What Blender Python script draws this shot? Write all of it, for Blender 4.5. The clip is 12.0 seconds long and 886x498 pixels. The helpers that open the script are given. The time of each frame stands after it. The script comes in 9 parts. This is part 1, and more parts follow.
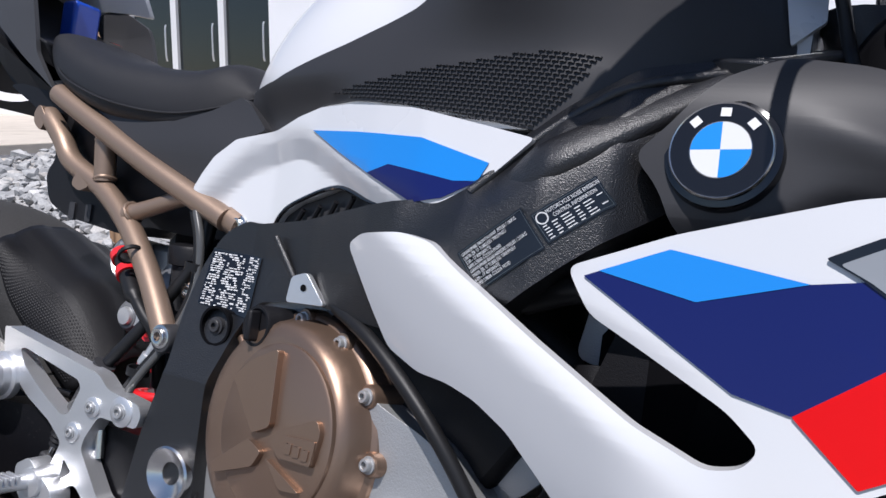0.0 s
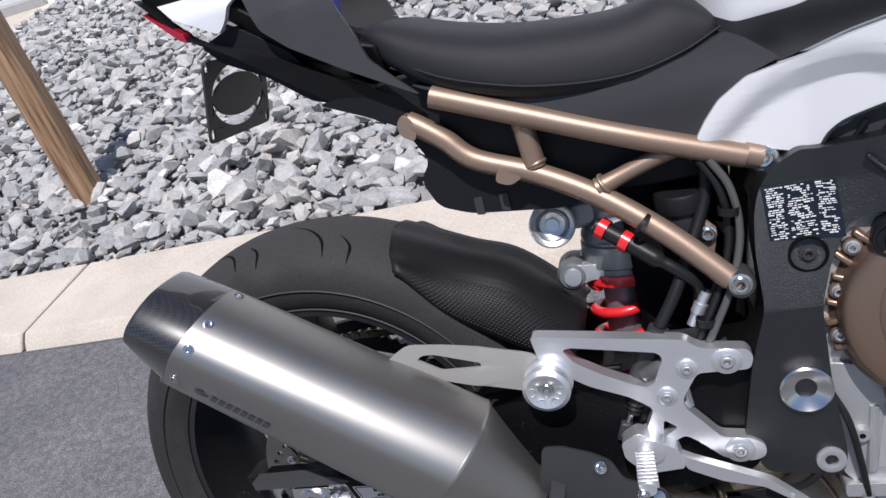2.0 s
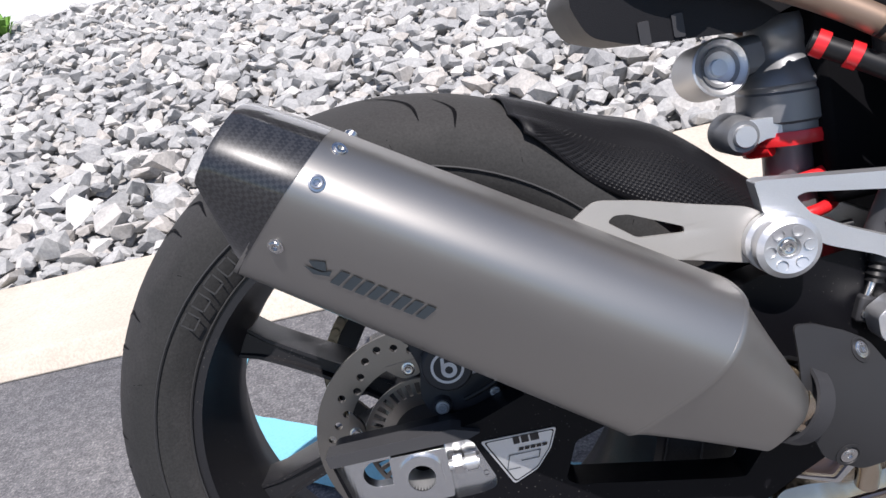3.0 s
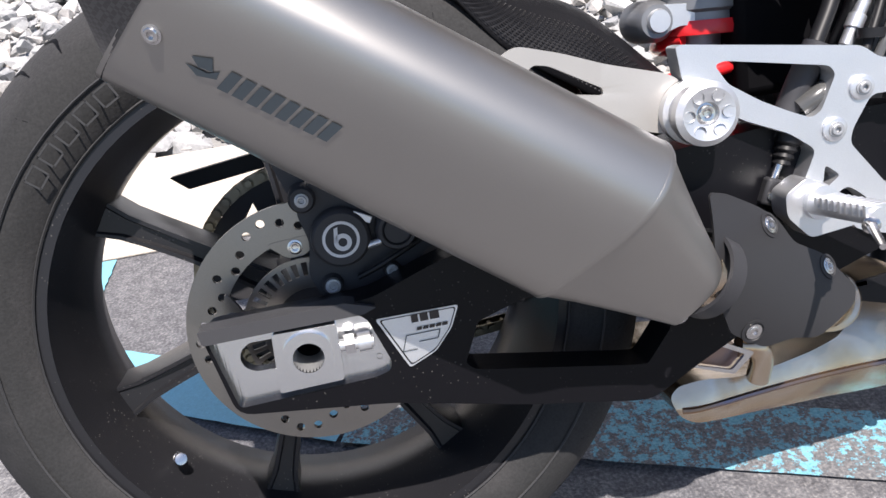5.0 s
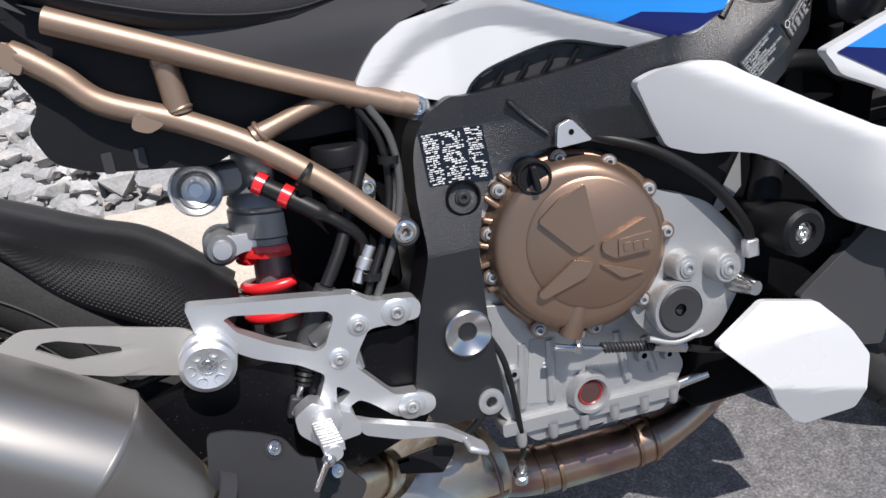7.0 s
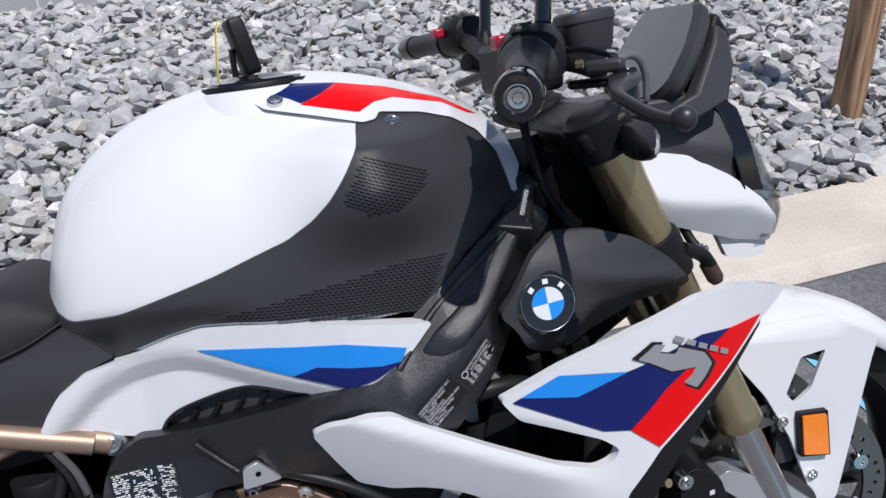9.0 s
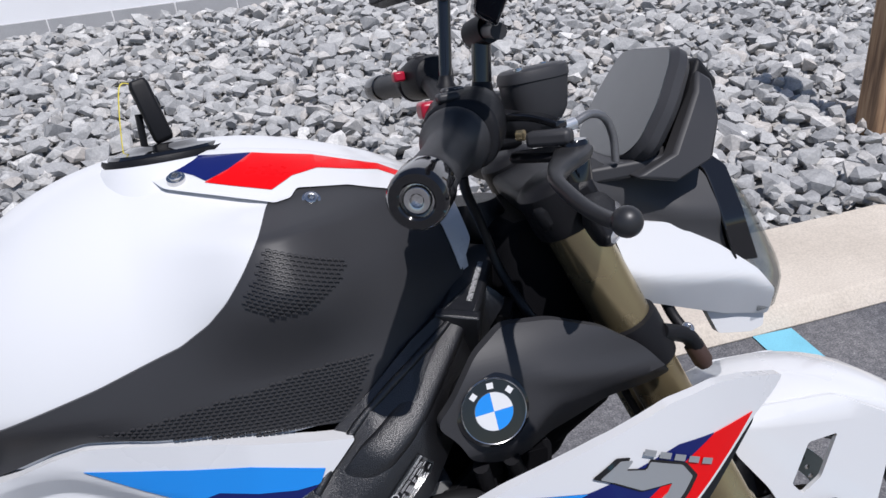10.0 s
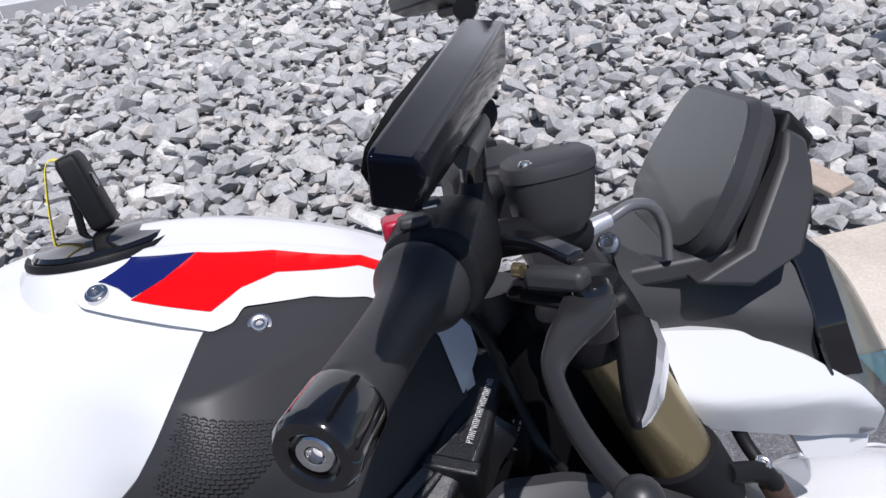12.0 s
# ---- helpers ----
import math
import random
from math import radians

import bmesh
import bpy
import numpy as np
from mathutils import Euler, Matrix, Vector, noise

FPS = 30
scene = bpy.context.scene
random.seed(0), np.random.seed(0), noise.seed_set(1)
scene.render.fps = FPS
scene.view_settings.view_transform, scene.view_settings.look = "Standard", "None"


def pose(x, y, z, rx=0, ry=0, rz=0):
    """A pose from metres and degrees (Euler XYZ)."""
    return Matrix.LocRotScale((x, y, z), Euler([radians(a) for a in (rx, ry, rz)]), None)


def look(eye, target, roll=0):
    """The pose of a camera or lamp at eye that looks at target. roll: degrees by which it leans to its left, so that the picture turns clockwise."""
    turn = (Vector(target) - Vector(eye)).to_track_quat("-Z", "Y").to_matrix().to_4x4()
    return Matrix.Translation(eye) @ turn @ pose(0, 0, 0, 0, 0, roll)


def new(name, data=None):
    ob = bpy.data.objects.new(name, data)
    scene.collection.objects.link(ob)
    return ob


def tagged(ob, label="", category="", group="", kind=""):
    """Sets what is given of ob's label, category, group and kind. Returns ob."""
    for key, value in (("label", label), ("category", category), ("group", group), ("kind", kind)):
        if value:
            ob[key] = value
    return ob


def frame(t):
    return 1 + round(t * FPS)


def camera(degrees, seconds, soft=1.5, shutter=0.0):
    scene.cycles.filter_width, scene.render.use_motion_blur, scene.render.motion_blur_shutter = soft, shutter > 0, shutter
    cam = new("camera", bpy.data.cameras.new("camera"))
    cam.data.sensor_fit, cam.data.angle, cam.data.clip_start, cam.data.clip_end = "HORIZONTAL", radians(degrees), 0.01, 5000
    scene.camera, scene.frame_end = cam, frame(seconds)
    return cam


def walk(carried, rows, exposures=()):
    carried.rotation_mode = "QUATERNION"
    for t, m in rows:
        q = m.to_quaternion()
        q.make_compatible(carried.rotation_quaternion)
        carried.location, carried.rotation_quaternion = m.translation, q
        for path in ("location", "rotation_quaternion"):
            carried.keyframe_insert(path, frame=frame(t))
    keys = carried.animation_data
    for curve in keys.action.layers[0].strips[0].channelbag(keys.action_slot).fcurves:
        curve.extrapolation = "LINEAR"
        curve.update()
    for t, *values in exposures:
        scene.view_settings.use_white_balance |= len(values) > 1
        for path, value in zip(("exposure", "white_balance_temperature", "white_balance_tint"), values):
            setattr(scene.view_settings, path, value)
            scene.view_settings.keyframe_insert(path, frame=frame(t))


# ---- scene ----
cam = camera(60.0, 12.0)
PATH = [
    (0, (1.101, -0.502, 0.782), (0.156, 1.215, 0.381), 1.2),
    (0.5, (1.106, -0.511, 0.756), (0.044, 1.095, 0.215), -0.6),
    (1, (1.095, -0.51, 0.9), (0.019, 0.983, 0.118), -6.9),
    (1.5, (0.778, -0.581, 0.999), (-0.082, 0.975, 0.083), -14.9),
    (2, (0.481, -0.675, 1.04), (-0.111, 0.962, 0.054), -19.4),
    (2.5, (0.239, -0.648, 0.957), (-0.048, 1.097, 0.023), -17.4),
    (2.7, (0.141, -0.618, 0.891), (-0.063, 1.152, -0.019), -16.2),
    (4.3, (0.018, -0.558, 0.707), (0.196, 1.213, -0.204), -8.5),
    (4.5, (0.012, -0.565, 0.698), (0.192, 1.194, -0.237), -8.3),
    (5, (0.041, -0.581, 0.7), (0.268, 1.145, -0.284), -7.0),
    (5.5, (0.126, -0.588, 0.715), (0.427, 1.111, -0.297), -5.7),
    (6, (0.198, -0.597, 0.718), (0.598, 1.091, -0.278), -4.3),
    (6.5, (0.268, -0.614, 0.772), (0.721, 1.053, -0.237), -4.0),
    (7, (0.377, -0.669, 0.918), (0.859, 0.985, -0.098), -4.1),
    (7.5, (0.497, -0.755, 1.083), (1.041, 0.895, 0.092), -3.6),
    (7.7, (0.527, -0.779, 1.131), (1.077, 0.877, 0.154), -3.7),
    (9.3, (0.775, -0.604, 1.191), (1.246, 1.094, 0.245), -3.9),
    (9.5, (0.796, -0.586, 1.196), (1.253, 1.119, 0.256), -4.2),
    (10, (0.867, -0.534, 1.195), (1.294, 1.183, 0.263), -5.5),
    (10.5, (0.933, -0.487, 1.199), (1.326, 1.239, 0.267), -7.1),
    (11, (0.981, -0.449, 1.199), (1.331, 1.281, 0.258), -8.5),
    (11.5, (1.008, -0.408, 1.208), (1.307, 1.318, 0.243), -9.5),
    (12, (1.0, -0.347, 1.227), (1.17, 1.36, 0.198), -9.2),
]
walk(cam, [(t, look(eye, target, roll)) for t, eye, target, roll in PATH], exposures=[(0, 0.02, 6150, 15), (2.0, -0.07, 6200, 15), (4.0, 0.78, 6600, 15), (5.5, 0.70, 6600, 15), (6.5, 0.54, 6650, 15), (7.4, -0.06, 6300, 12), (9.2, -0.18, 6150, 14), (10.5, -0.19, 6150, 14), (12, -0.06, 6150, 15)])

# ---- world, sun and exposure ----
world = bpy.data.worlds.new("sky")
scene.world = world
world.use_nodes = True
sky = world.node_tree.nodes.new("ShaderNodeTexSky")
sky.sky_type = 'NISHITA'
sky.sun_disc = False
sky.dust_density = 0.3
sky.ozone_density = 1.6
sky.sun_elevation = radians(62)
sky.sun_rotation = radians(168)
world.node_tree.links.new(sky.outputs[0], world.node_tree.nodes["Background"].inputs[0])
world.node_tree.nodes["Background"].inputs[1].default_value = 0.088
sun = new("sun", bpy.data.lights.new("sun", 'SUN'))
sun.data.energy = 5.0
sun.data.angle = radians(0.55)
sun.data.color = (1.0, 0.96, 0.9)
sun.matrix_world = look((0.85, -4.1, 9.0), (0, 0, 0))


# ---- materials ----
def mat(name, col, rough=0.5, metal=0.0, grain=0.0, gscale=400, vary=0.0, vscale=14, coat=0.0, bump=0.0, bscale=600, spec=0.5):
    """A surface: base colour, two scales of variation, fine relief."""
    m = bpy.data.materials.new(name)
    m.use_nodes = True
    nt = m.node_tree
    b = nt.nodes["Principled BSDF"]
    b.inputs["Base Color"].default_value = (*col, 1)
    b.inputs["Roughness"].default_value = rough
    b.inputs["Metallic"].default_value = metal
    b.inputs["Coat Weight"].default_value = coat
    b.inputs["Coat Roughness"].default_value = 0.04
    b.inputs["Specular IOR Level"].default_value = spec
    tc = nt.nodes.new("ShaderNodeTexCoord")
    if vary or grain:
        n1 = nt.nodes.new("ShaderNodeTexNoise")
        n1.inputs["Scale"].default_value = vscale
        n1.inputs["Detail"].default_value = 5
        n2 = nt.nodes.new("ShaderNodeTexNoise")
        n2.inputs["Scale"].default_value = gscale
        n2.inputs["Detail"].default_value = 2
        nt.links.new(tc.outputs["Object"], n1.inputs["Vector"])
        nt.links.new(tc.outputs["Object"], n2.inputs["Vector"])
        a = nt.nodes.new("ShaderNodeMath")
        a.operation = 'MULTIPLY_ADD'
        a.inputs[1].default_value = 2 * vary
        a.inputs[2].default_value = 1 - vary
        c = nt.nodes.new("ShaderNodeMath")
        c.operation = 'MULTIPLY_ADD'
        c.inputs[1].default_value = 2 * grain
        nt.links.new(n1.outputs["Fac"], a.inputs[0])
        nt.links.new(n2.outputs["Fac"], c.inputs[0])
        nt.links.new(a.outputs[0], c.inputs[2])
        mul = nt.nodes.new("ShaderNodeVectorMath")
        mul.operation = 'SCALE'
        mul.inputs[0].default_value = col
        nt.links.new(c.outputs[0], mul.inputs["Scale"])
        nt.links.new(mul.outputs[0], b.inputs["Base Color"])
        r = nt.nodes.new("ShaderNodeMath")
        r.operation = 'MULTIPLY_ADD'
        r.inputs[1].default_value = 0.25 * rough
        r.inputs[2].default_value = 0.88 * rough
        nt.links.new(n1.outputs["Fac"], r.inputs[0])
        nt.links.new(r.outputs[0], b.inputs["Roughness"])
    if bump:
        n3 = nt.nodes.new("ShaderNodeTexNoise")
        n3.inputs["Scale"].default_value = bscale
        n3.inputs["Detail"].default_value = 3
        nt.links.new(tc.outputs["Object"], n3.inputs["Vector"])
        bp = nt.nodes.new("ShaderNodeBump")
        bp.inputs["Strength"].default_value = bump
        bp.inputs["Distance"].default_value = 0.001
        nt.links.new(n3.outputs["Fac"], bp.inputs["Height"])
        nt.links.new(bp.outputs[0], b.inputs["Normal"])
    return m


WHITE = mat("white_paint", (0.67, 0.675, 0.685), 0.28, 0, 0.01, 900, 0.02, 6, coat=0.5)
WHITE_SATIN = mat("satin_white_paint", (0.68, 0.69, 0.71), 0.38, 0, 0.01, 900, 0.02, 6, coat=0.2)
BLUE = mat("light_blue_decal", (0.012, 0.24, 0.72), 0.25, coat=0.4, vary=0.02)
NAVY = mat("navy_decal", (0.008, 0.014, 0.11), 0.25, coat=0.12, vary=0.03, spec=0.25)
RED = mat("red_decal", (0.70, 0.002, 0.003), 0.28, coat=0.1, vary=0.02, spec=0.2)
BLACK = mat("black_plastic", (0.0085, 0.0085, 0.010), 0.46, 0, 0.12, 1500, 0.12, 9, bump=0.3, bscale=1100, spec=0.22)
BLACK_SATIN = mat("satin_black_plastic", (0.034, 0.034, 0.037), 0.48, 0, 0.05, 1500, 0.1, 8, bump=0.06, bscale=1500, spec=0.35)
BLACK_GLOSS = mat("gloss_black", (0.006, 0.006, 0.007), 0.1, coat=0.6, vary=0.05)
FRAME = mat("black_cast_frame", (0.0055, 0.0055, 0.0066), 0.36, 0, 0.1, 2200, 0.1, 10, bump=0.6, bscale=1000, spec=0.85)
# Near-black for gaps, holes and interiors: their shade is put into the colour.
DARK = mat("void_shade_black", (0.003, 0.003, 0.004), 0.7, vary=0.2, spec=0.1)
GREYPL = mat("grey_plastic", (0.046, 0.046, 0.049), 0.5, 0, 0.1, 1600, 0.08, 8, bump=0.15, bscale=1500, spec=0.3)
SEAT = mat("seat_vinyl", (0.013, 0.013, 0.015), 0.55, 0, 0.2, 2600, 0.1, 8, bump=0.5, bscale=1700, spec=0.35)
RUBBER = mat("tyre_rubber", (0.031, 0.031, 0.032), 0.68, 0, 0.2, 500, 0.25, 16, bump=0.3, bscale=300)


def tyre_material(half):
    """Dark sidewalls and a dusty, worn tread; half is half the tyre's width."""
    m = mat("worn_tyre_rubber", (0.031, 0.031, 0.032), 0.7, 0, bump=0.35, bscale=320, spec=0.15)
    nt = m.node_tree
    b = nt.nodes["Principled BSDF"]
    tc = nt.nodes.new("ShaderNodeTexCoord")
    sp = nt.nodes.new("ShaderNodeSeparateXYZ")
    ab = nt.nodes.new("ShaderNodeMath")
    ab.operation = 'ABSOLUTE'
    n1, n2 = nt.nodes.new("ShaderNodeTexNoise"), nt.nodes.new("ShaderNodeTexNoise")
    n1.inputs["Scale"].default_value, n1.inputs["Detail"].default_value = 24, 6
    n2.inputs["Scale"].default_value = 420
    ad = nt.nodes.new("ShaderNodeMath")
    ad.operation = 'MULTIPLY_ADD'
    ad.inputs[1].default_value = 0.05
    r = nt.nodes.new("ShaderNodeValToRGB")
    e = r.color_ramp.elements
    e.new(0.5)
    for el, (pos, col) in zip(e, ((half * 0.62 + 0.025, (0.044, 0.043, 0.043, 1)), (half * 0.84 + 0.025, (0.042, 0.041, 0.041, 1)), (half * 0.97 + 0.025, (0.032, 0.032, 0.032, 1)))):
        el.position, el.color = pos, col
    for n in (n1, n2, sp):
        nt.links.new(tc.outputs["Object"], n.inputs["Vector"])
    nt.links.new(sp.outputs["Y"], ab.inputs[0])
    nt.links.new(n1.outputs["Fac"], ad.inputs[0])
    nt.links.new(ab.outputs[0], ad.inputs[2])
    nt.links.new(ad.outputs[0], r.inputs["Fac"])
    k = nt.nodes.new("ShaderNodeMath")
    k.operation = 'MULTIPLY_ADD'
    k.inputs[1].default_value, k.inputs[2].default_value = 0.7, 0.65
    nt.links.new(n2.outputs["Fac"], k.inputs[0])
    mu = nt.nodes.new("ShaderNodeVectorMath")
    mu.operation = 'SCALE'
    nt.links.new(r.outputs[0], mu.inputs[0])
    nt.links.new(k.outputs[0], mu.inputs["Scale"])
    nt.links.new(mu.outputs[0], b.inputs["Base Color"])
    return m


HOSE = mat("black_rubber_hose", (0.011, 0.011, 0.012), 0.45, vary=0.1, spec=0.3)
BRONZE = mat("bronze_powder_coat", (0.30, 0.215, 0.16), 0.44, 0.6, 0.06, 2000, 0.06, 10, bump=0.15, bscale=1800)
BRONZE_COVER = mat("bronze_cover", (0.28, 0.19, 0.138), 0.36, 0.8, 0.05, 2400, 0.05, 10, bump=0.12, bscale=2000)
TITAN = mat("brushed_titanium", (0.37, 0.357, 0.338), 0.40, 0.92, 0.03, 1200, 0.05, 6, bump=0.03, bscale=1500)
STEEL = mat("polished_steel", (0.62, 0.61, 0.60), 0.22, 1.0, 0.05, 700, 0.06, 20)
DISC = mat("brake_disc_steel", (0.26, 0.24, 0.22), 0.34, 1.0, 0.1, 900, 0.1, 30)
ALU = mat("satin_aluminium", (0.64, 0.645, 0.655), 0.38, 0.82, 0.10, 1400, 0.08, 14, bump=0.22, bscale=1100)
CAST = mat("cast_aluminium", (0.40, 0.405, 0.41), 0.48, 0.65, 0.1, 1300, 0.14, 14, bump=0.4, bscale=700)
BRACKET = mat("brushed_steel_plate", (0.43, 0.415, 0.39), 0.48, 0.5, 0.05, 1200, 0.06, 10, bump=0.05, bscale=1500)
SHIELD = mat("matt_black_coating", (0.020, 0.020, 0.0215), 0.50, 0, 0.12, 1500, 0.15, 12, bump=0.15, bscale=1400, spec=0.4)
CLEAR_HOSE = mat("cloudy_hose", (0.07, 0.07, 0.068), 0.25, 0, 0.1, 900, 0.2, 40, coat=0.3)


def tinted_steel(name, stops, rough):
    """Stainless steel with straw, brown and blue heat tints in cloudy bands."""
    m = mat(name, (0.5, 0.45, 0.4), rough, 1.0, bump=1.0, bscale=22)
    nt = m.node_tree
    tc = nt.nodes.new("ShaderNodeTexCoord")
    n = nt.nodes.new("ShaderNodeTexNoise")
    n.inputs["Scale"].default_value, n.inputs["Detail"].default_value, n.inputs["Distortion"].default_value = 9, 3, 0.6
    nt.links.new(tc.outputs["Object"], n.inputs["Vector"])
    r = nt.nodes.new("ShaderNodeValToRGB")
    e = r.color_ramp.elements
    while len(e) < len(stops):
        e.new(0.5)
    for el, (pos, col) in zip(e, stops):
        el.position, el.color = pos, (*col, 1)
    nt.links.new(n.outputs["Fac"], r.inputs["Fac"])
    nt.links.new(r.outputs[0], nt.nodes["Principled BSDF"].inputs["Base Color"])
    return m


HEAT = tinted_steel("heat_tinted_steel", [(0.30, (0.28, 0.20, 0.165)), (0.42, (0.52, 0.41, 0.28)), (0.55, (0.62, 0.54, 0.44)), (0.68, (0.48, 0.33, 0.20)), (0.8, (0.29, 0.25, 0.28))], 0.26)
WELD = tinted_steel("blued_weld", [(0.3, (0.16, 0.12, 0.13)), (0.5, (0.34, 0.22, 0.14)), (0.7, (0.20, 0.19, 0.25))], 0.35)


def speckled(name, col, rough, dust, spec=0.4):
    """A dark coating with scattered dust specks."""
    m = mat(name, col, rough, 0, 0.08, 1500, 0.12, 9, bump=0.12, bscale=1300, spec=spec)
    nt = m.node_tree
    b = nt.nodes["Principled BSDF"]
    tc = nt.nodes.new("ShaderNodeTexCoord")
    v = nt.nodes.new("ShaderNodeTexVoronoi")
    v.inputs["Scale"].default_value = 230
    n = nt.nodes.new("ShaderNodeTexNoise")
    n.inputs["Scale"].default_value = 40
    nt.links.new(tc.outputs["Object"], v.inputs["Vector"])
    nt.links.new(tc.outputs["Object"], n.inputs["Vector"])
    a = nt.nodes.new("ShaderNodeMath")
    a.operation = 'MULTIPLY_ADD'
    a.inputs[1].default_value, a.inputs[2].default_value = 0.45, -0.13
    nt.links.new(n.outputs["Fac"], a.inputs[0])
    lt = nt.nodes.new("ShaderNodeMath")
    lt.operation = 'LESS_THAN'
    nt.links.new(v.outputs["Distance"], lt.inputs[0])
    nt.links.new(a.outputs[0], lt.inputs[1])
    mx = nt.nodes.new("ShaderNodeMix")
    mx.data_type = 'RGBA'
    old = b.inputs["Base Color"].links[0].from_socket
    nt.links.new(lt.outputs[0], mx.inputs[0])
    nt.links.new(old, mx.inputs[6])
    mx.inputs[7].default_value = (*dust, 1)
    nt.links.new(mx.outputs[2], b.inputs["Base Color"])
    return m


RIM = speckled("dusty_black_rim", (0.014, 0.014, 0.016), 0.33, (0.10, 0.095, 0.09))
ARM = speckled("dusty_black_swingarm", (0.0045, 0.0045, 0.0058), 0.34, (0.05, 0.048, 0.045), 0.16)
MILLED = mat("milled_aluminium", (0.74, 0.745, 0.75), 0.24, 1.0)
_n = MILLED.node_tree
_tc, _mp, _no, _bp = (_n.nodes.new(k) for k in ("ShaderNodeTexCoord", "ShaderNodeMapping", "ShaderNodeTexNoise", "ShaderNodeBump"))
_mp.inputs["Scale"].default_value = (420, 20, 14)
_no.inputs["Scale"].default_value = 1.0
_bp.inputs["Strength"].default_value, _bp.inputs["Distance"].default_value = 0.35, 0.001
_n.links.new(_tc.outputs["Object"], _mp.inputs["Vector"])
_n.links.new(_mp.outputs[0], _no.inputs["Vector"])
_n.links.new(_no.outputs["Fac"], _bp.inputs["Height"])
_n.links.new(_bp.outputs[0], _n.nodes["Principled BSDF"].inputs["Normal"])
GOLD = mat("gold_anodised", (0.40, 0.325, 0.19), 0.27, 0.85, 0.03, 900, 0.05, 10)
REDPL = mat("red_coating", (0.70, 0.02, 0.025), 0.3, coat=0.3, vary=0.05)
ORANGE = mat("amber_reflector", (0.85, 0.22, 0.01), 0.15, coat=0.5, vary=0.1, vscale=200)
LABEL = mat("white_label_ink", (0.7, 0.7, 0.7), 0.4)
SMALLINK = mat("pale_grey_ink", (0.64, 0.64, 0.64), 0.4)
GREYINK = mat("grey_ink", (0.055, 0.07, 0.08), 0.45, vary=0.05)
YELLOW = mat("yellow_strap", (0.75, 0.62, 0.03), 0.5, vary=0.1)
GLASS = bpy.data.materials.new("clear_lens")
GLASS.use_nodes = True
_g = GLASS.node_tree.nodes["Principled BSDF"]
_g.inputs["Transmission Weight"].default_value = 1.0
_g.inputs["Roughness"].default_value = 0.03
_g.inputs["Base Color"].default_value = (0.93, 0.95, 0.95, 1)
_g.inputs["IOR"].default_value = 1.3

LENS = bpy.data.materials.new("clear_cover")
LENS.use_nodes = True
_n = LENS.node_tree
_t, _gl, _mx = _n.nodes.new("ShaderNodeBsdfTransparent"), _n.nodes.new("ShaderNodeBsdfGlossy"), _n.nodes.new("ShaderNodeMixShader")
_t.inputs[0].default_value = (0.74, 0.75, 0.75, 1)
_gl.inputs["Roughness"].default_value = 0.06
_mx.inputs[0].default_value = 0.15
_n.links.new(_t.outputs[0], _mx.inputs[1])
_n.links.new(_gl.outputs[0], _mx.inputs[2])
_n.links.new(_mx.outputs[0], _n.nodes["Material Output"].inputs[0])


# ---- building helpers ----
def part(name, bm, material, parent, label="", bevel=0.0, smooth=True, seg=2):
    """Links a bmesh (or mesh) as one mesh object under a thing or part."""
    if isinstance(bm, bpy.types.Mesh):
        me = bm
    else:
        bmesh.ops.recalc_face_normals(bm, faces=bm.faces)
        me = bpy.data.meshes.new(name)
        bm.to_mesh(me)
        bm.free()
    if not me.materials:
        me.materials.append(material)
    if smooth:
        me.set_sharp_from_angle(angle=radians(38))
    else:
        me.shade_flat()
    ob = new(name, me)
    if parent is not None:
        ob.parent = parent
    if bevel:
        mod = ob.modifiers.new("bevel", 'BEVEL')
        mod.width, mod.segments, mod.limit_method, mod.angle_limit = bevel, seg, 'ANGLE', radians(35)
        mod.harden_normals = False
    return tagged(ob, label=label)


def round_poly(pts, r, n=4):
    """A polygon with its corners rounded to about r."""
    if r <= 0:
        return [Vector((*p, 0)) if len(p) == 2 else Vector(p) for p in pts]
    out = []
    k = len(pts)
    for i in range(k):
        a, b, c = Vector(pts[i - 1]), Vector(pts[i]), Vector(pts[(i + 1) % k])
        u, v = a - b, c - b
        d = min(r, 0.45 * u.length, 0.45 * v.length)
        p, q = b + u.normalized() * d, b + v.normalized() * d
        for j in range(n + 1):
            s = j / n
            out.append(((1 - s) ** 2 * p + 2 * s * (1 - s) * b + s * s * q).to_3d())
    return out


def interp(table):
    """A smooth function through (x, y) pairs."""
    xs, ys = [p[0] for p in table], [p[1] for p in table]
    return lambda x: float(np.interp(x, xs, ys))


def smooth_fn(table):
    """A Catmull-Rom function through (x, y) pairs."""
    def f(x):
        if x <= table[0][0]:
            return table[0][1]
        if x >= table[-1][0]:
            return table[-1][1]
        for i in range(len(table) - 1):
            if x <= table[i + 1][0]:
                break
        (x1, y1), (x2, y2) = table[i], table[i + 1]
        x0, y0 = table[i - 1] if i else (2 * x1 - x2, 2 * y1 - y2)
        x3, y3 = table[i + 2] if i + 2 < len(table) else (2 * x2 - x1, 2 * y2 - y1)
        h, s = x2 - x1, (x - x1) / (x2 - x1)
        m1, m2 = (y2 - y0) / (x2 - x0) * h, (y3 - y1) / (x3 - x1) * h
        return (2 * s ** 3 - 3 * s * s + 1) * y1 + (s ** 3 - 2 * s * s + s) * m1 + (3 * s * s - 2 * s ** 3) * y2 + (s ** 3 - s * s) * m2
    return f


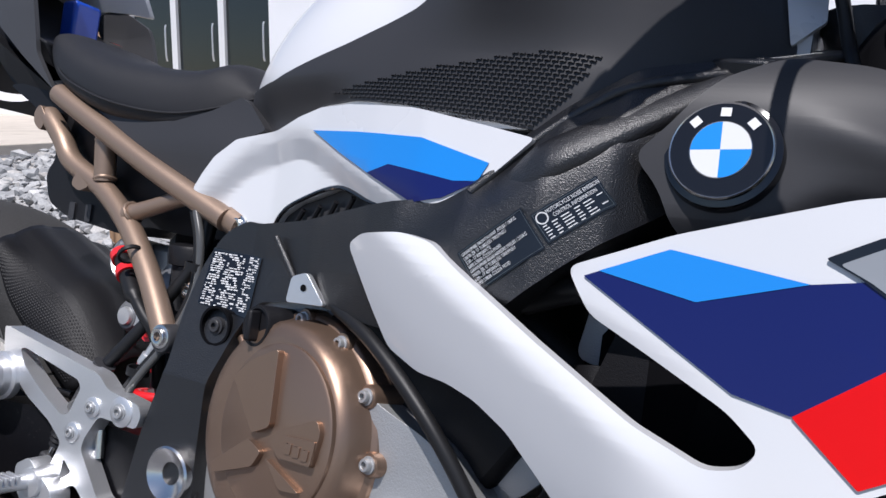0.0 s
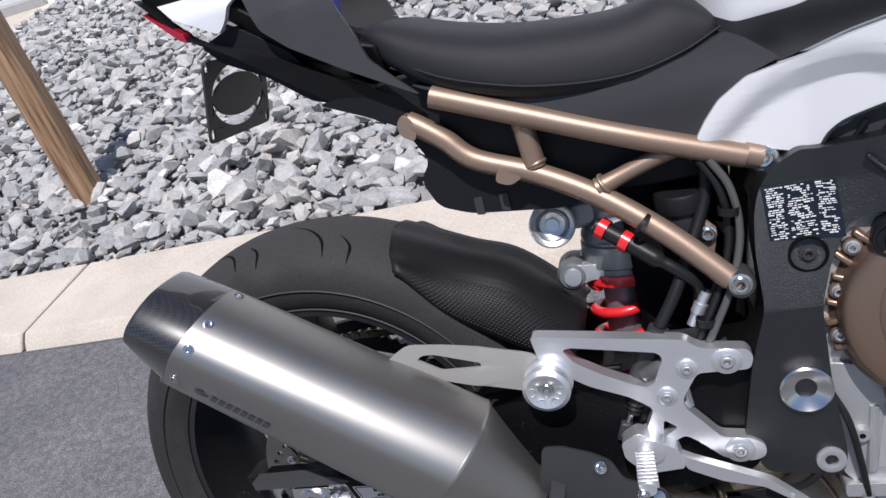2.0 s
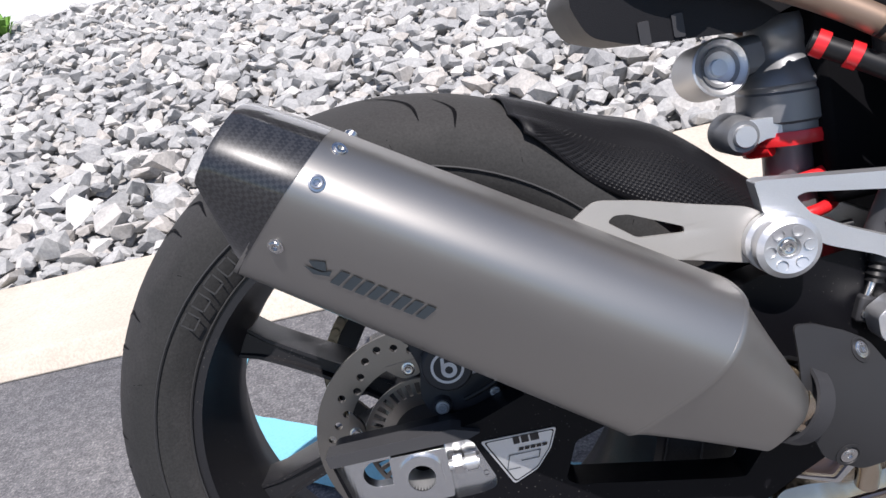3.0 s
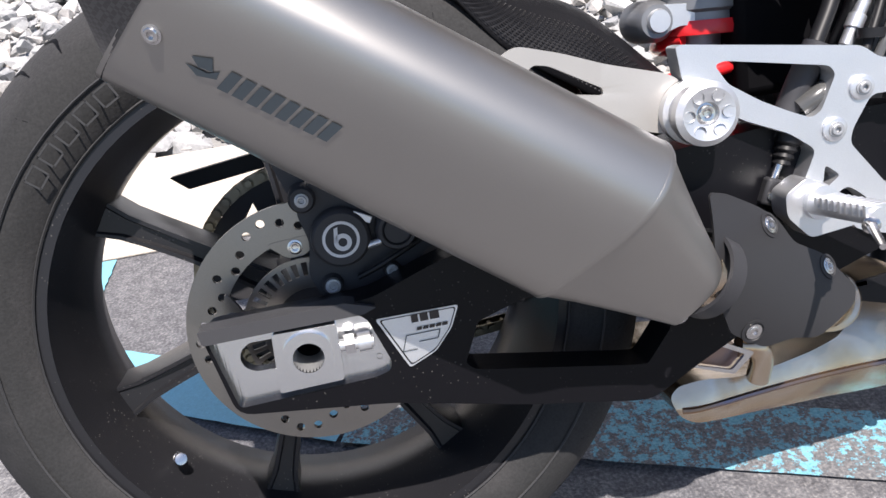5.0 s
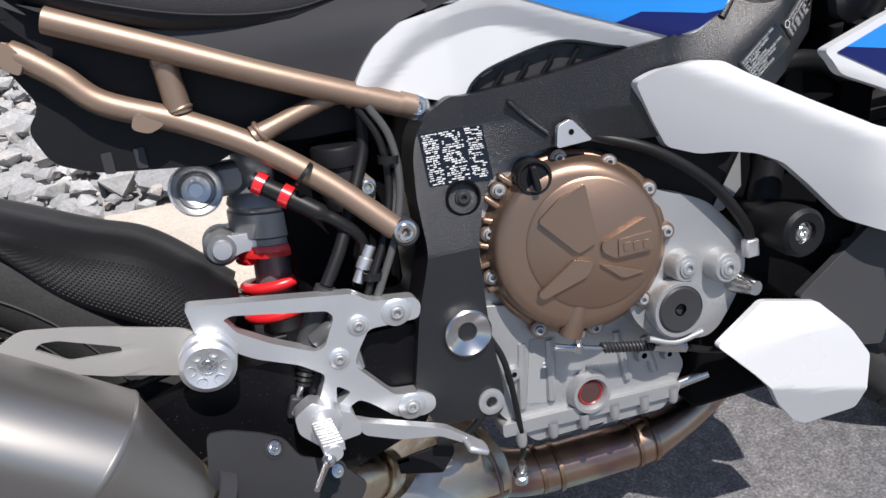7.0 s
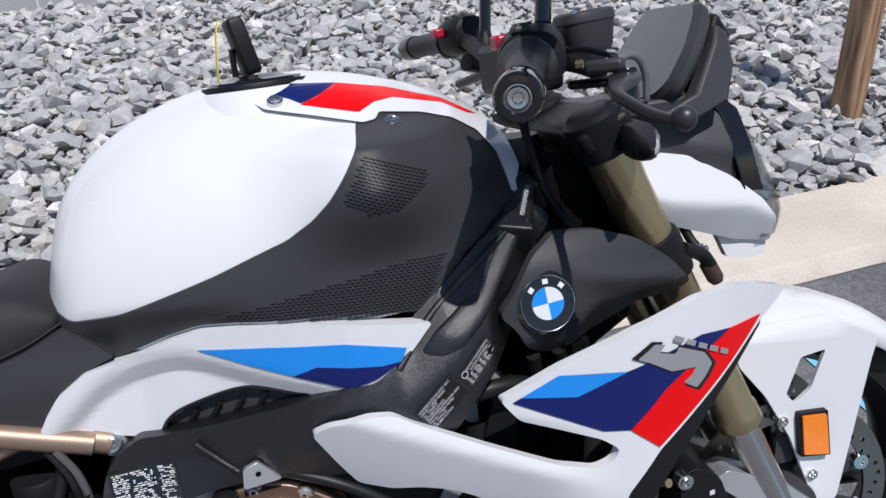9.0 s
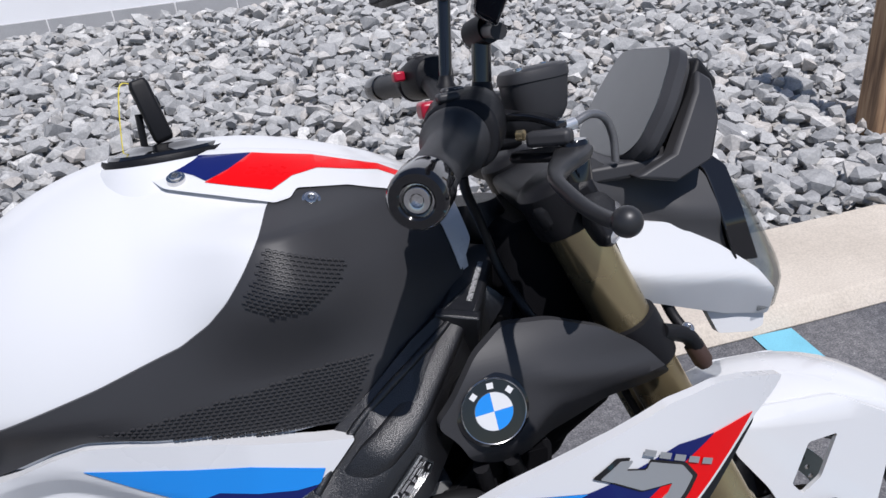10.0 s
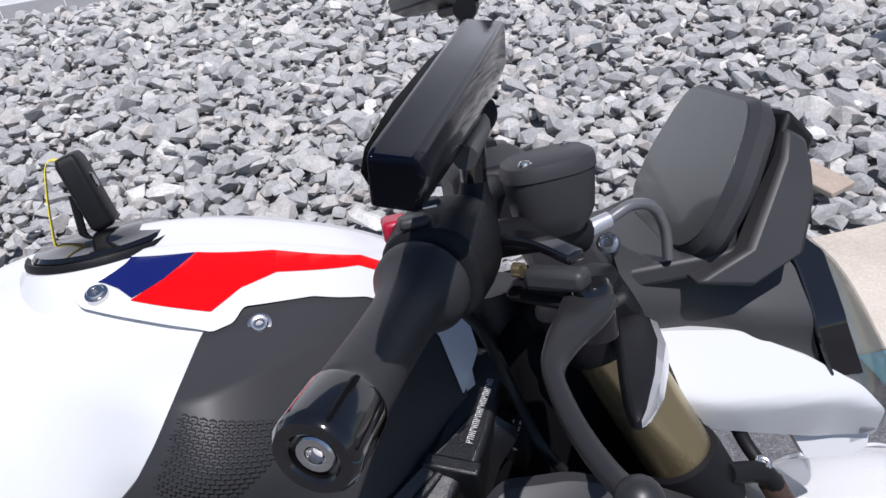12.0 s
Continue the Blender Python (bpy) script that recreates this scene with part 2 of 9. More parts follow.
def sheet(outline, holes, place, thick, cut):
    """A plate over a flat outline with holes: place(u, v) gives the outer surface, thick(u, v) the way inward."""
    from mathutils.geometry import tessellate_polygon
    loops = [outline] + list(holes)
    tris = tessellate_polygon(loops)
    flat = [p for l in loops for p in l]
    bm = bmesh.new()
    vs = [bm.verts.new((p[0], p[1], 0)) for p in flat]
    for t in tris:
        try:
            bm.faces.new([vs[i] for i in t])
        except ValueError:
            pass
    bmesh.ops.remove_doubles(bm, verts=bm.verts, dist=1e-6)
    lo = [min(p[i] for p in flat) for i in (0, 1)]
    hi = [max(p[i] for p in flat) for i in (0, 1)]
    if cut:
        for ax in (0, 1):
            c = math.ceil(lo[ax] / cut + 0.01) * cut
            while c < hi[ax] - 1e-4:
                no = (1, 0, 0) if ax == 0 else (0, 1, 0)
                co = (c, 0, 0) if ax == 0 else (0, c, 0)
                bmesh.ops.bisect_plane(bm, geom=bm.verts[:] + bm.edges[:] + bm.faces[:], plane_co=co, plane_no=no)
                c += cut
    bm.verts.index_update()
    top = [v.co.copy() for v in bm.verts]
    faces = [[v.index for v in f.verts] for f in bm.faces]
    rim = [(e.verts[0].index, e.verts[1].index) for e in bm.edges if len(e.link_faces) == 1]
    bm.free()
    n = len(top)
    outer = [Vector(place(p.x, p.y)) for p in top]
    inner = [o + Vector(thick(p.x, p.y)) for o, p in zip(outer, top)]
    out = bmesh.new()
    vv = [out.verts.new(p) for p in outer + inner]
    for f in faces:
        out.faces.new([vv[i] for i in f])
        out.faces.new([vv[i + n] for i in reversed(f)])
    for a, b in rim:
        out.faces.new([vv[a], vv[b], vv[b + n], vv[a + n]])
    return out


def panel(name, outline, y, thick, material, parent, label="", r=0.004, bevel=0.0015, cut=0.03, holes=(), both=False, hr=0.003, seg=2):
    """A side panel: outline in x and z, outer face at y (a number or y(x, z)), thickness towards the middle."""
    f = y if callable(y) else (lambda x, z: y)
    c = cut if callable(y) else 0
    o = round_poly(outline, r)
    hs = [round_poly(h, hr) for h in holes]
    bm = sheet(o, hs, lambda x, z: (x, f(x, z), z), lambda x, z: (0, thick, 0), c)
    ob = part(name, bm, material, parent, label, bevel, seg=seg)
    if both:
        bm = sheet(o, hs, lambda x, z: (x, -f(x, z), z), lambda x, z: (0, -thick, 0), c)
        part(name, bm, material, parent, label, bevel, seg=seg)
    return ob


def path_points(pts, n=6):
    """Catmull-Rom points through pts."""
    p = [Vector(q) for q in pts]
    if len(p) < 3 or n <= 1:
        return p
    out = []
    for i in range(len(p) - 1):
        a, b = p[i], p[i + 1]
        z = p[i - 1] if i else 2 * a - b
        c = p[i + 2] if i + 2 < len(p) else 2 * b - a
        for j in range(n):
            s = j / n
            out.append(0.5 * (2 * a + (b - z) * s + (2 * z - 5 * a + 4 * b - c) * s * s + (3 * a - z - 3 * b + c) * s ** 3))
    return out + [p[-1]]


def tube_bm(pts, r, seg=14, n=6, bm=None, squash=1.0):
    """A pipe along points; r is a number or a function of 0..1."""
    bm = bm or bmesh.new()
    ps = path_points(pts, n)
    rf = r if callable(r) else (lambda s: r)
    ref = None
    rings = []
    for i, p in enumerate(ps):
        t = (ps[min(i + 1, len(ps) - 1)] - ps[max(i - 1, 0)]).normalized()
        if ref is None:
            ref = t.orthogonal().normalized()
        ref = (ref - t * ref.dot(t)).normalized()
        o = t.cross(ref)
        q = rf(i / (len(ps) - 1))
        rings.append([bm.verts.new(p + ref * q * math.cos(2 * math.pi * k / seg) + o * q * squash * math.sin(2 * math.pi * k / seg)) for k in range(seg)])
    for a, b in zip(rings, rings[1:]):
        for k in range(seg):
            bm.faces.new([a[k], a[(k + 1) % seg], b[(k + 1) % seg], b[k]])
    bm.faces.new(rings[0])
    bm.faces.new(rings[-1])
    return bm


def tube(name, pts, r, material, parent, label="", seg=14, n=6):
    return part(name, tube_bm(pts, r, seg, n), material, parent, label)


def soft(v, k):
    """A ramp with a rounded start, k metres wide."""
    return k * math.log(1 + math.exp(max(-30, min(30, v / k))))


def step(v, w):
    """A rounded step from 0 to 1 over w metres."""
    q = max(0.0, min(1.0, v / w))
    return q * q * (3 - 2 * q)


def frame_of(axis):
    z = Vector(axis).normalized()
    x = z.orthogonal().normalized()
    return Matrix((x, z.cross(x), z)).transposed()


def lathe_bm(profile, centre, axis, seg=40, bm=None, closed=False):
    """Turns (radius, height) pairs about an axis."""
    bm = bm or bmesh.new()
    m = frame_of(axis)
    c = Vector(centre)
    rings = []
    for r, h in profile:
        if r < 1e-6:
            rings.append([bm.verts.new(c + m @ Vector((0, 0, h)))])
        else:
            rings.append([bm.verts.new(c + m @ Vector((r * math.cos(2 * math.pi * k / seg), r * math.sin(2 * math.pi * k / seg), h))) for k in range(seg)])
    pairs = list(zip(rings, rings[1:])) + ([(rings[-1], rings[0])] if closed else [])
    for a, b in pairs:
        for k in range(seg):
            q = [a[k % len(a)], a[(k + 1) % len(a)], b[(k + 1) % len(b)], b[k % len(b)]]
            q = list(dict.fromkeys(q))
            if len(q) > 2:
                bm.faces.new(q)
    return bm


def lathe(name, profile, centre, axis, material, parent, label="", seg=40, closed=False, bevel=0.0):
    return part(name, lathe_bm(profile, centre, axis, seg, None, closed), material, parent, label, bevel)


def loft_bm(rings, bm=None, cap=True):
    """Skins closed rings of equal count."""
    bm = bm or bmesh.new()
    vs = [[bm.verts.new(p) for p in r] for r in rings]
    k = len(vs[0])
    for a, b in zip(vs, vs[1:]):
        for i in range(k):
            bm.faces.new([a[i], a[(i + 1) % k], b[(i + 1) % k], b[i]])
    if cap:
        bm.faces.new(vs[0])
        bm.faces.new(vs[-1])
    return bm


def box_bm(lo, hi, bm=None, m=None):
    bm = bm or bmesh.new()
    c = [(lo[i] + hi[i]) / 2 for i in range(3)]
    s = [hi[i] - lo[i] for i in range(3)]
    mm = (m or Matrix()) @ Matrix.Translation(c) @ Matrix.Diagonal((*s, 1))
    bmesh.ops.create_cube(bm, size=1.0, matrix=mm)
    return bm


BOLTS = {}


def bolt(centre, r, parent, axis=(0, -1, 0), material=None, head=0.6, name="bolt"):
    """A socket-head bolt with a washer; alike bolts share one mesh."""
    material = material or STEEL
    key = (r, material.name, head)
    if key not in BOLTS:
        bm = bmesh.new()
        h = head * r
        lathe_bm([(0, -2.0 * r), (1.35 * r, -2.0 * r), (1.35 * r, 0.15 * r), (1.02 * r, 0.2 * r), (1.0 * r, h * 0.85), (0.9 * r, h), (0.56 * r, h), (0.5 * r, h * 0.95)], (0, 0, 0), (0, 0, 1), 20, bm)
        lathe_bm([(0.5 * r, h * 0.95), (0.5 * r, 0.2 * h), (0, 0.15 * h)], (0, 0, 0), (0, 0, 1), 6, bm)
        bmesh.ops.recalc_face_normals(bm, faces=bm.faces)
        me = bpy.data.meshes.new("bolt")
        bm.to_mesh(me)
        bm.free()
        me.materials.append(material)
        me.set_sharp_from_angle(angle=radians(35))
        BOLTS[key] = me
    ob = new(name, BOLTS[key])
    ob.parent = parent
    ob.matrix_local = Matrix.Translation(centre) @ frame_of(axis).to_4x4()
    return ob


def text_bars(rows, place, material, parent, name, label="", out=0.0006):
    """Unreadable print as plain bars: rows of (u0, u1, v0, v1); place(u, v) gives the point and the normal."""
    bm = bmesh.new()
    for u0, u1, v0, v1 in rows:
        q = []
        for u, v in ((u0, v0), (u1, v0), (u1, v1), (u0, v1)):
            p, nrm = place(u, v)
            q.append(bm.verts.new(Vector(p) + Vector(nrm) * out))
        bm.faces.new(q)
    return part(name, bm, material, parent, label, smooth=False)


def lettering(lines, place, material, parent, name, label="", out=0.0006):
    """Printed words: lines of (text, u, v, width, height) with the start of the baseline at u, v; place(u, v) gives point and normal."""
    verts, faces = [], []
    for text, u, v, wid, hgt in lines:
        cu = bpy.data.curves.new("print", 'FONT')
        cu.body = text
        cu.resolution_u = 2
        tmp = bpy.data.objects.new("print", cu)
        me = bpy.data.meshes.new_from_object(tmp)
        xs = [p.co.x for p in me.vertices]
        ys = [p.co.y for p in me.vertices]
        x0, x1, y1 = min(xs), max(xs), max(ys)
        base = len(verts)
        for p in me.vertices:
            q, nrm = place(u + (p.co.x - x0) / (x1 - x0) * wid, v + p.co.y / y1 * hgt)
            verts.append(Vector(q) + Vector(nrm) * out)
        faces += [[base + i for i in f.vertices] for f in me.polygons]
        bpy.data.objects.remove(tmp)
        bpy.data.curves.remove(cu)
        bpy.data.meshes.remove(me)
    me = bpy.data.meshes.new(name)
    me.from_pydata([tuple(p) for p in verts], [], faces)
    return part(name, me, material, parent, label, smooth=False)

# ---- ground ----
def surface_nodes(m):
    nt = m.node_tree
    return nt, nt.nodes["Principled BSDF"], nt.nodes.new("ShaderNodeTexCoord")


def noise_node(nt, tc, scale, detail=4, rough=0.6):
    n = nt.nodes.new("ShaderNodeTexNoise")
    n.inputs["Scale"].default_value, n.inputs["Detail"].default_value, n.inputs["Roughness"].default_value = scale, detail, rough
    nt.links.new(tc.outputs["Object"], n.inputs["Vector"])
    return n


def ramp_node(nt, source, stops):
    r = nt.nodes.new("ShaderNodeValToRGB")
    e = r.color_ramp.elements
    while len(e) < len(stops):
        e.new(0.5)
    for el, (pos, col) in zip(e, stops):
        el.position, el.color = pos, (*col, 1)
    nt.links.new(source, r.inputs["Fac"])
    return r


def mixed(nt, fac, a, b, mode='MIX'):
    mx = nt.nodes.new("ShaderNodeMix")
    mx.data_type, mx.blend_type = 'RGBA', mode
    if isinstance(fac, float):
        mx.inputs[0].default_value = fac
    else:
        nt.links.new(fac, mx.inputs[0])
    nt.links.new(a, mx.inputs[6])
    nt.links.new(b, mx.inputs[7])
    return mx.outputs[2]


def bumped(nt, b, source, strength, dist):
    bp = nt.nodes.new("ShaderNodeBump")
    bp.inputs["Strength"].default_value, bp.inputs["Distance"].default_value = strength, dist
    nt.links.new(source, bp.inputs["Height"])
    nt.links.new(bp.outputs[0], b.inputs["Normal"])


ASPHALT = bpy.data.materials.new("asphalt")
ASPHALT.use_nodes = True
nt, b, tc = surface_nodes(ASPHALT)
fine, mid, big = noise_node(nt, tc, 220, 4), noise_node(nt, tc, 45, 5, 0.7), noise_node(nt, tc, 1.6, 4)
c1 = ramp_node(nt, fine.outputs["Fac"], [(0.3, (0.0765, 0.0782, 0.085)), (0.52, (0.153, 0.153, 0.162)), (0.72, (0.30, 0.295, 0.29))])
c2 = ramp_node(nt, big.outputs["Fac"], [(0.35, (0.72, 0.73, 0.76)), (0.65, (1.15, 1.12, 1.08))])
c3 = ramp_node(nt, mid.outputs["Fac"], [(0.42, (0.75, 0.75, 0.77)), (0.62, (1.2, 1.2, 1.2))])
col = mixed(nt, 1.0, c1.outputs[0], c2.outputs[0], 'MULTIPLY')
nt.links.new(mixed(nt, 1.0, col, c3.outputs[0], 'MULTIPLY'), b.inputs["Base Color"])
b.inputs["Roughness"].default_value = 0.85
bumped(nt, b, fine.outputs["Fac"], 0.8, 0.004)

CONCRETE = bpy.data.materials.new("concrete")
CONCRETE.use_nodes = True
nt, b, tc = surface_nodes(CONCRETE)
fine, big = noise_node(nt, tc, 160, 5), noise_node(nt, tc, 3.0, 6, 0.65)
c1 = ramp_node(nt, big.outputs["Fac"], [(0.3, (0.47, 0.415, 0.35)), (0.55, (0.565, 0.505, 0.43)), (0.75, (0.63, 0.57, 0.495))])
c2 = ramp_node(nt, fine.outputs["Fac"], [(0.3, (0.82, 0.82, 0.82)), (0.6, (1.05, 1.05, 1.05))])
nt.links.new(mixed(nt, 1.0, c1.outputs[0], c2.outputs[0], 'MULTIPLY'), b.inputs["Base Color"])
b.inputs["Roughness"].default_value = 0.85
bumped(nt, b, fine.outputs["Fac"], 0.35, 0.003)

STONE = bpy.data.materials.new("grey_stone")
STONE.use_nodes = True
nt, b, tc = surface_nodes(STONE)
geo = nt.nodes.new("ShaderNodeNewGeometry")
fine, mid = noise_node(nt, tc, 110, 5), noise_node(nt, tc, 22, 5, 0.7)
c1 = ramp_node(nt, geo.outputs["Random Per Island"], [(0.0, (0.30, 0.30, 0.303)), (0.45, (0.38, 0.379, 0.376)), (0.72, (0.46, 0.455, 0.445)), (0.90, (0.45, 0.42, 0.39)), (1.0, (0.66, 0.65, 0.63))])
c2 = ramp_node(nt, mid.outputs["Fac"], [(0.3, (0.78, 0.79, 0.8)), (0.6, (1.08, 1.08, 1.08)), (0.78, (1.3, 1.29, 1.27))])
c3 = ramp_node(nt, fine.outputs["Fac"], [(0.3, (0.8, 0.8, 0.8)), (0.65, (1.1, 1.1, 1.1))])
col = mixed(nt, 1.0, c1.outputs[0], c2.outputs[0], 'MULTIPLY')
nt.links.new(mixed(nt, 1.0, col, c3.outputs[0], 'MULTIPLY'), b.inputs["Base Color"])
b.inputs["Roughness"].default_value = 0.8
bumped(nt, b, fine.outputs["Fac"], 0.5, 0.004)

PAINTLINE = bpy.data.materials.new("worn_blue_line_paint")
PAINTLINE.use_nodes = True
nt, b, tc = surface_nodes(PAINTLINE)
fine, mid, big = noise_node(nt, tc, 260, 4), noise_node(nt, tc, 95, 6, 0.72), noise_node(nt, tc, 9, 3)
wear = nt.nodes.new("ShaderNodeMath")
wear.operation = 'MULTIPLY_ADD'
wear.inputs[1].default_value = 0.55
nt.links.new(big.outputs["Fac"], wear.inputs[0])
nt.links.new(mid.outputs["Fac"], wear.inputs[2])
worn = ramp_node(nt, wear.outputs[0], [(0.765, (0, 0, 0)), (0.815, (1, 1, 1))])
base = ramp_node(nt, fine.outputs["Fac"], [(0.3, (0.075, 0.076, 0.082)), (0.52, (0.145, 0.145, 0.152)), (0.72, (0.27, 0.265, 0.26))])
paint = ramp_node(nt, fine.outputs["Fac"], [(0.3, (0.10, 0.30, 0.40)), (0.6, (0.19, 0.46, 0.56))])
nt.links.new(mixed(nt, worn.outputs[0], base.outputs[0], paint.outputs[0]), b.inputs["Base Color"])
b.inputs["Roughness"].default_value = 0.75
bumped(nt, b, fine.outputs["Fac"], 0.7, 0.003)
PAINTLINE_GOOD = mat("blue_line_paint", (0.15, 0.40, 0.50), 0.6, 0, 0.22, 300, 0.16, 14, bump=0.6, bscale=200)
STUCCO = mat("white_stucco", (0.82, 0.82, 0.83), 0.8, 0, 0.04, 300, 0.03, 3, bump=0.6, bscale=120)
BLOCK = mat("concrete_block", (0.33, 0.33, 0.335), 0.85, 0, 0.15, 200, 0.15, 8, bump=0.6, bscale=150)
WOOD = bpy.data.materials.new("weathered_wood")
WOOD.use_nodes = True
nt, b, tc = surface_nodes(WOOD)
mp = nt.nodes.new("ShaderNodeMapping")
mp.inputs["Scale"].default_value = (1, 1, 0.06)
nt.links.new(tc.outputs["Object"], mp.inputs["Vector"])
gr = nt.nodes.new("ShaderNodeTexNoise")
gr.inputs["Scale"].default_value, gr.inputs["Detail"].default_value = 70, 6
nt.links.new(mp.outputs[0], gr.inputs["Vector"])
c1 = ramp_node(nt, gr.outputs["Fac"], [(0.3, (0.10, 0.055, 0.03)), (0.5, (0.30, 0.18, 0.10)), (0.7, (0.44, 0.29, 0.17))])
nt.links.new(c1.outputs[0], b.inputs["Base Color"])
b.inputs["Roughness"].default_value = 0.7
bumped(nt, b, gr.outputs["Fac"], 0.5, 0.004)


def flat(name, pts, z, material, kind, label, category, thick=0.0):
    bm = bmesh.new()
    f = bm.faces.new([bm.verts.new((x, y, z)) for x, y in pts])
    if thick:
        ex = bmesh.ops.extrude_face_region(bm, geom=[f])
        bmesh.ops.translate(bm, verts=[v for v in ex["geom"] if isinstance(v, bmesh.types.BMVert)], vec=(0, 0, thick))
    return tagged(part(name, bm, material, None, label, smooth=False), category=category, kind=kind)


def gravel_height(x, y):
    return 0.02 + 0.077 * max(0, y - 1.3) + 0.035 * max(0.0, -x - 0.8) * min(1, max(0, (y - 1.2) / 2.5))


ground = flat("ground", [(-150, -150), (150, -150), (150, 150), (-150, 150)], 0, ASPHALT, "structure", "worn grey asphalt parking lot surface", "asphalt")
KERB_Y0, KERB_Y1, KERB_Z = 0.855, 1.255, 0.05


def kerb_unit(x0, x1):
    bm = bmesh.new()
    prof = [(KERB_Y0 - 0.012, 0.0), (KERB_Y0 + 0.008, KERB_Z - 0.02), (KERB_Y0 + 0.028, KERB_Z), (KERB_Y1, KERB_Z + 0.004), (KERB_Y1, 0.0)]
    n = 14
    rings = []
    for i in range(n + 1):
        x = x0 + (x1 - x0) * i / n
        rings.append([Vector((x, y + 0.003 * noise.noise((x * 3, y * 9, 1)), z + (0.003 * noise.noise((x * 2.5, y * 7, 5)) if z > 0 else 0))) for y, z in prof])
    return loft_bm(rings, bm)


kerb = tagged(new("kerb"), "pale tan concrete kerb between asphalt and gravel bed", "kerb", kind="structure")
for x0, x1 in ((-7.5, -4.512), (-4.5, -1.462), (-1.45, 1.588), (1.6, 4.638), (4.65, 7.688), (7.7, 12)):
    part("kerb_stone", kerb_unit(x0, x1), CONCRETE, kerb, bevel=0.006)

# gravel bed: a soil sheet and one mesh of broken stones
bm = bmesh.new()
bmesh.ops.create_grid(bm, x_segments=60, y_segments=24, size=0.5)
for v in bm.verts:
    x, y = -4.4 + (v.co.x + 0.5) * 16.4, KERB_Y1 + (v.co.y + 0.5) * 7.2
    v.co = (x, y, gravel_height(x, y) - 0.01)
SOIL = mat("grey_soil", (0.22, 0.217, 0.212), 0.9, 0, 0.3, 120, 0.2, 10, bump=0.8, bscale=90)
tagged(part("gravel_base", bm, SOIL, None, "grey soil under the gravel bed"), category="soil", kind="structure")


def rock_shapes(count):
    shapes = []
    rnd = random.Random(5)
    for i in range(count):
        bm = bmesh.new()
        for _ in range(16):
            v = Vector((rnd.gauss(0, 1), rnd.gauss(0, 1), rnd.gauss(0, 1))).normalized()
            v *= rnd.uniform(0.82, 1.05)
            bm.verts.new((v.x * rnd.uniform(0.9, 1.2), v.y * rnd.uniform(0.65, 0.9), v.z * rnd.uniform(0.48, 0.68)))
        res = bmesh.ops.convex_hull(bm, input=bm.verts)
        bmesh.ops.delete(bm, geom=[e for e in res["geom_interior"] if isinstance(e, bmesh.types.BMVert)], context='VERTS')
        bmesh.ops.dissolve_limit(bm, angle_limit=radians(14), verts=bm.verts, edges=bm.edges)
        bmesh.ops.triangulate(bm, faces=bm.faces)
        bmesh.ops.recalc_face_normals(bm, faces=bm.faces)
        bm.verts.index_update()
        shapes.append((np.array([v.co for v in bm.verts]), np.array([[v.index for v in f.verts] for f in bm.faces])))
        bm.free()
    return shapes


def scatter_stones():
    rnd = np.random.RandomState(11)
    shapes = rock_shapes(24)
    vs, fs, base = [], [], 0
    x = -4.4
    spots = []
    step = 0.060
    for ix in range(int(12.2 / step)):
        for iy in range(int(6.4 / step)):
            px, py = -4.3 + ix * step + rnd.uniform(-0.03, 0.03), KERB_Y1 + 0.03 + iy * step + rnd.uniform(-0.03, 0.03)
            if rnd.rand() < 0.16 or (py > 5.0 and px > -3.9):
                continue
            spots.append((px, py, 0.0))
    # smaller stones that fill the gaps below
    for ix in range(int(9.0 / 0.058)):
        for iy in range(int(3.6 / 0.058)):
            spots.append((-4.2 + ix * 0.058 + rnd.uniform(-0.025, 0.025), KERB_Y1 + 0.03 + iy * 0.058 + rnd.uniform(-0.025, 0.025), 1.0))
    for px, py, low in spots:
        p, f = shapes[rnd.randint(len(shapes))]
        s = 0.030 + 0.030 * rnd.rand() ** 1.4 + (0.028 if rnd.rand() < 0.12 else 0)
        s = 0.024 + 0.35 * (s - 0.03) if low else s
        if py < KERB_Y1 + 0.06:
            s *= 0.8
        e = Euler((rnd.uniform(-0.55, 0.55), rnd.uniform(-0.55, 0.55), rnd.uniform(0, 6.3))).to_matrix()
        q = (p * s) @ np.array(e).T
        q += (px, py, gravel_height(px, py) + 0.012 + rnd.uniform(0.0, 0.04) * (1 - 0.8 * low) - 0.006 * low)
        vs.append(q)
        fs.append(f + base)
        base += len(p)
    me = bpy.data.meshes.new("gravel")
    me.from_pydata(np.concatenate(vs).tolist(), [], np.concatenate(fs).tolist())
    me.materials.append(STONE)
    me.shade_flat()
    return tagged(new("gravel", me), "loose broken grey stones of the gravel bed", "gravel", kind="stuff")


scatter_stones()


# ---- painted bay lines ----
def stripe(pts, w, z, material, label):
    (x0, y0), (x1, y1) = pts
    d = Vector((x1 - x0, y1 - y0)).normalized()
    n = Vector((-d.y, d.x)) * w / 2
    bm = bmesh.new()
    k = 24
    rows = []
    for i in range(k + 1):
        c = Vector((x0, y0)).lerp(Vector((x1, y1)), i / k)
        rows.append([bm.verts.new((*(c + n * s * (1 + 0.05 * noise.noise((i * 0.9, s * 3, 2)))), z)) for s in (-1, 1)])
    for a, b in zip(rows, rows[1:]):
        bm.faces.new([a[0], a[1], b[1], b[0]])
    return tagged(part("bay_line", bm, material, None, label, smooth=False), category="painted line", kind="structure")


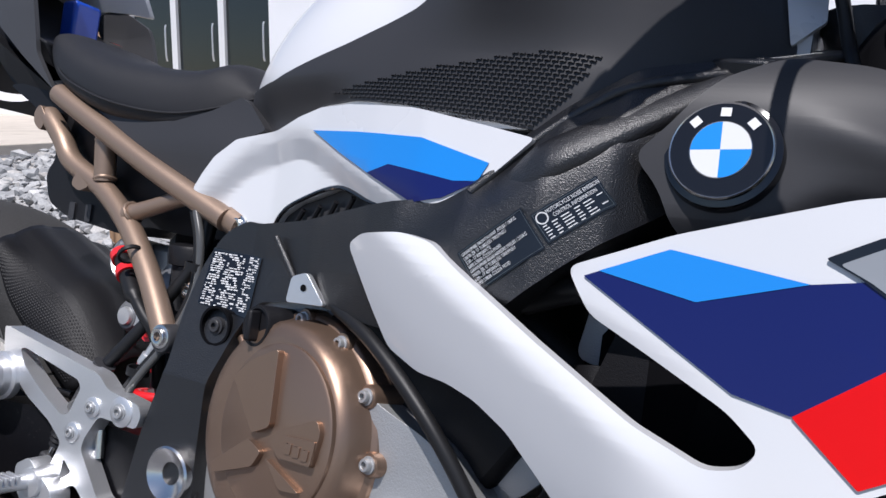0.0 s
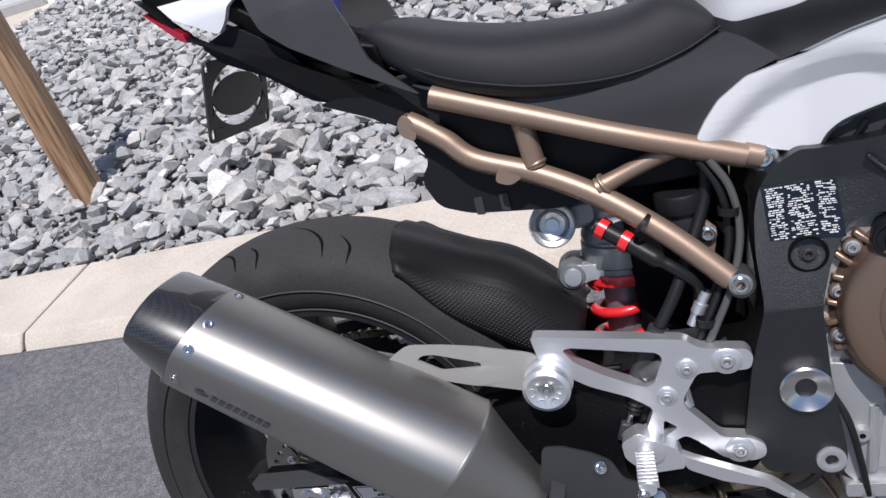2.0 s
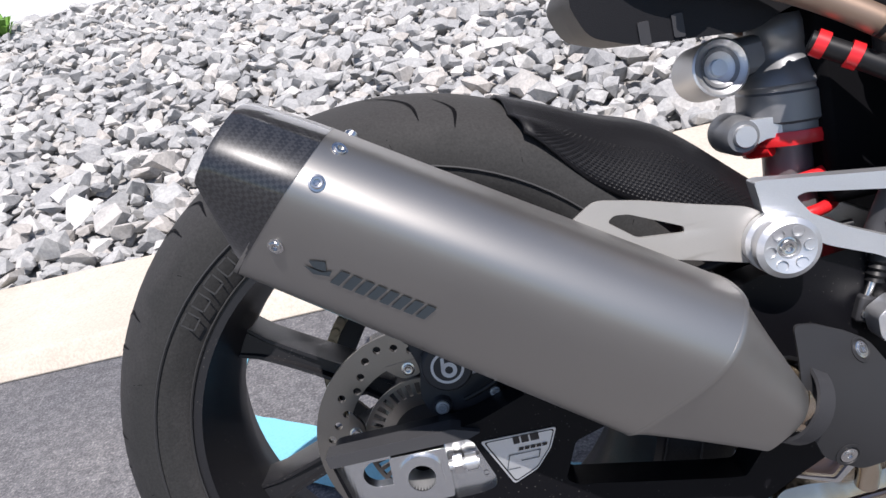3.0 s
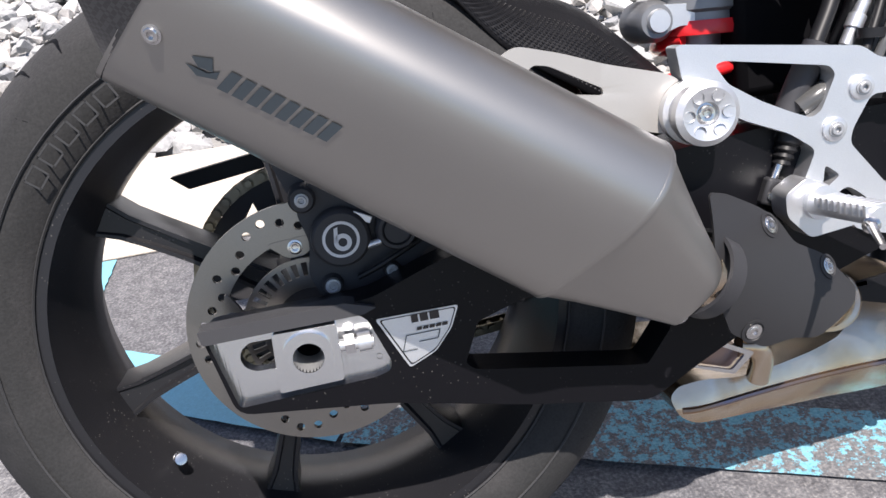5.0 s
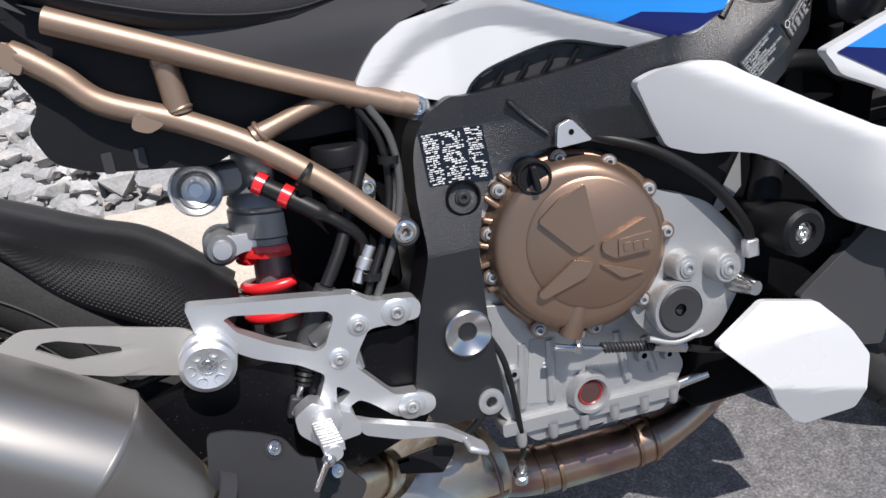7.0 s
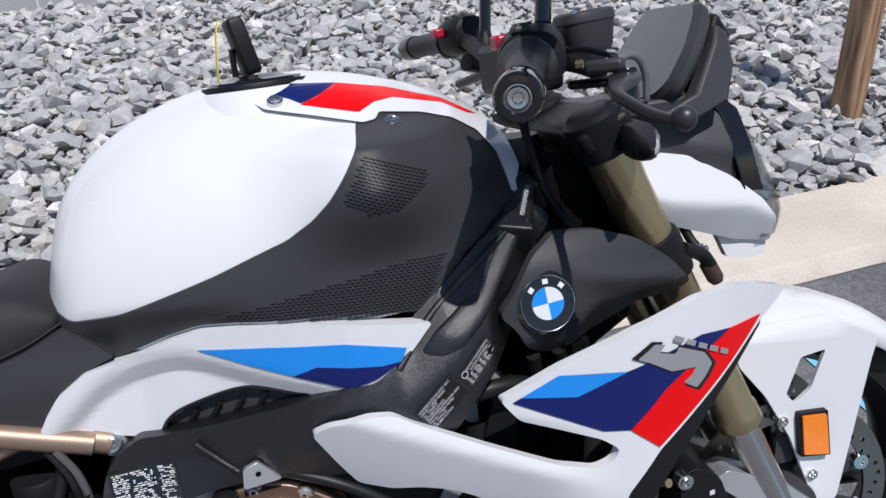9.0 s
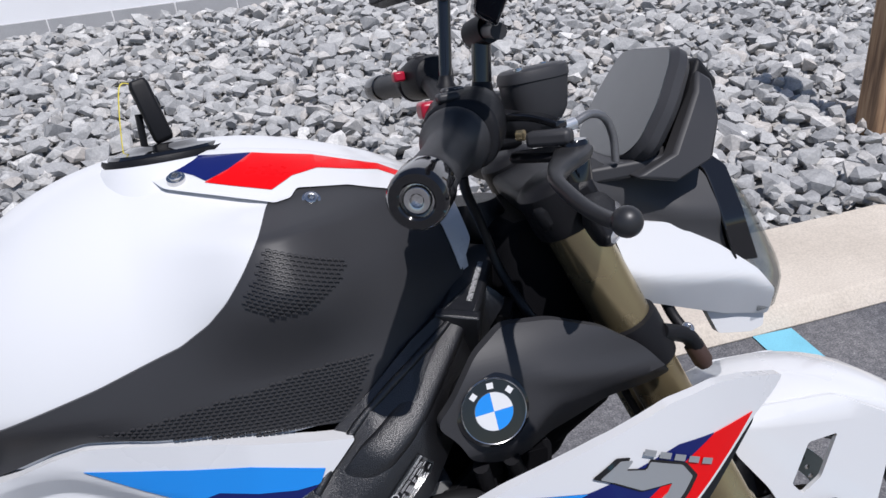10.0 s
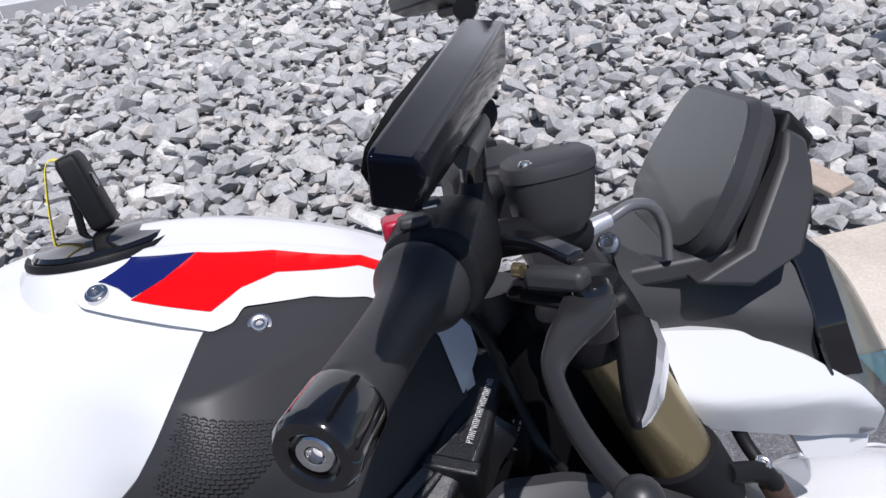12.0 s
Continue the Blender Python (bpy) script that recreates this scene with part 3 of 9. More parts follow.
stripe([(2.064, 0.842), (1.90, -2.2)], 0.112, 0.004, PAINTLINE_GOOD, "light blue painted parking line on asphalt")
stripe([(-0.490, 0.842), (-0.500, 0.50)], 0.14, 0.004, PAINTLINE_GOOD, "light blue painted parking line on asphalt")
stripe([(-0.55, 0.553), (0.0, 0.242)], 0.115, 0.0055, PAINTLINE_GOOD, "light blue painted parking line on asphalt")
stripe([(0.0, 0.242), (0.86, -0.115)], 0.115, 0.005, PAINTLINE, "worn light blue parking line on asphalt")


# ---- background: wall, block course, driveway ----
def slab(name, lo, hi, material, label, category, bevel=0.0, kind="structure"):
    return tagged(part(name, box_bm(lo, hi), material, None, label, bevel), category=category, kind=kind)


wall = slab("wall_north", (-3.9, 5.16, 0.0), (14, 5.45, 4.2), STUCCO, "white painted stucco wall behind the gravel bed", "wall")
for k in range(44):
    x = -3.9 + 0.408 * k
    part("block", box_bm((x, 5.148, 0.205), (x + 0.398, 5.17, 0.400)), BLOCK, wall, "rough grey concrete block" if k == 0 else "", bevel=0.004)
slab("edging", (-4.68, 1.27, 0.0), (-4.45, 9.0, 0.22), CONCRETE, "pale concrete edging strip along the driveway", "edging", 0.01)
slab("driveway", (-6.2, 0.9, 0.0), (-4.68, 9.0, 0.10), ASPHALT, "grey asphalt driveway beside the gravel", "driveway")
slab("kerb_far", (-6.6, 0.9, 0.0), (-6.2, 9.0, 0.20), CONCRETE, "tan concrete kerb across the driveway", "kerb", 0.012)
slab("pavement", (-16, 0.9, 0.0), (-6.6, 9.0, 0.17), CONCRETE, "pale concrete pavement before the shop", "pavement")
slab("wall_west", (-16, 9.0, 0.0), (-10.6, 9.3, 4.2), STUCCO, "white shop wall", "wall")
slab("wall_corner", (-7.3, 9.0, 0.0), (-3.9, 9.3, 4.2), STUCCO, "white shop wall", "wall")
slab("wall_return", (-3.9, 5.45, 0.0), (-3.62, 9.3, 4.2), STUCCO, "white return wall", "wall")
slab("wall_lintel", (-10.6, 9.0, 3.0), (-7.3, 9.3, 4.2), STUCCO, "white wall over the shop doors", "wall")
slab("plinth", (-10.6, 8.9, 0.0), (-7.3, 9.35, 0.30), BLOCK, "grey concrete plinth under the shop doors", "plinth", 0.01)
slab("shop_back", (-10.6, 10.5, 0.3), (-7.3, 10.6, 3.0), DARK, "dark shop interior wall", "wall")
SHOPGLASS = mat("dark_shop_glass", (0.01, 0.014, 0.016), 0.04, coat=0.5, vary=0.05)
front = tagged(new("shop_front"), "dark glass shop front with white frames", "shop front")
for k in range(3):
    x0 = -10.55 + 1.09 * k
    part("pane", box_bm((x0 + 0.06, 9.12, 0.36), (x0 + 1.03, 9.135, 2.95)), SHOPGLASS, front)
    for lo, hi in (((x0, 9.06, 0.30), (x0 + 0.065, 9.18, 3.0)), ((x0 + 1.025, 9.06, 0.30), (x0 + 1.09, 9.18, 3.0)), ((x0 + 0.065, 9.06, 0.30), (x0 + 1.025, 9.18, 0.38)), ((x0 + 0.065, 9.06, 2.92), (x0 + 1.025, 9.18, 3.0))):
        part("frame_bar", box_bm(lo, hi), WHITE_SATIN, front, bevel=0.004)
    tube("handle", [(x0 + 0.95, 9.02, 1.2), (x0 + 0.95, 9.0, 1.3), (x0 + 0.95, 9.0, 1.7), (x0 + 0.95, 9.02, 1.8)], 0.015, ALU, front, seg=10)


# wooden posts at the edge of the gravel
def post(x, y, h, lean):
    bm = bmesh.new()
    rings = []
    for i in range(13):
        z = h * i / 12
        w = 0.052 - 0.003 * i / 12
        rings.append([Vector((a * w + 0.003 * noise.noise((a * 3, b * 3, z * 6)), b * w + 0.003 * noise.noise((a * 5, z * 5, b)), z)) for a, b in ((-1, -0.75), (-0.75, -1), (0.75, -1), (1, -0.75), (1, 0.75), (0.75, 1), (-0.75, 1), (-1, 0.75))])
    ob = part("post", loft_bm(rings, bm), WOOD, None, "weathered brown wooden post standing in the gravel", bevel=0.004)
    ob.matrix_world = pose(x, y, gravel_height(x, y) - 0.12, 0, lean, 12)
    return tagged(ob, category="post", group="wooden posts beside the kerb")


post(-1.75, 1.75, 1.3, 0)
post(3.22, 1.78, 1.4, 0)
GREYWOOD = mat("grey_weathered_wood", (0.30, 0.245, 0.20), 0.8, 0, 0.25, 160, 0.2, 30, bump=0.5, bscale=220)
chip = part("wood_chip", box_bm((-0.082, -0.046, -0.010), (0.082, 0.046, 0.010)), GREYWOOD, None, "short grey-brown board lying on the gravel", bevel=0.004)
chip.matrix_world = pose(2.295, 1.455, gravel_height(2.295, 1.455) + 0.075, 4, 5, -73)
tagged(chip, category="wood")

LEAF = mat("weed_green", (0.10, 0.22, 0.03), 0.6, 0, 0.15, 300, 0.2, 30)


def weed(x, y, n, size):
    rnd = random.Random(int(x * 100))
    bm = bmesh.new()
    for k in range(n):
        a, l, t = rnd.uniform(0, 6.28), size * rnd.uniform(0.5, 1.0), rnd.uniform(0.3, 1.1)
        d = Vector((math.cos(a), math.sin(a), 0))
        s = Vector((-d.y, d.x, 0))
        p0 = d * rnd.uniform(0, 0.03)
        p1 = p0 + d * l * 0.5 * t + Vector((0, 0, l * 0.6))
        p2 = p0 + d * l * t + Vector((0, 0, l * (0.9 - 0.4 * t)))
        w = 0.10 * l
        bm.faces.new([bm.verts.new(v) for v in (p0 - s * w * 0.3, p0 + s * w * 0.3, p1 + s * w, p2, p1 - s * w)])
    ob = part("weed", bm, LEAF, None, "small green weed growing between the stones", smooth=False)
    ob.matrix_world = pose(x, y, gravel_height(x, y) + 0.03)
    return tagged(ob, category="weed", group="weeds in the gravel")


weed(-4.38, 3.5, 46, 0.22)
weed(-2.6, 4.6, 40, 0.20)
weed(-3.4, 4.9, 30, 0.16)


# utility vehicle parked before the shop, mostly hidden
utv = tagged(new("utility_vehicle"), "black off-road utility vehicle parked on the pavement", "vehicle")
utv.matrix_world = pose(-9.9, 3.4, 0.17, 0, 0, 10)
for wx in (-1.0, 1.0):
    for wy in (-0.65, 0.65):
        w = new("wheel")
        w.parent = utv
        w.matrix_local = pose(wx, wy, 0.33)
        part("tyre", lathe_bm([(0.18, -0.11), (0.28, -0.13), (0.31, -0.11), (0.325, -0.05), (0.33, 0), (0.325, 0.05), (0.31, 0.11), (0.28, 0.13), (0.18, 0.11)], (0, 0, 0), (0, 1, 0), 40, None, True), RUBBER, w, "knobby black tyre")
        part("rim", lathe_bm([(0.0, -0.05), (0.06, -0.06), (0.10, -0.03), (0.17, -0.04), (0.185, -0.11), (0.185, 0.11), (0, 0.10)], (0, 0, 0), (0, 1, 0), 28), BLACK_SATIN, w)
        lug = None
        for k in range(22):
            for s in (-1, 1):
                if lug is None:
                    ob = part("tread_lug", box_bm((-0.018, -0.045, -0.012), (0.018, 0.045, 0.014)), RUBBER, w, smooth=False)
                    lug = ob.data
                else:
                    ob = new("tread_lug", lug)
                    ob.parent = w
                ob.matrix_local = Matrix.Rotation(2 * math.pi * (k + 0.25 * s) / 22, 4, 'Y') @ Matrix.Translation((0, s * 0.065, 0.33))
part("chassis", loft_bm([[(x, y, z) for y, z in ((-w, a), (w, a), (w, b), (-w, b))] for x, w, a, b in ((-1.35, 0.5, 0.5, 0.85), (-0.6, 0.62, 0.35, 0.95), (0.6, 0.62, 0.35, 0.9), (1.0, 0.58, 0.45, 1.0), (1.45, 0.4, 0.5, 0.8))]), BLACK, utv, bevel=0.03)
for s in (-1, 1):
    tube("roll_bar", [(0.75, 0.58 * s, 0.9), (0.45, 0.55 * s, 1.75), (-0.6, 0.55 * s, 1.8), (-1.0, 0.58 * s, 0.85)], 0.026, BLACK_SATIN, utv, seg=10, n=3)
part("seat", box_bm((-0.5, -0.5, 0.8), (0.1, 0.5, 0.98)), SEAT, utv, bevel=0.04)

# ---- the motorcycle: one thing, leaning on its side stand ----
LEAN = -14.0
bike = new("motorcycle")
bike.matrix_world = pose(0, 0, -0.004, LEAN, 0, 0)
tagged(bike, "white motorcycle with blue and red decals leaning on its stand", "motorcycle")

REAR = Vector((-0.003, 0, 0.316))


def tyre_profile(R, half, rim_r):
    """Closed (radius, across) section of a tyre."""
    pts = []
    n = 18
    for i in range(n + 1):
        a = -math.pi / 2 * 1.0 + math.pi * i / n
        s = math.sin(a)
        pts.append((R - 0.62 * half * (1 - math.cos(a) ** 0.9 if math.cos(a) > 0 else 1), half * s))
    side = [(R - 0.62 * half - 0.35 * (R - 0.62 * half - rim_r), half * 1.0), (rim_r + 0.006, half * 0.86), (rim_r, half * 0.8)]
    return [(r, -h) for r, h in reversed(side)] + pts + side


def wheel(parent, centre, R, half, rim_r, spokes, name, turn=Matrix(), rim_half=0.083):
    """Tyre, rim with paired spokes, and hub about the y axis."""
    w = new(name)
    w.parent = parent
    w.matrix_local = Matrix.Translation(centre) @ turn
    part("tyre", lathe_bm(tyre_profile(R, half, rim_r), (0, 0, 0), (0, 1, 0), 96), tyre_material(half), w, "worn black road tyre with dusty tread")
    rh = rim_half
    prof = [(rim_r + 0.012, -rh), (rim_r + 0.012, -rh + 0.006), (rim_r - 0.004, -rh + 0.008), (rim_r - 0.010, -rh * 0.5), (rim_r - 0.016, 0), (rim_r - 0.010, rh * 0.5), (rim_r - 0.004, rh - 0.008), (rim_r + 0.012, rh - 0.006), (rim_r + 0.012, rh),
            (rim_r - 0.004, rh), (rim_r - 0.012, rh * 0.6), (rim_r - 0.022, rh * 0.2), (rim_r - 0.022, -rh * 0.2), (rim_r - 0.012, -rh * 0.6), (rim_r - 0.004, -rh)]
    part("rim", lathe_bm(prof, (0, 0, 0), (0, 1, 0), 96, None, True), RIM, w, "dusty satin black cast rim")
    part("hub", lathe_bm([(0.016, -0.09), (0.036, -0.09), (0.045, -0.05), (0.05, 0.0), (0.045, 0.05), (0.036, 0.09), (0.016, 0.09)], (0, 0, 0), (0, 1, 0), 40, None, True), BLACK_SATIN, w)
    for k in range(spokes):
        a = radians(92) + 2 * math.pi * k / spokes
        rings = []
        for q in np.linspace(0, 1, 9):
            r = 0.038 + (rim_r - 0.058) * q
            aa = a + 0.06 * (0.25 + 0.75 * q)
            c = Vector((r * math.cos(aa), 0, r * math.sin(aa)))
            t = Vector((-math.sin(aa), 0, math.cos(aa)))
            wd, dp = 0.0140 - 0.0030 * math.sin(math.pi * q) + 0.004 * step(q - 0.85, 0.15), 0.028 - 0.005 * q
            lip, deep = 0.0045, 0.007 * math.sin(math.pi * min(1, 0.15 + 0.8 * q))
            side = [(-wd, -dp * 0.8), (-wd * 0.93, -dp), (-wd + lip, -dp), (-wd + lip + 0.002, -dp + deep), (wd - lip - 0.002, -dp + deep), (wd - lip, -dp), (wd * 0.93, -dp), (wd, -dp * 0.8)]
            rings.append([c + t * u + Vector((0, v, 0)) for u, v in side + [(-u, -v) for u, v in side]])
        part("spoke", loft_bm(rings), RIM, w)
    return w


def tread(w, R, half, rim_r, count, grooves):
    """Near-black strips laid on the tread for the shade in its grooves, repeated round the tyre on both sides; each
    groove is (across, turn) pairs.
    """
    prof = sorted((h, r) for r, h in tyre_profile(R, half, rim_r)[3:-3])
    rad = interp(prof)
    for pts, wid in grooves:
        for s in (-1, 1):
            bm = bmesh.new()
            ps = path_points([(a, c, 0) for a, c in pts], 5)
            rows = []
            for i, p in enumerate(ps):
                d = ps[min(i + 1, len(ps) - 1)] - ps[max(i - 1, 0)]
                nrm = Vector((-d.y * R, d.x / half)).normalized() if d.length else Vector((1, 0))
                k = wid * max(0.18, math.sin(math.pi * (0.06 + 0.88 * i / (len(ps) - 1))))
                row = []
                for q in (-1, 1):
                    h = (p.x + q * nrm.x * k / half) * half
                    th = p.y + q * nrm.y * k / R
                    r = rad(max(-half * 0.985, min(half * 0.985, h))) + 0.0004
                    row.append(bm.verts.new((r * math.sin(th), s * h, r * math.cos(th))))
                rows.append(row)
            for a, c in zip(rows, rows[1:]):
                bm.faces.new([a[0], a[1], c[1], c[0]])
            first = part("groove_shade", bm, DARK, w)
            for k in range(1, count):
                ob = new("groove_shade", first.data)
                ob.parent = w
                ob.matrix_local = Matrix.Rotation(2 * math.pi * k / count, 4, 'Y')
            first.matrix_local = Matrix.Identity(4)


rear_wheel = wheel(bike, REAR, 0.322, 0.096, 0.226, 7, "rear_wheel")
tread(rear_wheel, 0.322, 0.096, 0.226, 15, [([(0.12, 0.0), (0.32, 0.10), (0.55, 0.17), (0.80, 0.20)], 0.0026), ([(0.42, 0.24), (0.62, 0.30), (0.86, 0.31)], 0.0022), ([(0.93, 0.10), (0.975, 0.115)], 0.0016)])
# sidewall relief: rim bead line, worn bars of lettering and wear ticks
for r in (0.232, 0.262):
    part("sidewall_ring", lathe_bm([(r - 0.0012, 0.0), (r, -0.0014), (r + 0.0012, 0.0)], (0, -0.0835 - (r - 0.228) * 0.42, 0), (0, 1, 0), 96), RUBBER, rear_wheel)
bm = bmesh.new()
for k in range(5):
    a = radians(119 + 4.9 * k)
    for r0, r1, d0, d1 in ((0.243, 0.2445, -1.8, 1.8), (0.2565, 0.258, -1.8, 1.8), (0.243, 0.258, -1.8, -1.4), (0.243, 0.258, 1.4, 1.8)):
        q = []
        for r, d in ((r0, d0), (r1, d0), (r1, d1), (r0, d1)):
            t = a + radians(d)
            q.append(bm.verts.new((r * math.cos(t), -0.0962, r * math.sin(t))))
        bm.faces.new(q)
part("sidewall_lettering", bm, mat("sidewall_print", (0.033, 0.033, 0.034), 0.6, vary=0.1), rear_wheel, "moulded lettering as plain bars", smooth=False)


def brake_disc(parent, y, r_out, r_in, holes, name, off=0.0, carriers=5):
    """A drilled disc about the y axis with bored holes."""
    ring = lambda r, n, c=(0, 0), ph=0: [Vector((c[0] + r * math.cos(2 * math.pi * k / n + ph), c[1] + r * math.sin(2 * math.pi * k / n + ph), 0)) for k in range(n)]
    hs = [ring(r_in, 48)]
    wave = (0.69, 0.60, 0.34, 0.15, 0.46, 0.15, 0.34, 0.53)
    for k in range(holes):
        aa = 1.868 + 2 * math.pi * k / holes
        q = r_in + (r_out - r_in) * wave[k % 8]
        hs.append(ring(0.0039, 10, (q * math.cos(aa), q * math.sin(aa))))
    bm = sheet(ring(r_out, 90), hs, lambda u, v: (u, y, v), lambda u, v: (0, 0.005, 0), 0)
    d = part(name, bm, DISC, parent, "drilled steel brake disc")
    return d


disc = brake_disc(rear_wheel, -0.088, 0.110, 0.078, 40, "brake_disc")
for k in range(5):
    a = 2 * math.pi * (k + 0.3) / 5
    tip = Vector((0.083 * math.cos(a), -0.086, 0.083 * math.sin(a)))
    ang = [a - 0.13, a - 0.30, a + 0.30, a + 0.13]
    o = [(0.063 * math.cos(ang[0]), 0.063 * math.sin(ang[0])), (0.083 * math.cos(ang[1]), 0.083 * math.sin(ang[1])), (0.083 * math.cos(ang[2]), 0.083 * math.sin(ang[2])), (0.063 * math.cos(ang[3]), 0.063 * math.sin(ang[3]))]
    panel("disc_carrier", o, -0.0885, 0.005, DISC, disc, r=0.006, bevel=0.0006)
    bolt((0.0715 * math.cos(a), -0.089, 0.0715 * math.sin(a)), 0.0048, disc)
# slotted sensor ring
ringpts = lambda r, n, p=0: [Vector((r * math.cos(2 * math.pi * k / n + p), r * math.sin(2 * math.pi * k / n + p), 0)) for k in range(n)]
slots = []
for k in range(40):
    a = 2 * math.pi * k / 40
    c, s = math.cos(a), math.sin(a)
    slots.append([Vector((c * r - s * t, s * r + c * t, 0)) for r, t in ((0.046, -0.002), (0.058, -0.0026), (0.058, 0.0026), (0.046, 0.002))])
part("sensor_ring", sheet(ringpts(0.062, 80), [ringpts(0.035, 40)] + slots, lambda u, v: (u, -0.094, v), lambda u, v: (0, 0.003, 0), 0), DISC, rear_wheel, "slotted steel speed sensor ring")
lathe("valve", [(0.0, 0), (0.0055, 0), (0.0055, 0.008), (0.0042, 0.009), (0.0042, 0.018), (0.0055, 0.019), (0.0055, 0.026), (0, 0.027)], (-0.160, -0.030, -0.128), (0.35, -0.9, 0.35), STEEL, rear_wheel, seg=14)
# sprocket on the far side and chain
teeth = []
for k in range(90):
    a = 2 * math.pi * k / 90
    r = 0.111 + (0.006 if k % 2 else 0)
    teeth.append(Vector((r * math.cos(a), r * math.sin(a), 0)))
cut = []
for k in range(5):
    a = 2 * math.pi * k / 5
    cut.append([Vector((r * math.cos(a + d), r * math.sin(a + d), 0)) for r, d in ((0.062, -0.36), (0.098, -0.46), (0.098, 0.46), (0.062, 0.36))])
part("sprocket", sheet(teeth, cut, lambda u, v: (u - 0.007, 0.095, v - 0.004), lambda u, v: (0, 0.006, 0), 0), BLACK_SATIN, rear_wheel, "black rear sprocket")
chain = new("chain")
chain.parent = bike
link = None
npts = []
for k in range(25):
    a = math.pi / 2 + math.pi * k / 24
    npts.append(Vector((REAR.x - 0.007 + 0.118 * math.cos(a), 0.098, REAR.z - 0.004 + 0.118 * math.sin(a))))
for k in range(33):
    npts.append(Vector((REAR.x - 0.007 + 0.0159 * (k + 1), 0.098, REAR.z - 0.122 + 0.0012 * k)))
    npts.insert(0, Vector((REAR.x - 0.007 + 0.0159 * (k + 1), 0.098, REAR.z + 0.114 - 0.0005 * k)))
CHAINM = mat("brass_coloured_chain", (0.30, 0.255, 0.18), 0.40, 0.6, 0.1, 800, 0.15, 40)
for i in range(len(npts) - 1):
    a, c = npts[i], npts[i + 1]
    d = (c - a).normalized()
    if link is None:
        bm = bmesh.new()
        for y in (-0.010, 0.008):
            o = [Vector((0.0079 * x + 0.0062 * math.cos(q), 0.0062 * math.sin(q), 0)) for x, q0 in ((1, -1.2), (-1, math.pi - 1.2)) for q in np.linspace(q0, q0 + 2.4, 6)]
            sb = sheet(o, [], lambda u, v: (u, y, v), lambda u, v: (0, 0.002, 0), 0)
            tmp = bpy.data.meshes.new("t")
            sb.to_mesh(tmp)
            sb.free()
            bm.from_mesh(tmp)
            bpy.data.meshes.remove(tmp)
        lathe_bm([(0, -0.012), (0.0042, -0.012), (0.0042, 0.012), (0, 0.012)], (-0.0079, 0, 0), (0, 1, 0), 8, bm)
        ob = part("link", bm, CHAINM, chain)
        link = ob.data
    else:
        ob = new("link", link)
        ob.parent = chain
    ob.matrix_local = Matrix.Translation((a + c) / 2) @ Matrix.Rotation(-math.atan2(d.z, d.x), 4, 'Y')

# ---- swingarm ----
SWY = -0.162
swingarm = panel("swingarm", [(-0.086, 0.352), (-0.02, 0.352), (0.045, 0.353), (0.10, 0.372), (0.19, 0.392), (0.30, 0.425), (0.40, 0.43), (0.53, 0.43), (0.555, 0.38), (0.52, 0.31), (0.40, 0.27), (0.315, 0.235), (0.27, 0.214), (0.16, 0.235), (0.05, 0.262), (-0.072, 0.279)],
                 lambda x, z: SWY + 0.02 * max(0, min(1, (x - 0.25) / 0.2)), 0.034, ARM, bike, "satin black aluminium swingarm", r=0.012, bevel=0.0025, cut=0.05,
                 holes=[[(0.113, 0.283), (0.128, 0.317), (0.168, 0.329), (0.282, 0.309), (0.292, 0.276), (0.268, 0.248), (0.121, 0.276)], [(-0.0815, 0.3425), (0.034, 0.3425), (0.041, 0.337), (0.0545, 0.298), (0.052, 0.2905), (0.040, 0.2875), (-0.069, 0.2845)]], hr=0.004, seg=3)
panel("swingarm_inner", [(-0.08, 0.35), (0.10, 0.372), (0.19, 0.392), (0.53, 0.43), (0.555, 0.38), (0.40, 0.27), (0.27, 0.216), (-0.07, 0.28)], 0.150, -0.05, FRAME, swingarm, r=0.012, bevel=0.005)
part("crossmember", box_bm((0.36, -0.12, 0.30), (0.50, 0.12, 0.41)), FRAME, swingarm, bevel=0.02)
NUT = Vector((-0.0085, SWY, 0.3185))
ring_at = lambda r, n: [(NUT.x + r * math.cos(a), NUT.z + r * math.sin(a)) for a in np.linspace(0, 2 * math.pi, n + 1)[:-1]]
axle_plate = panel("axle_plate", [(-0.084, 0.345), (0.036, 0.345), (0.045, 0.338), (0.058, 0.297), (0.053, 0.285), (-0.071, 0.281)], lambda x, z: SWY + 0.009 - 0.04 * max(0, x - 0.01), 0.012, MILLED, swingarm, "milled aluminium axle plate", r=0.006, bevel=0.001, cut=0.02,
                   holes=[[(-0.0625, 0.3215), (-0.060, 0.3285), (-0.053, 0.3335), (0.006, 0.333), (0.006, 0.3055), (-0.053, 0.3090), (-0.060, 0.314)]])
# Grey where the arm is black: sun on the ridge put into its colour.
panel("axle_ridge", [(-0.0865, 0.3545), (0.026, 0.3555), (0.050, 0.3475), (0.039, 0.3435), (-0.03, 0.3435), (-0.0845, 0.3430)], SWY - 0.006, 0.02, GREYPL, swingarm, "black ridge over the axle plate, greyed for sunlight", r=0.002, bevel=0.003)
panel("chain_adjuster", [(-0.033, 0.3415), (0.017, 0.3405), (0.0155, 0.2935), (-0.036, 0.2925)], SWY - 0.006, 0.020, MILLED, swingarm, "machined chain adjuster block", r=0.003, bevel=0.0012, holes=[ring_at(0.0122, 28)], hr=0)
flats = [(max(-0.0182, min(0.0182, 0.0208 * math.cos(a))), 0.0208 * math.sin(a)) for a in np.linspace(0, 2 * math.pi, 41)[:-1]]
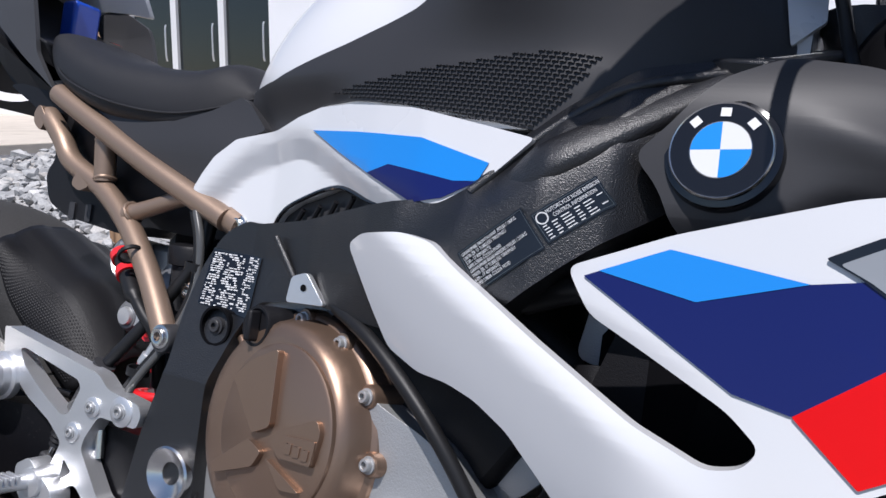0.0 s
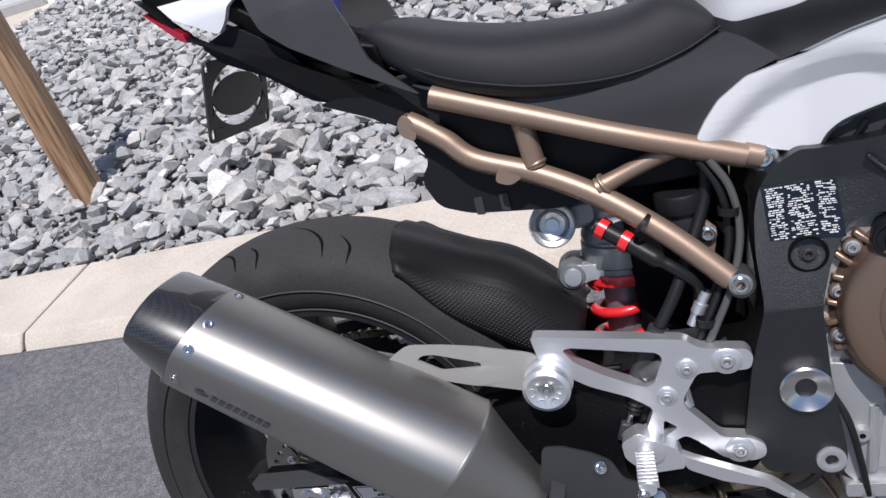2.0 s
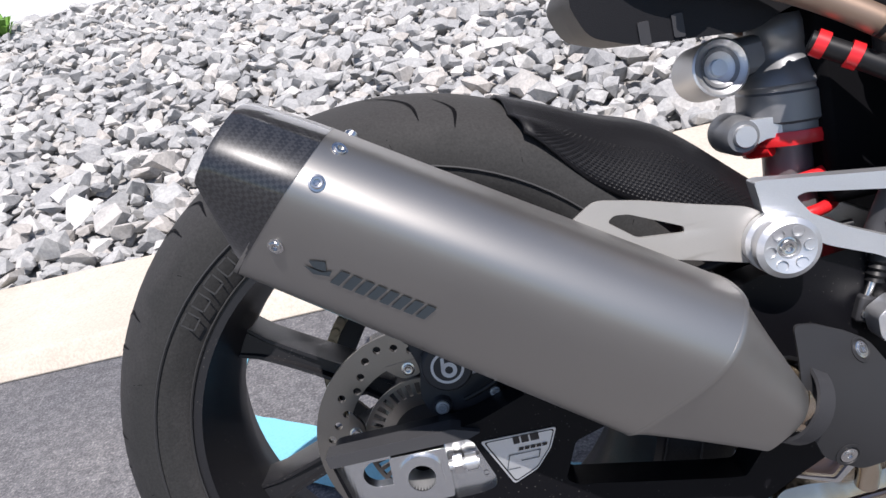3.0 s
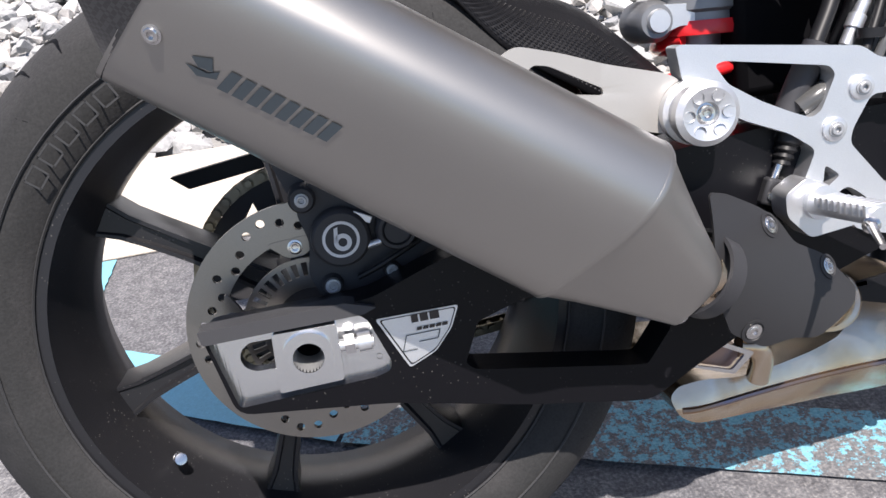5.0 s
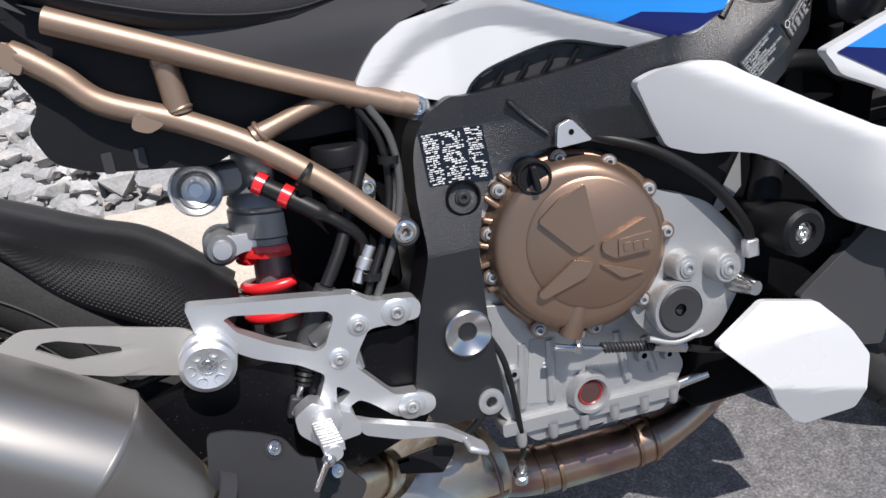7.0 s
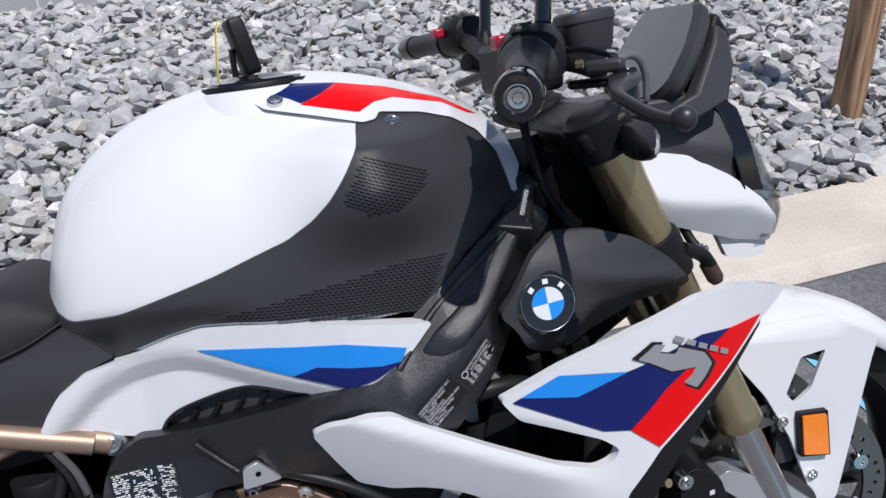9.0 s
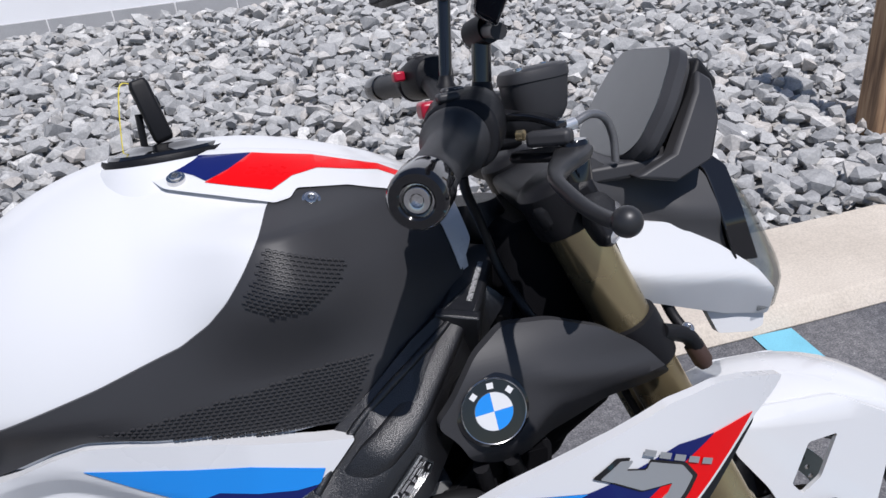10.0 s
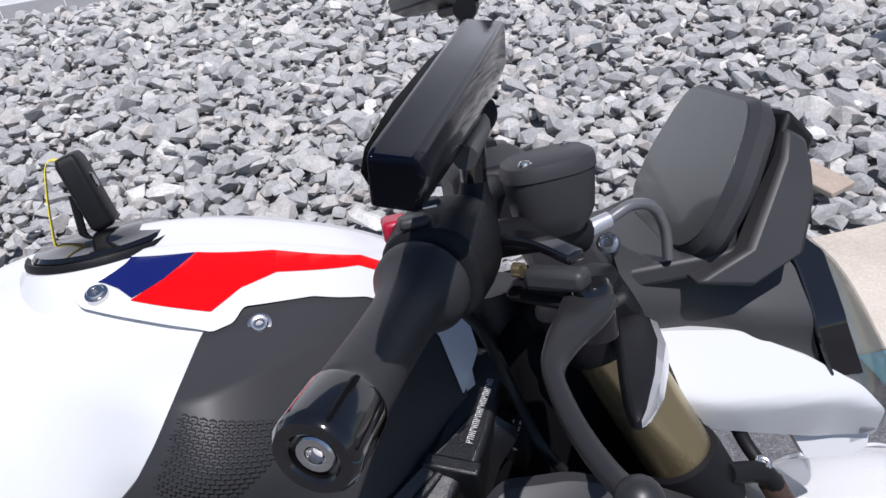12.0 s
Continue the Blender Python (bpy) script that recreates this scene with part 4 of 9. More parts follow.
panel("axle_nut", [(NUT.x + u, NUT.z + v) for u, v in flats], SWY - 0.010, 0.008, MILLED, swingarm, "bored axle nut with two flats", r=0.0005, bevel=0.0012, holes=[ring_at(0.0122, 28)], hr=0)
lathe("axle_bore", [(0.0122, 0.009), (0.0118, -0.025)], NUT, (0, -1, 0), CAST, swingarm, seg=28)
lathe("axle_end", [(0.0118, -0.024), (0.009, -0.026), (0.006, -0.035), (0, -0.035)], NUT, (0, -1, 0), DARK, swingarm, seg=24)
tube("adjuster_screw", [(0.014, SWY - 0.001, 0.3205), (0.043, SWY - 0.002, 0.3195)], 0.0048, ALU, swingarm)
lathe("lock_nut", [(0.0045, -0.004), (0.0088, -0.004), (0.0088, 0.004), (0.0045, 0.004)], (0.0245, SWY - 0.001, 0.3205), (1, 0, 0), MILLED, swingarm, seg=6, closed=True)
lathe("lock_nut", [(0.0045, -0.005), (0.0075, -0.005), (0.0075, 0.005), (0.0045, 0.005)], (0.036, SWY - 0.001, 0.3200), (1, 0, 0), ALU, swingarm, seg=18, closed=True)
lathe("pin_hole", [(0.0024, 0.0), (0.0024, -0.004), (0, -0.004)], (0.0455, SWY + 0.0068, 0.3015), (0, -1, 0), DARK, axle_plate, seg=14)
# swingarm sticker
st = panel("sticker", [(0.047, 0.336), (0.114, 0.335), (0.106, 0.317), (0.091, 0.300), (0.068, 0.290)], SWY - 0.0014, 0.001, ALU, swingarm, "silver model sticker with black edge", r=0.003, bevel=0)
SB = lambda u, v: ((u, SWY - 0.0016, v), (0, -1, 0))
text_bars([(0.075, 0.0805, 0.3275, 0.3345), (0.082, 0.0885, 0.3275, 0.3345), (0.090, 0.0975, 0.3275, 0.3345)], SB, BLACK_GLOSS, st, "lettering")
slant = lambda u, v: ((u + 0.35 * (v - 0.31), SWY - 0.0016, v), (0, -1, 0))
text_bars([(0.074 + 0.0052 * k, 0.0783 + 0.0052 * k, 0.3205, 0.3232) for k in range(5)], slant, BLACK_GLOSS, st, "model_lettering")
text_bars([(0.066, 0.094, 0.3175, 0.3182), (0.066, 0.078, 0.3045, 0.3052), (0.066, 0.0668, 0.3045, 0.3175), (0.0932, 0.094, 0.311, 0.3175), (0.078, 0.0935, 0.3105, 0.3112)], slant, GREYINK, st, "model_outline")
rim_pts = [(0.047, 0.336), (0.114, 0.335), (0.106, 0.317), (0.091, 0.300), (0.068, 0.290)]
ctr = Vector((0.085, 0.318))
shr = [tuple(ctr + (Vector(p) - ctr) * 0.93) for p in rim_pts]
shr2 = [tuple(ctr + (Vector(p) - ctr) * 0.89) for p in rim_pts]
part("sticker_edge", sheet(round_poly(shr, 0.003), [round_poly(shr2, 0.003)], lambda u, v: (u, SWY - 0.0018, v), lambda u, v: (0, 0.0003, 0), 0), BLACK_GLOSS, st)

# ---- rear caliper ----
CALY = -0.126
cal = panel("rear_caliper", [(0.007, 0.432), (0.029, 0.441), (0.050, 0.428), (0.068, 0.420), (0.095, 0.395), (0.118, 0.373), (0.100, 0.364), (0.101, 0.352), (0.078, 0.348), (0.037, 0.339), (0.013, 0.341), (0.005, 0.363), (0.011, 0.390), (0.005, 0.413)], CALY + 0.008, 0.055, BLACK_SATIN, bike, "black two-piston rear brake caliper", r=0.007, bevel=0.005)
for x, z, r in ((0.0365, 0.391, 0.0245), (0.082, 0.390, 0.0175)):
    lathe("piston_housing", [(0, 0.006), (r * 0.86, 0.006), (r * 0.95, 0.004), (r, -0.001), (r * 1.02, -0.02)], (x, CALY, z), (0, -1, 0), BLACK_SATIN, cal, seg=36)
lathe("piston_ring", [(0.0105, 0.0062), (0.0115, 0.0072), (0.0125, 0.0062)], (0.082, CALY, 0.390), (0, -1, 0), BLACK, cal, seg=30)
MARK = lambda u, v: (0.0365 + u, CALY - 0.0066, 0.391 + v)
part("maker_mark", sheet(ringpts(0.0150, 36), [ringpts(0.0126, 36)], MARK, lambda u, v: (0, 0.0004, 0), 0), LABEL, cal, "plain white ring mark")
part("maker_mark", sheet([p + Vector((0.001, -0.0025, 0)) for p in ringpts(0.0072, 28)], [[p + Vector((0.001, -0.0025, 0)) for p in ringpts(0.0036, 24)]], MARK, lambda u, v: (0, 0.0004, 0), 0), LABEL, cal)
part("maker_mark", sheet([Vector((u, v, 0)) for u, v in ((-0.0060, -0.002), (-0.0028, -0.002), (-0.0012, 0.0105), (-0.0044, 0.0095))], [], MARK, lambda u, v: (0, 0.0004, 0), 0), LABEL, cal)
lathe("caliper_ear", [(0, 0.004), (0.009, 0.004), (0.011, 0.001), (0.011, -0.03)], (0.0115, CALY + 0.004, 0.4265), (0, -1, 0), BLACK_SATIN, cal, seg=28)
for x, z, r in ((0.0115, 0.4265, 0.0042), (0.023, 0.352, 0.0046), (0.073, 0.356, 0.0036)):
    lathe("bolt_boss", [(0, 0.002), (r * 1.6, 0.002), (r * 2, -0.004), (r * 2, -0.02)], (x, CALY + 0.003, z), (0, -1, 0), BLACK_SATIN, cal, seg=24)
    bolt((x, CALY - 0.001, z), r, cal, material=CAST)
tube("pad_pin", [(0.052, CALY - 0.001, 0.380), (0.068, CALY - 0.003, 0.383)], 0.0028, ALU, cal, seg=10)
tube("bleed_hose", [(0.045, CALY - 0.002, 0.356), (0.062, CALY - 0.006, 0.363), (0.076, CALY - 0.006, 0.369), (0.10, CALY, 0.378)], 0.0024, HOSE, cal, seg=10)
part("pad_spring", box_bm((-0.008, -0.001, -0.003), (0.008, 0.001, 0.003), None, Matrix.Translation((0.056, CALY - 0.001, 0.405)) @ Matrix.Rotation(0.5, 4, 'Y')), ALU, cal, bevel=0.0006)
panel("caliper_stay", [(-0.020, 0.492), (-0.002, 0.492), (0.017, 0.432), (0.001, 0.425)], -0.100, 0.012, GREYPL, cal, "grey caliper stay", r=0.003, bevel=0.002)
tube("brake_hose", [(0.105, CALY, 0.385), (0.135, -0.125, 0.398), (0.20, -0.13, 0.412), (0.30, -0.13, 0.432), (0.40, -0.135, 0.44)], 0.0042, HOSE, cal, seg=10)
cal.matrix_local = Matrix.Translation((-0.004, 0, 0.006))

# ---- muffler ----
MA, MB = Vector((-0.085, -0.236, 0.617)), Vector((0.212, -0.226, 0.400))
MD = (MB - MA).normalized()
MU = (Vector((0, 0, 1)) - MD * MD.z).normalized()
MY = MD.cross(MU)
if MY.y > 0:
    MY = -MY
MPROF = [(-1.0, 0.25), (-0.90, 0.68), (-0.52, 1.0), (0.28, 1.04), (0.70, 0.86), (0.95, 0.5), (0.92, 0.12), (0.66, -0.42), (0.32, -0.92), (-0.02, -1.0), (-0.55, -0.78), (-0.92, -0.15)]


def muf_ring(s, hw, hh, shift=(0, 0), slant=0.0, n=6):
    """A rounded six-sided section at s metres along the silencer; slant leans it with height."""
    pr = [Vector((a, c, 0)) for a, c in MPROF]
    q = path_points(pr + [pr[0]], n)[:-1]
    return [MA + MD * (s + slant * p.y) + MY * (p.x * hw + shift[0]) + MU * (p.y * hh + shift[1]) for p in q]


muffler = new("silencer")
muffler.parent = bike
tagged(muffler, "brushed titanium silencer with carbon end cap")
HH, HW = interp([(0, 0.056), (0.37, 0.066)]), interp([(0, 0.066), (0.37, 0.070)])
part("sleeve", loft_bm([muf_ring(s, HW(s), HH(s), slant=0.012) for s in np.linspace(0.050, 0.362, 16)]), TITAN, muffler, "brushed titanium sleeve")
LEN = 0.362
cone = [muf_ring(LEN, 0.0695, 0.0655, slant=0.012), muf_ring(LEN + 0.003, 0.0685, 0.0645, slant=0.012)]
for s in np.linspace(0.1, 1, 7):
    e = s ** 0.9
    cone.append(muf_ring(LEN + 0.003 + 0.105 * s, 0.0685 + (0.030 - 0.0685) * e, 0.0645 + (0.030 - 0.0645) * e, (-0.012 * s, -0.014 * s), slant=0.012 * (1 - s)))
part("cone", loft_bm(cone), TITAN, muffler, "welded titanium cone")
part("weld_seam", loft_bm([muf_ring(LEN - 0.001, 0.0700, 0.0660, slant=0.012), muf_ring(LEN + 0.0015, 0.0703, 0.0663, slant=0.012), muf_ring(LEN + 0.004, 0.0690, 0.0650, slant=0.012)]), TITAN, muffler)
CARBON = bpy.data.materials.new("carbon_fibre")
CARBON.use_nodes = True
nt, b, tc = surface_nodes(CARBON)
mp = nt.nodes.new("ShaderNodeMapping")
mp.inputs["Rotation"].default_value = (0, radians(36), 0)
nt.links.new(tc.outputs["Object"], mp.inputs["Vector"])
ck = nt.nodes.new("ShaderNodeTexChecker")
ck.inputs["Scale"].default_value = 380
ck.inputs["Color1"].default_value, ck.inputs["Color2"].default_value = (0.013, 0.013, 0.014, 1), (0.030, 0.030, 0.032, 1)
nt.links.new(mp.outputs[0], ck.inputs["Vector"])
nt.links.new(ck.outputs["Color"], b.inputs["Base Color"])
b.inputs["Roughness"].default_value, b.inputs["Coat Weight"].default_value, b.inputs["Coat Roughness"].default_value = 0.35, 1.0, 0.05


def cap_ring(shrink, inset):
    """The cap's slanted rear rim: it ends early along the lower flank."""
    pr = path_points([Vector((a, c, 0)) for a, c in MPROF + MPROF[:1]], 6)[:-1]
    out = []
    for p in pr:
        e = 0.002 - 0.008 * max(0.0, p.y) + 0.058 * max(0.0, min(1.0, (0.05 - p.y) / 1.05)) + inset
        out.append(MA + MD * (e + 0.012 * p.y) + MY * (p.x * 0.0650 * shrink) + MU * (p.y * 0.0545 * shrink))
    return out


cap_rings = [muf_ring(0.053, 0.0672, 0.0578, slant=0.012), cap_ring(0.985, 0.004), cap_ring(0.955, -0.001), cap_ring(0.90, -0.002), cap_ring(0.84, 0.006), cap_ring(0.78, 0.03)]
part("end_cap", loft_bm(cap_rings), CARBON, muffler, "glossy carbon fibre end cap")
for a in (0.0, 0.19, 0.31, 0.415, 0.57, 0.80):
    ring = muf_ring(0.066, 0.0672, 0.0577, slant=0.012)
    i = int(a * len(ring))
    c = sum(ring, Vector()) / len(ring)
    bolt(ring[i], 0.0042, muffler, axis=(ring[i] - c), name="screw")
# worn maker lettering on the outer flank
flank_prof = [p for p in path_points([Vector((a, c, 0)) for a, c in MPROF + MPROF[:1]], 12) if p.x > 0.3 and -0.98 < p.y < 0.6]
FLX = interp(sorted((p.y, p.x) for p in flank_prof))


def flank_point(u, w):
    """A point of the outer flank: u metres along, w up from the middle line."""
    v = w / HH(u)
    return MA + MD * (u + 0.012 * v) + MY * (FLX(v) * HW(u) + 0.0010) + MU * w


mk = bmesh.new()
marks = [[(0.080, -0.021), (0.090, -0.017), (0.094, -0.024), (0.086, -0.025)], [(0.079, -0.026), (0.088, -0.030), (0.098, -0.027), (0.097, -0.022), (0.092, -0.026)]]
for k in range(8):
    u = 0.1015 + 0.0088 * k
    marks.append([(u - 0.001, -0.0315), (u + 0.0055, -0.0315), (u + 0.0070, -0.0190), (u + 0.0005, -0.0190)])
for q in marks:
    mk.faces.new([mk.verts.new(flank_point(u + 0.009, w + 0.001)) for u, w in q])
part("lettering", mk, GREYINK, muffler, "worn grey bars of lettering", smooth=False)

# hanger bracket
HANG = interp([(0.15, -0.198), (0.19, -0.184), (0.25, -0.163), (0.32, -0.158)])
panel("silencer_bracket", [(0.152, 0.513), (0.178, 0.526), (0.216, 0.515), (0.254, 0.501), (0.305, 0.486), (0.338, 0.46), (0.325, 0.432), (0.288, 0.443), (0.239, 0.458), (0.20, 0.478)], lambda x, z: HANG(x), 0.004, BRACKET, muffler, "brushed metal hanger bracket", r=0.008, bevel=0.001, cut=0.02,
      holes=[[(0.1854, 0.5064), (0.1913, 0.5103), (0.2034, 0.508), (0.2491, 0.4838), (0.2489, 0.4785), (0.2081, 0.4865)]], hr=0.004)

# heat shield, clamp
SH_Y = lambda x, z: -0.228 + 0.20 * max(0, x - 0.30) + 6.0 * (0.6 * (x - 0.305) + 0.8 * (z - 0.335)) ** 2
shield = panel("heat_shield", [(0.306, 0.400), (0.325, 0.394), (0.353, 0.378), (0.372, 0.364), (0.383, 0.343), (0.414, 0.325), (0.443, 0.290), (0.435, 0.280), (0.391, 0.265), (0.367, 0.271), (0.343, 0.268), (0.313, 0.288), (0.296, 0.332)], SH_Y, 0.003, SHIELD, bike, "matt dark grey exhaust heat shield", r=0.006, bevel=0.001, cut=0.005)
for x, z in ((0.361, 0.362), (0.415, 0.315), (0.332, 0.286)):
    ax = Vector(((SH_Y(x + 0.002, z) - SH_Y(x - 0.002, z)) / 0.004, -1, (SH_Y(x, z + 0.002) - SH_Y(x, z - 0.002)) / 0.004))
    lathe("bolt_recess", [(0.0105, -0.001), (0.0105, 0.0006), (0.0085, 0.0008), (0.0072, -0.001)], (x, SH_Y(x, z), z), ax, SHIELD, shield, seg=24)
    bolt((x, SH_Y(x, z) - 0.0002, z), 0.0050, shield, axis=ax, head=0.35)
tube("link_pipe", [(0.288, -0.208, 0.343), (0.33, -0.182, 0.316), (0.38, -0.158, 0.287), (0.42, -0.138, 0.266), (0.452, -0.120, 0.254), (0.475, -0.100, 0.243)], 0.0265, HEAT, muffler, "heat-tinted link pipe", seg=24)
lathe("pipe_collar", [(0.0255, -0.004), (0.0295, -0.003), (0.0295, 0.003), (0.0255, 0.004)], (0.462, -0.118, 0.252), (0.6, 0.5, -0.3), HEAT, muffler, seg=30, closed=True)
lathe("pipe_clamp", [(0.031, -0.008), (0.034, -0.008), (0.034, 0.008), (0.031, 0.008)], (0.297, -0.209, 0.338), (0.75, 0.28, -0.5), BLACK_SATIN, muffler, seg=32, closed=True)
bolt((0.283, -0.193, 0.302), 0.0062, muffler, axis=(-0.2, -1, 0), head=0.9)
tube("clamp_lug", [(0.276, -0.183, 0.307), (0.298, -0.181, 0.307)], 0.008, STEEL, muffler)

panel("chain_guard", [(-0.132, 0.441), (-0.115, 0.426), (-0.02, 0.437), (0.20, 0.46), (0.20, 0.475), (-0.02, 0.455)], 0.088, 0.012, BLACK, bike, "black blade-like chain guard", r=0.002, bevel=0.002)

# ---- main frame ----
SPAR = interp([(0.45, -0.128), (0.61, -0.130), (0.70, -0.160), (0.77, -0.190), (0.86, -0.219), (0.92, -0.221), (0.96, -0.208), (1.06, -0.11)])


def frame_y(x, z):
    k = max(0.0, min(1.0, (z - 0.50) / 0.12))
    low = -0.158
    y = low * (1 - k) + SPAR(x) * k
    w = max(0.0, min(1.0, (x - 0.80) / 0.08))
    n = -0.581 * (x - 0.866) + 0.814 * (z - 0.647)
    return y + w * 0.85 * soft(n - 0.014, 0.005)


main_frame = panel("main_frame", [(0.600, 0.652), (0.612, 0.650), (0.679, 0.657), (0.779, 0.676), (0.82, 0.682), (0.856, 0.700), (0.891, 0.738), (0.963, 0.788), (1.054, 0.816), (1.082, 0.79), (1.03, 0.730), (0.993, 0.691), (0.942, 0.650), (0.903, 0.614), (0.86, 0.585), (0.788, 0.583), (0.709, 0.590), (0.675, 0.586), (0.635, 0.58), (0.615, 0.545), (0.600, 0.50), (0.601, 0.42),
                   (0.609, 0.33), (0.603, 0.306), (0.528, 0.315), (0.512, 0.36), (0.528, 0.44), (0.548, 0.505), (0.547, 0.56), (0.552, 0.60), (0.560, 0.622), (0.575, 0.640)], frame_y, 0.05, FRAME, bike, "black cast aluminium main frame", r=0.012, bevel=0.009, cut=0.0042, seg=3, both=True)
# raised rib and pressed edge along the spar
rib = [(0.652, -0.150, 0.640), (0.668, -0.152, 0.622), (0.688, -0.158, 0.602)]
tube("frame_rib", rib, 0.0028, FRAME, main_frame)
rr = []
for (c, lift, hw) in zip(path_points([(0.882, -0.2085, 0.686), (0.918, -0.2065, 0.711), (0.955, -0.190, 0.735), (1.0135, -0.141, 0.782), (1.03, -0.127, 0.794)], 6), np.interp(np.linspace(0, 4, 25), [0, 0.5, 1, 2, 3, 4], [-0.008, 0.003, 0.010, 0.011, 0.007, 0.004]), np.interp(np.linspace(0, 4, 25), [0, 1, 2, 3, 4], [0.013, 0.0155, 0.0145, 0.0115, 0.011])):
    T, N = Vector((0.66, 0.40, 0.60)).normalized(), Vector((0.02, -0.72, 0.69))
    A = T.cross(N).normalized()
    A = A if A.x > 0 else -A
    rr.append([c + A * hw * u + N * (lift + h) for u, h in ((-1.15, -0.03), (-1.08, -0.006), (-0.95, -0.0012), (-0.75, 0.0008), (-0.3, 0.0022), (0.3, 0.0022), (0.75, 0.0008), (0.95, -0.0015), (1.06, -0.006), (1.1, -0.03))])
part("spar_beam", loft_bm(rr), FRAME, main_frame, "grained black raised beam along the spar")
tube("spar_edge", [(x, frame_y(x, z) + 0.001, z) for x, z in ((0.862, 0.690), (0.90, 0.730), (0.935, 0.757), (0.965, 0.774), (1.03, 0.797))], 0.004, FRAME, main_frame)
lathe("pivot_cap", [(0.0, -0.004), (0.010, -0.004), (0.0105, -0.001), (0.018, 0.002), (0.0235, 0.0055), (0.0255, 0.004), (0.0255, -0.012)], (0.576, -0.161, 0.413), (0, -1, 0), STEEL, main_frame, "polished swingarm pivot cap", seg=48)
lathe("pivot_socket", [(0.0095, 0.0), (0.009, -0.012), (0, -0.012)], (0.576, -0.1585, 0.413), (0, -1, 0), STEEL, main_frame, seg=6)
lathe("frame_hole", [(0.0175, -0.006), (0.0185, 0.001), (0.016, 0.001), (0.015, -0.014), (0, -0.014)], (0.594, -0.149, 0.552), (0, -1, 0), DARK, main_frame, seg=28)
bolt((0.594, -0.148, 0.552), 0.006, main_frame, material=BLACK_SATIN)
bolt((0.529, -0.151, 0.531), 0.0085, main_frame)
lathe("lower_mount", [(0.0, -0.006), (0.006, -0.006), (0.0065, 0.001), (0.010, 0.002), (0.0145, 0.001), (0.0155, -0.006)], (0.592, -0.160, 0.326), (0, -1, 0), CAST, main_frame, seg=30)
tab = panel("mounting_tab", [(0.690, 0.588), (0.693, 0.610), (0.708, 0.615), (0.730, 0.590)], -0.173, 0.006, ALU, main_frame, "bare aluminium mounting tab", r=0.004, bevel=0.001)
# Flat near-black disc: the shade in the tab's hole as colour.
lathe("tab_hole", [(0.003, 0.0004), (0, 0.0004)], (0.707, -0.1732, 0.602), (0, -1, 0), DARK, tab, seg=12)
# rating plate with bars of small print
plate = panel("rating_label", [(0.561, 0.622), (0.627, 0.619), (0.629, 0.564), (0.562, 0.569)], lambda x, z: frame_y(x, z) - 0.0012, 0.0008, BLACK_GLOSS, main_frame, "black rating label filled with small white print", r=0.001, bevel=0, cut=0.01)
rows = []
rl = random.Random(3)
for k in range(24):
    z = 0.6185 - 0.0021 * k
    for c0, c1 in ((0.564, 0.580), (0.582, 0.606), (0.609, 0.6255)):
        u = c0 + (rl.uniform(0, 0.002) if k % 3 else 0)
        while u < c1 - 0.002:
            w = rl.uniform(0.0012, 0.006)
            if rl.random() < 0.72:
                rows.append((u, min(u + w, c1), z - rl.choice((0.0008, 0.0011, 0.0014)), z))
            u += w + rl.uniform(0.0005, 0.0016)
text_bars(rows, lambda u, v: ((u, frame_y(u, v) - 0.0014, v), (0, -1, 0)), SMALLINK, plate, "small_print", out=0.0003)
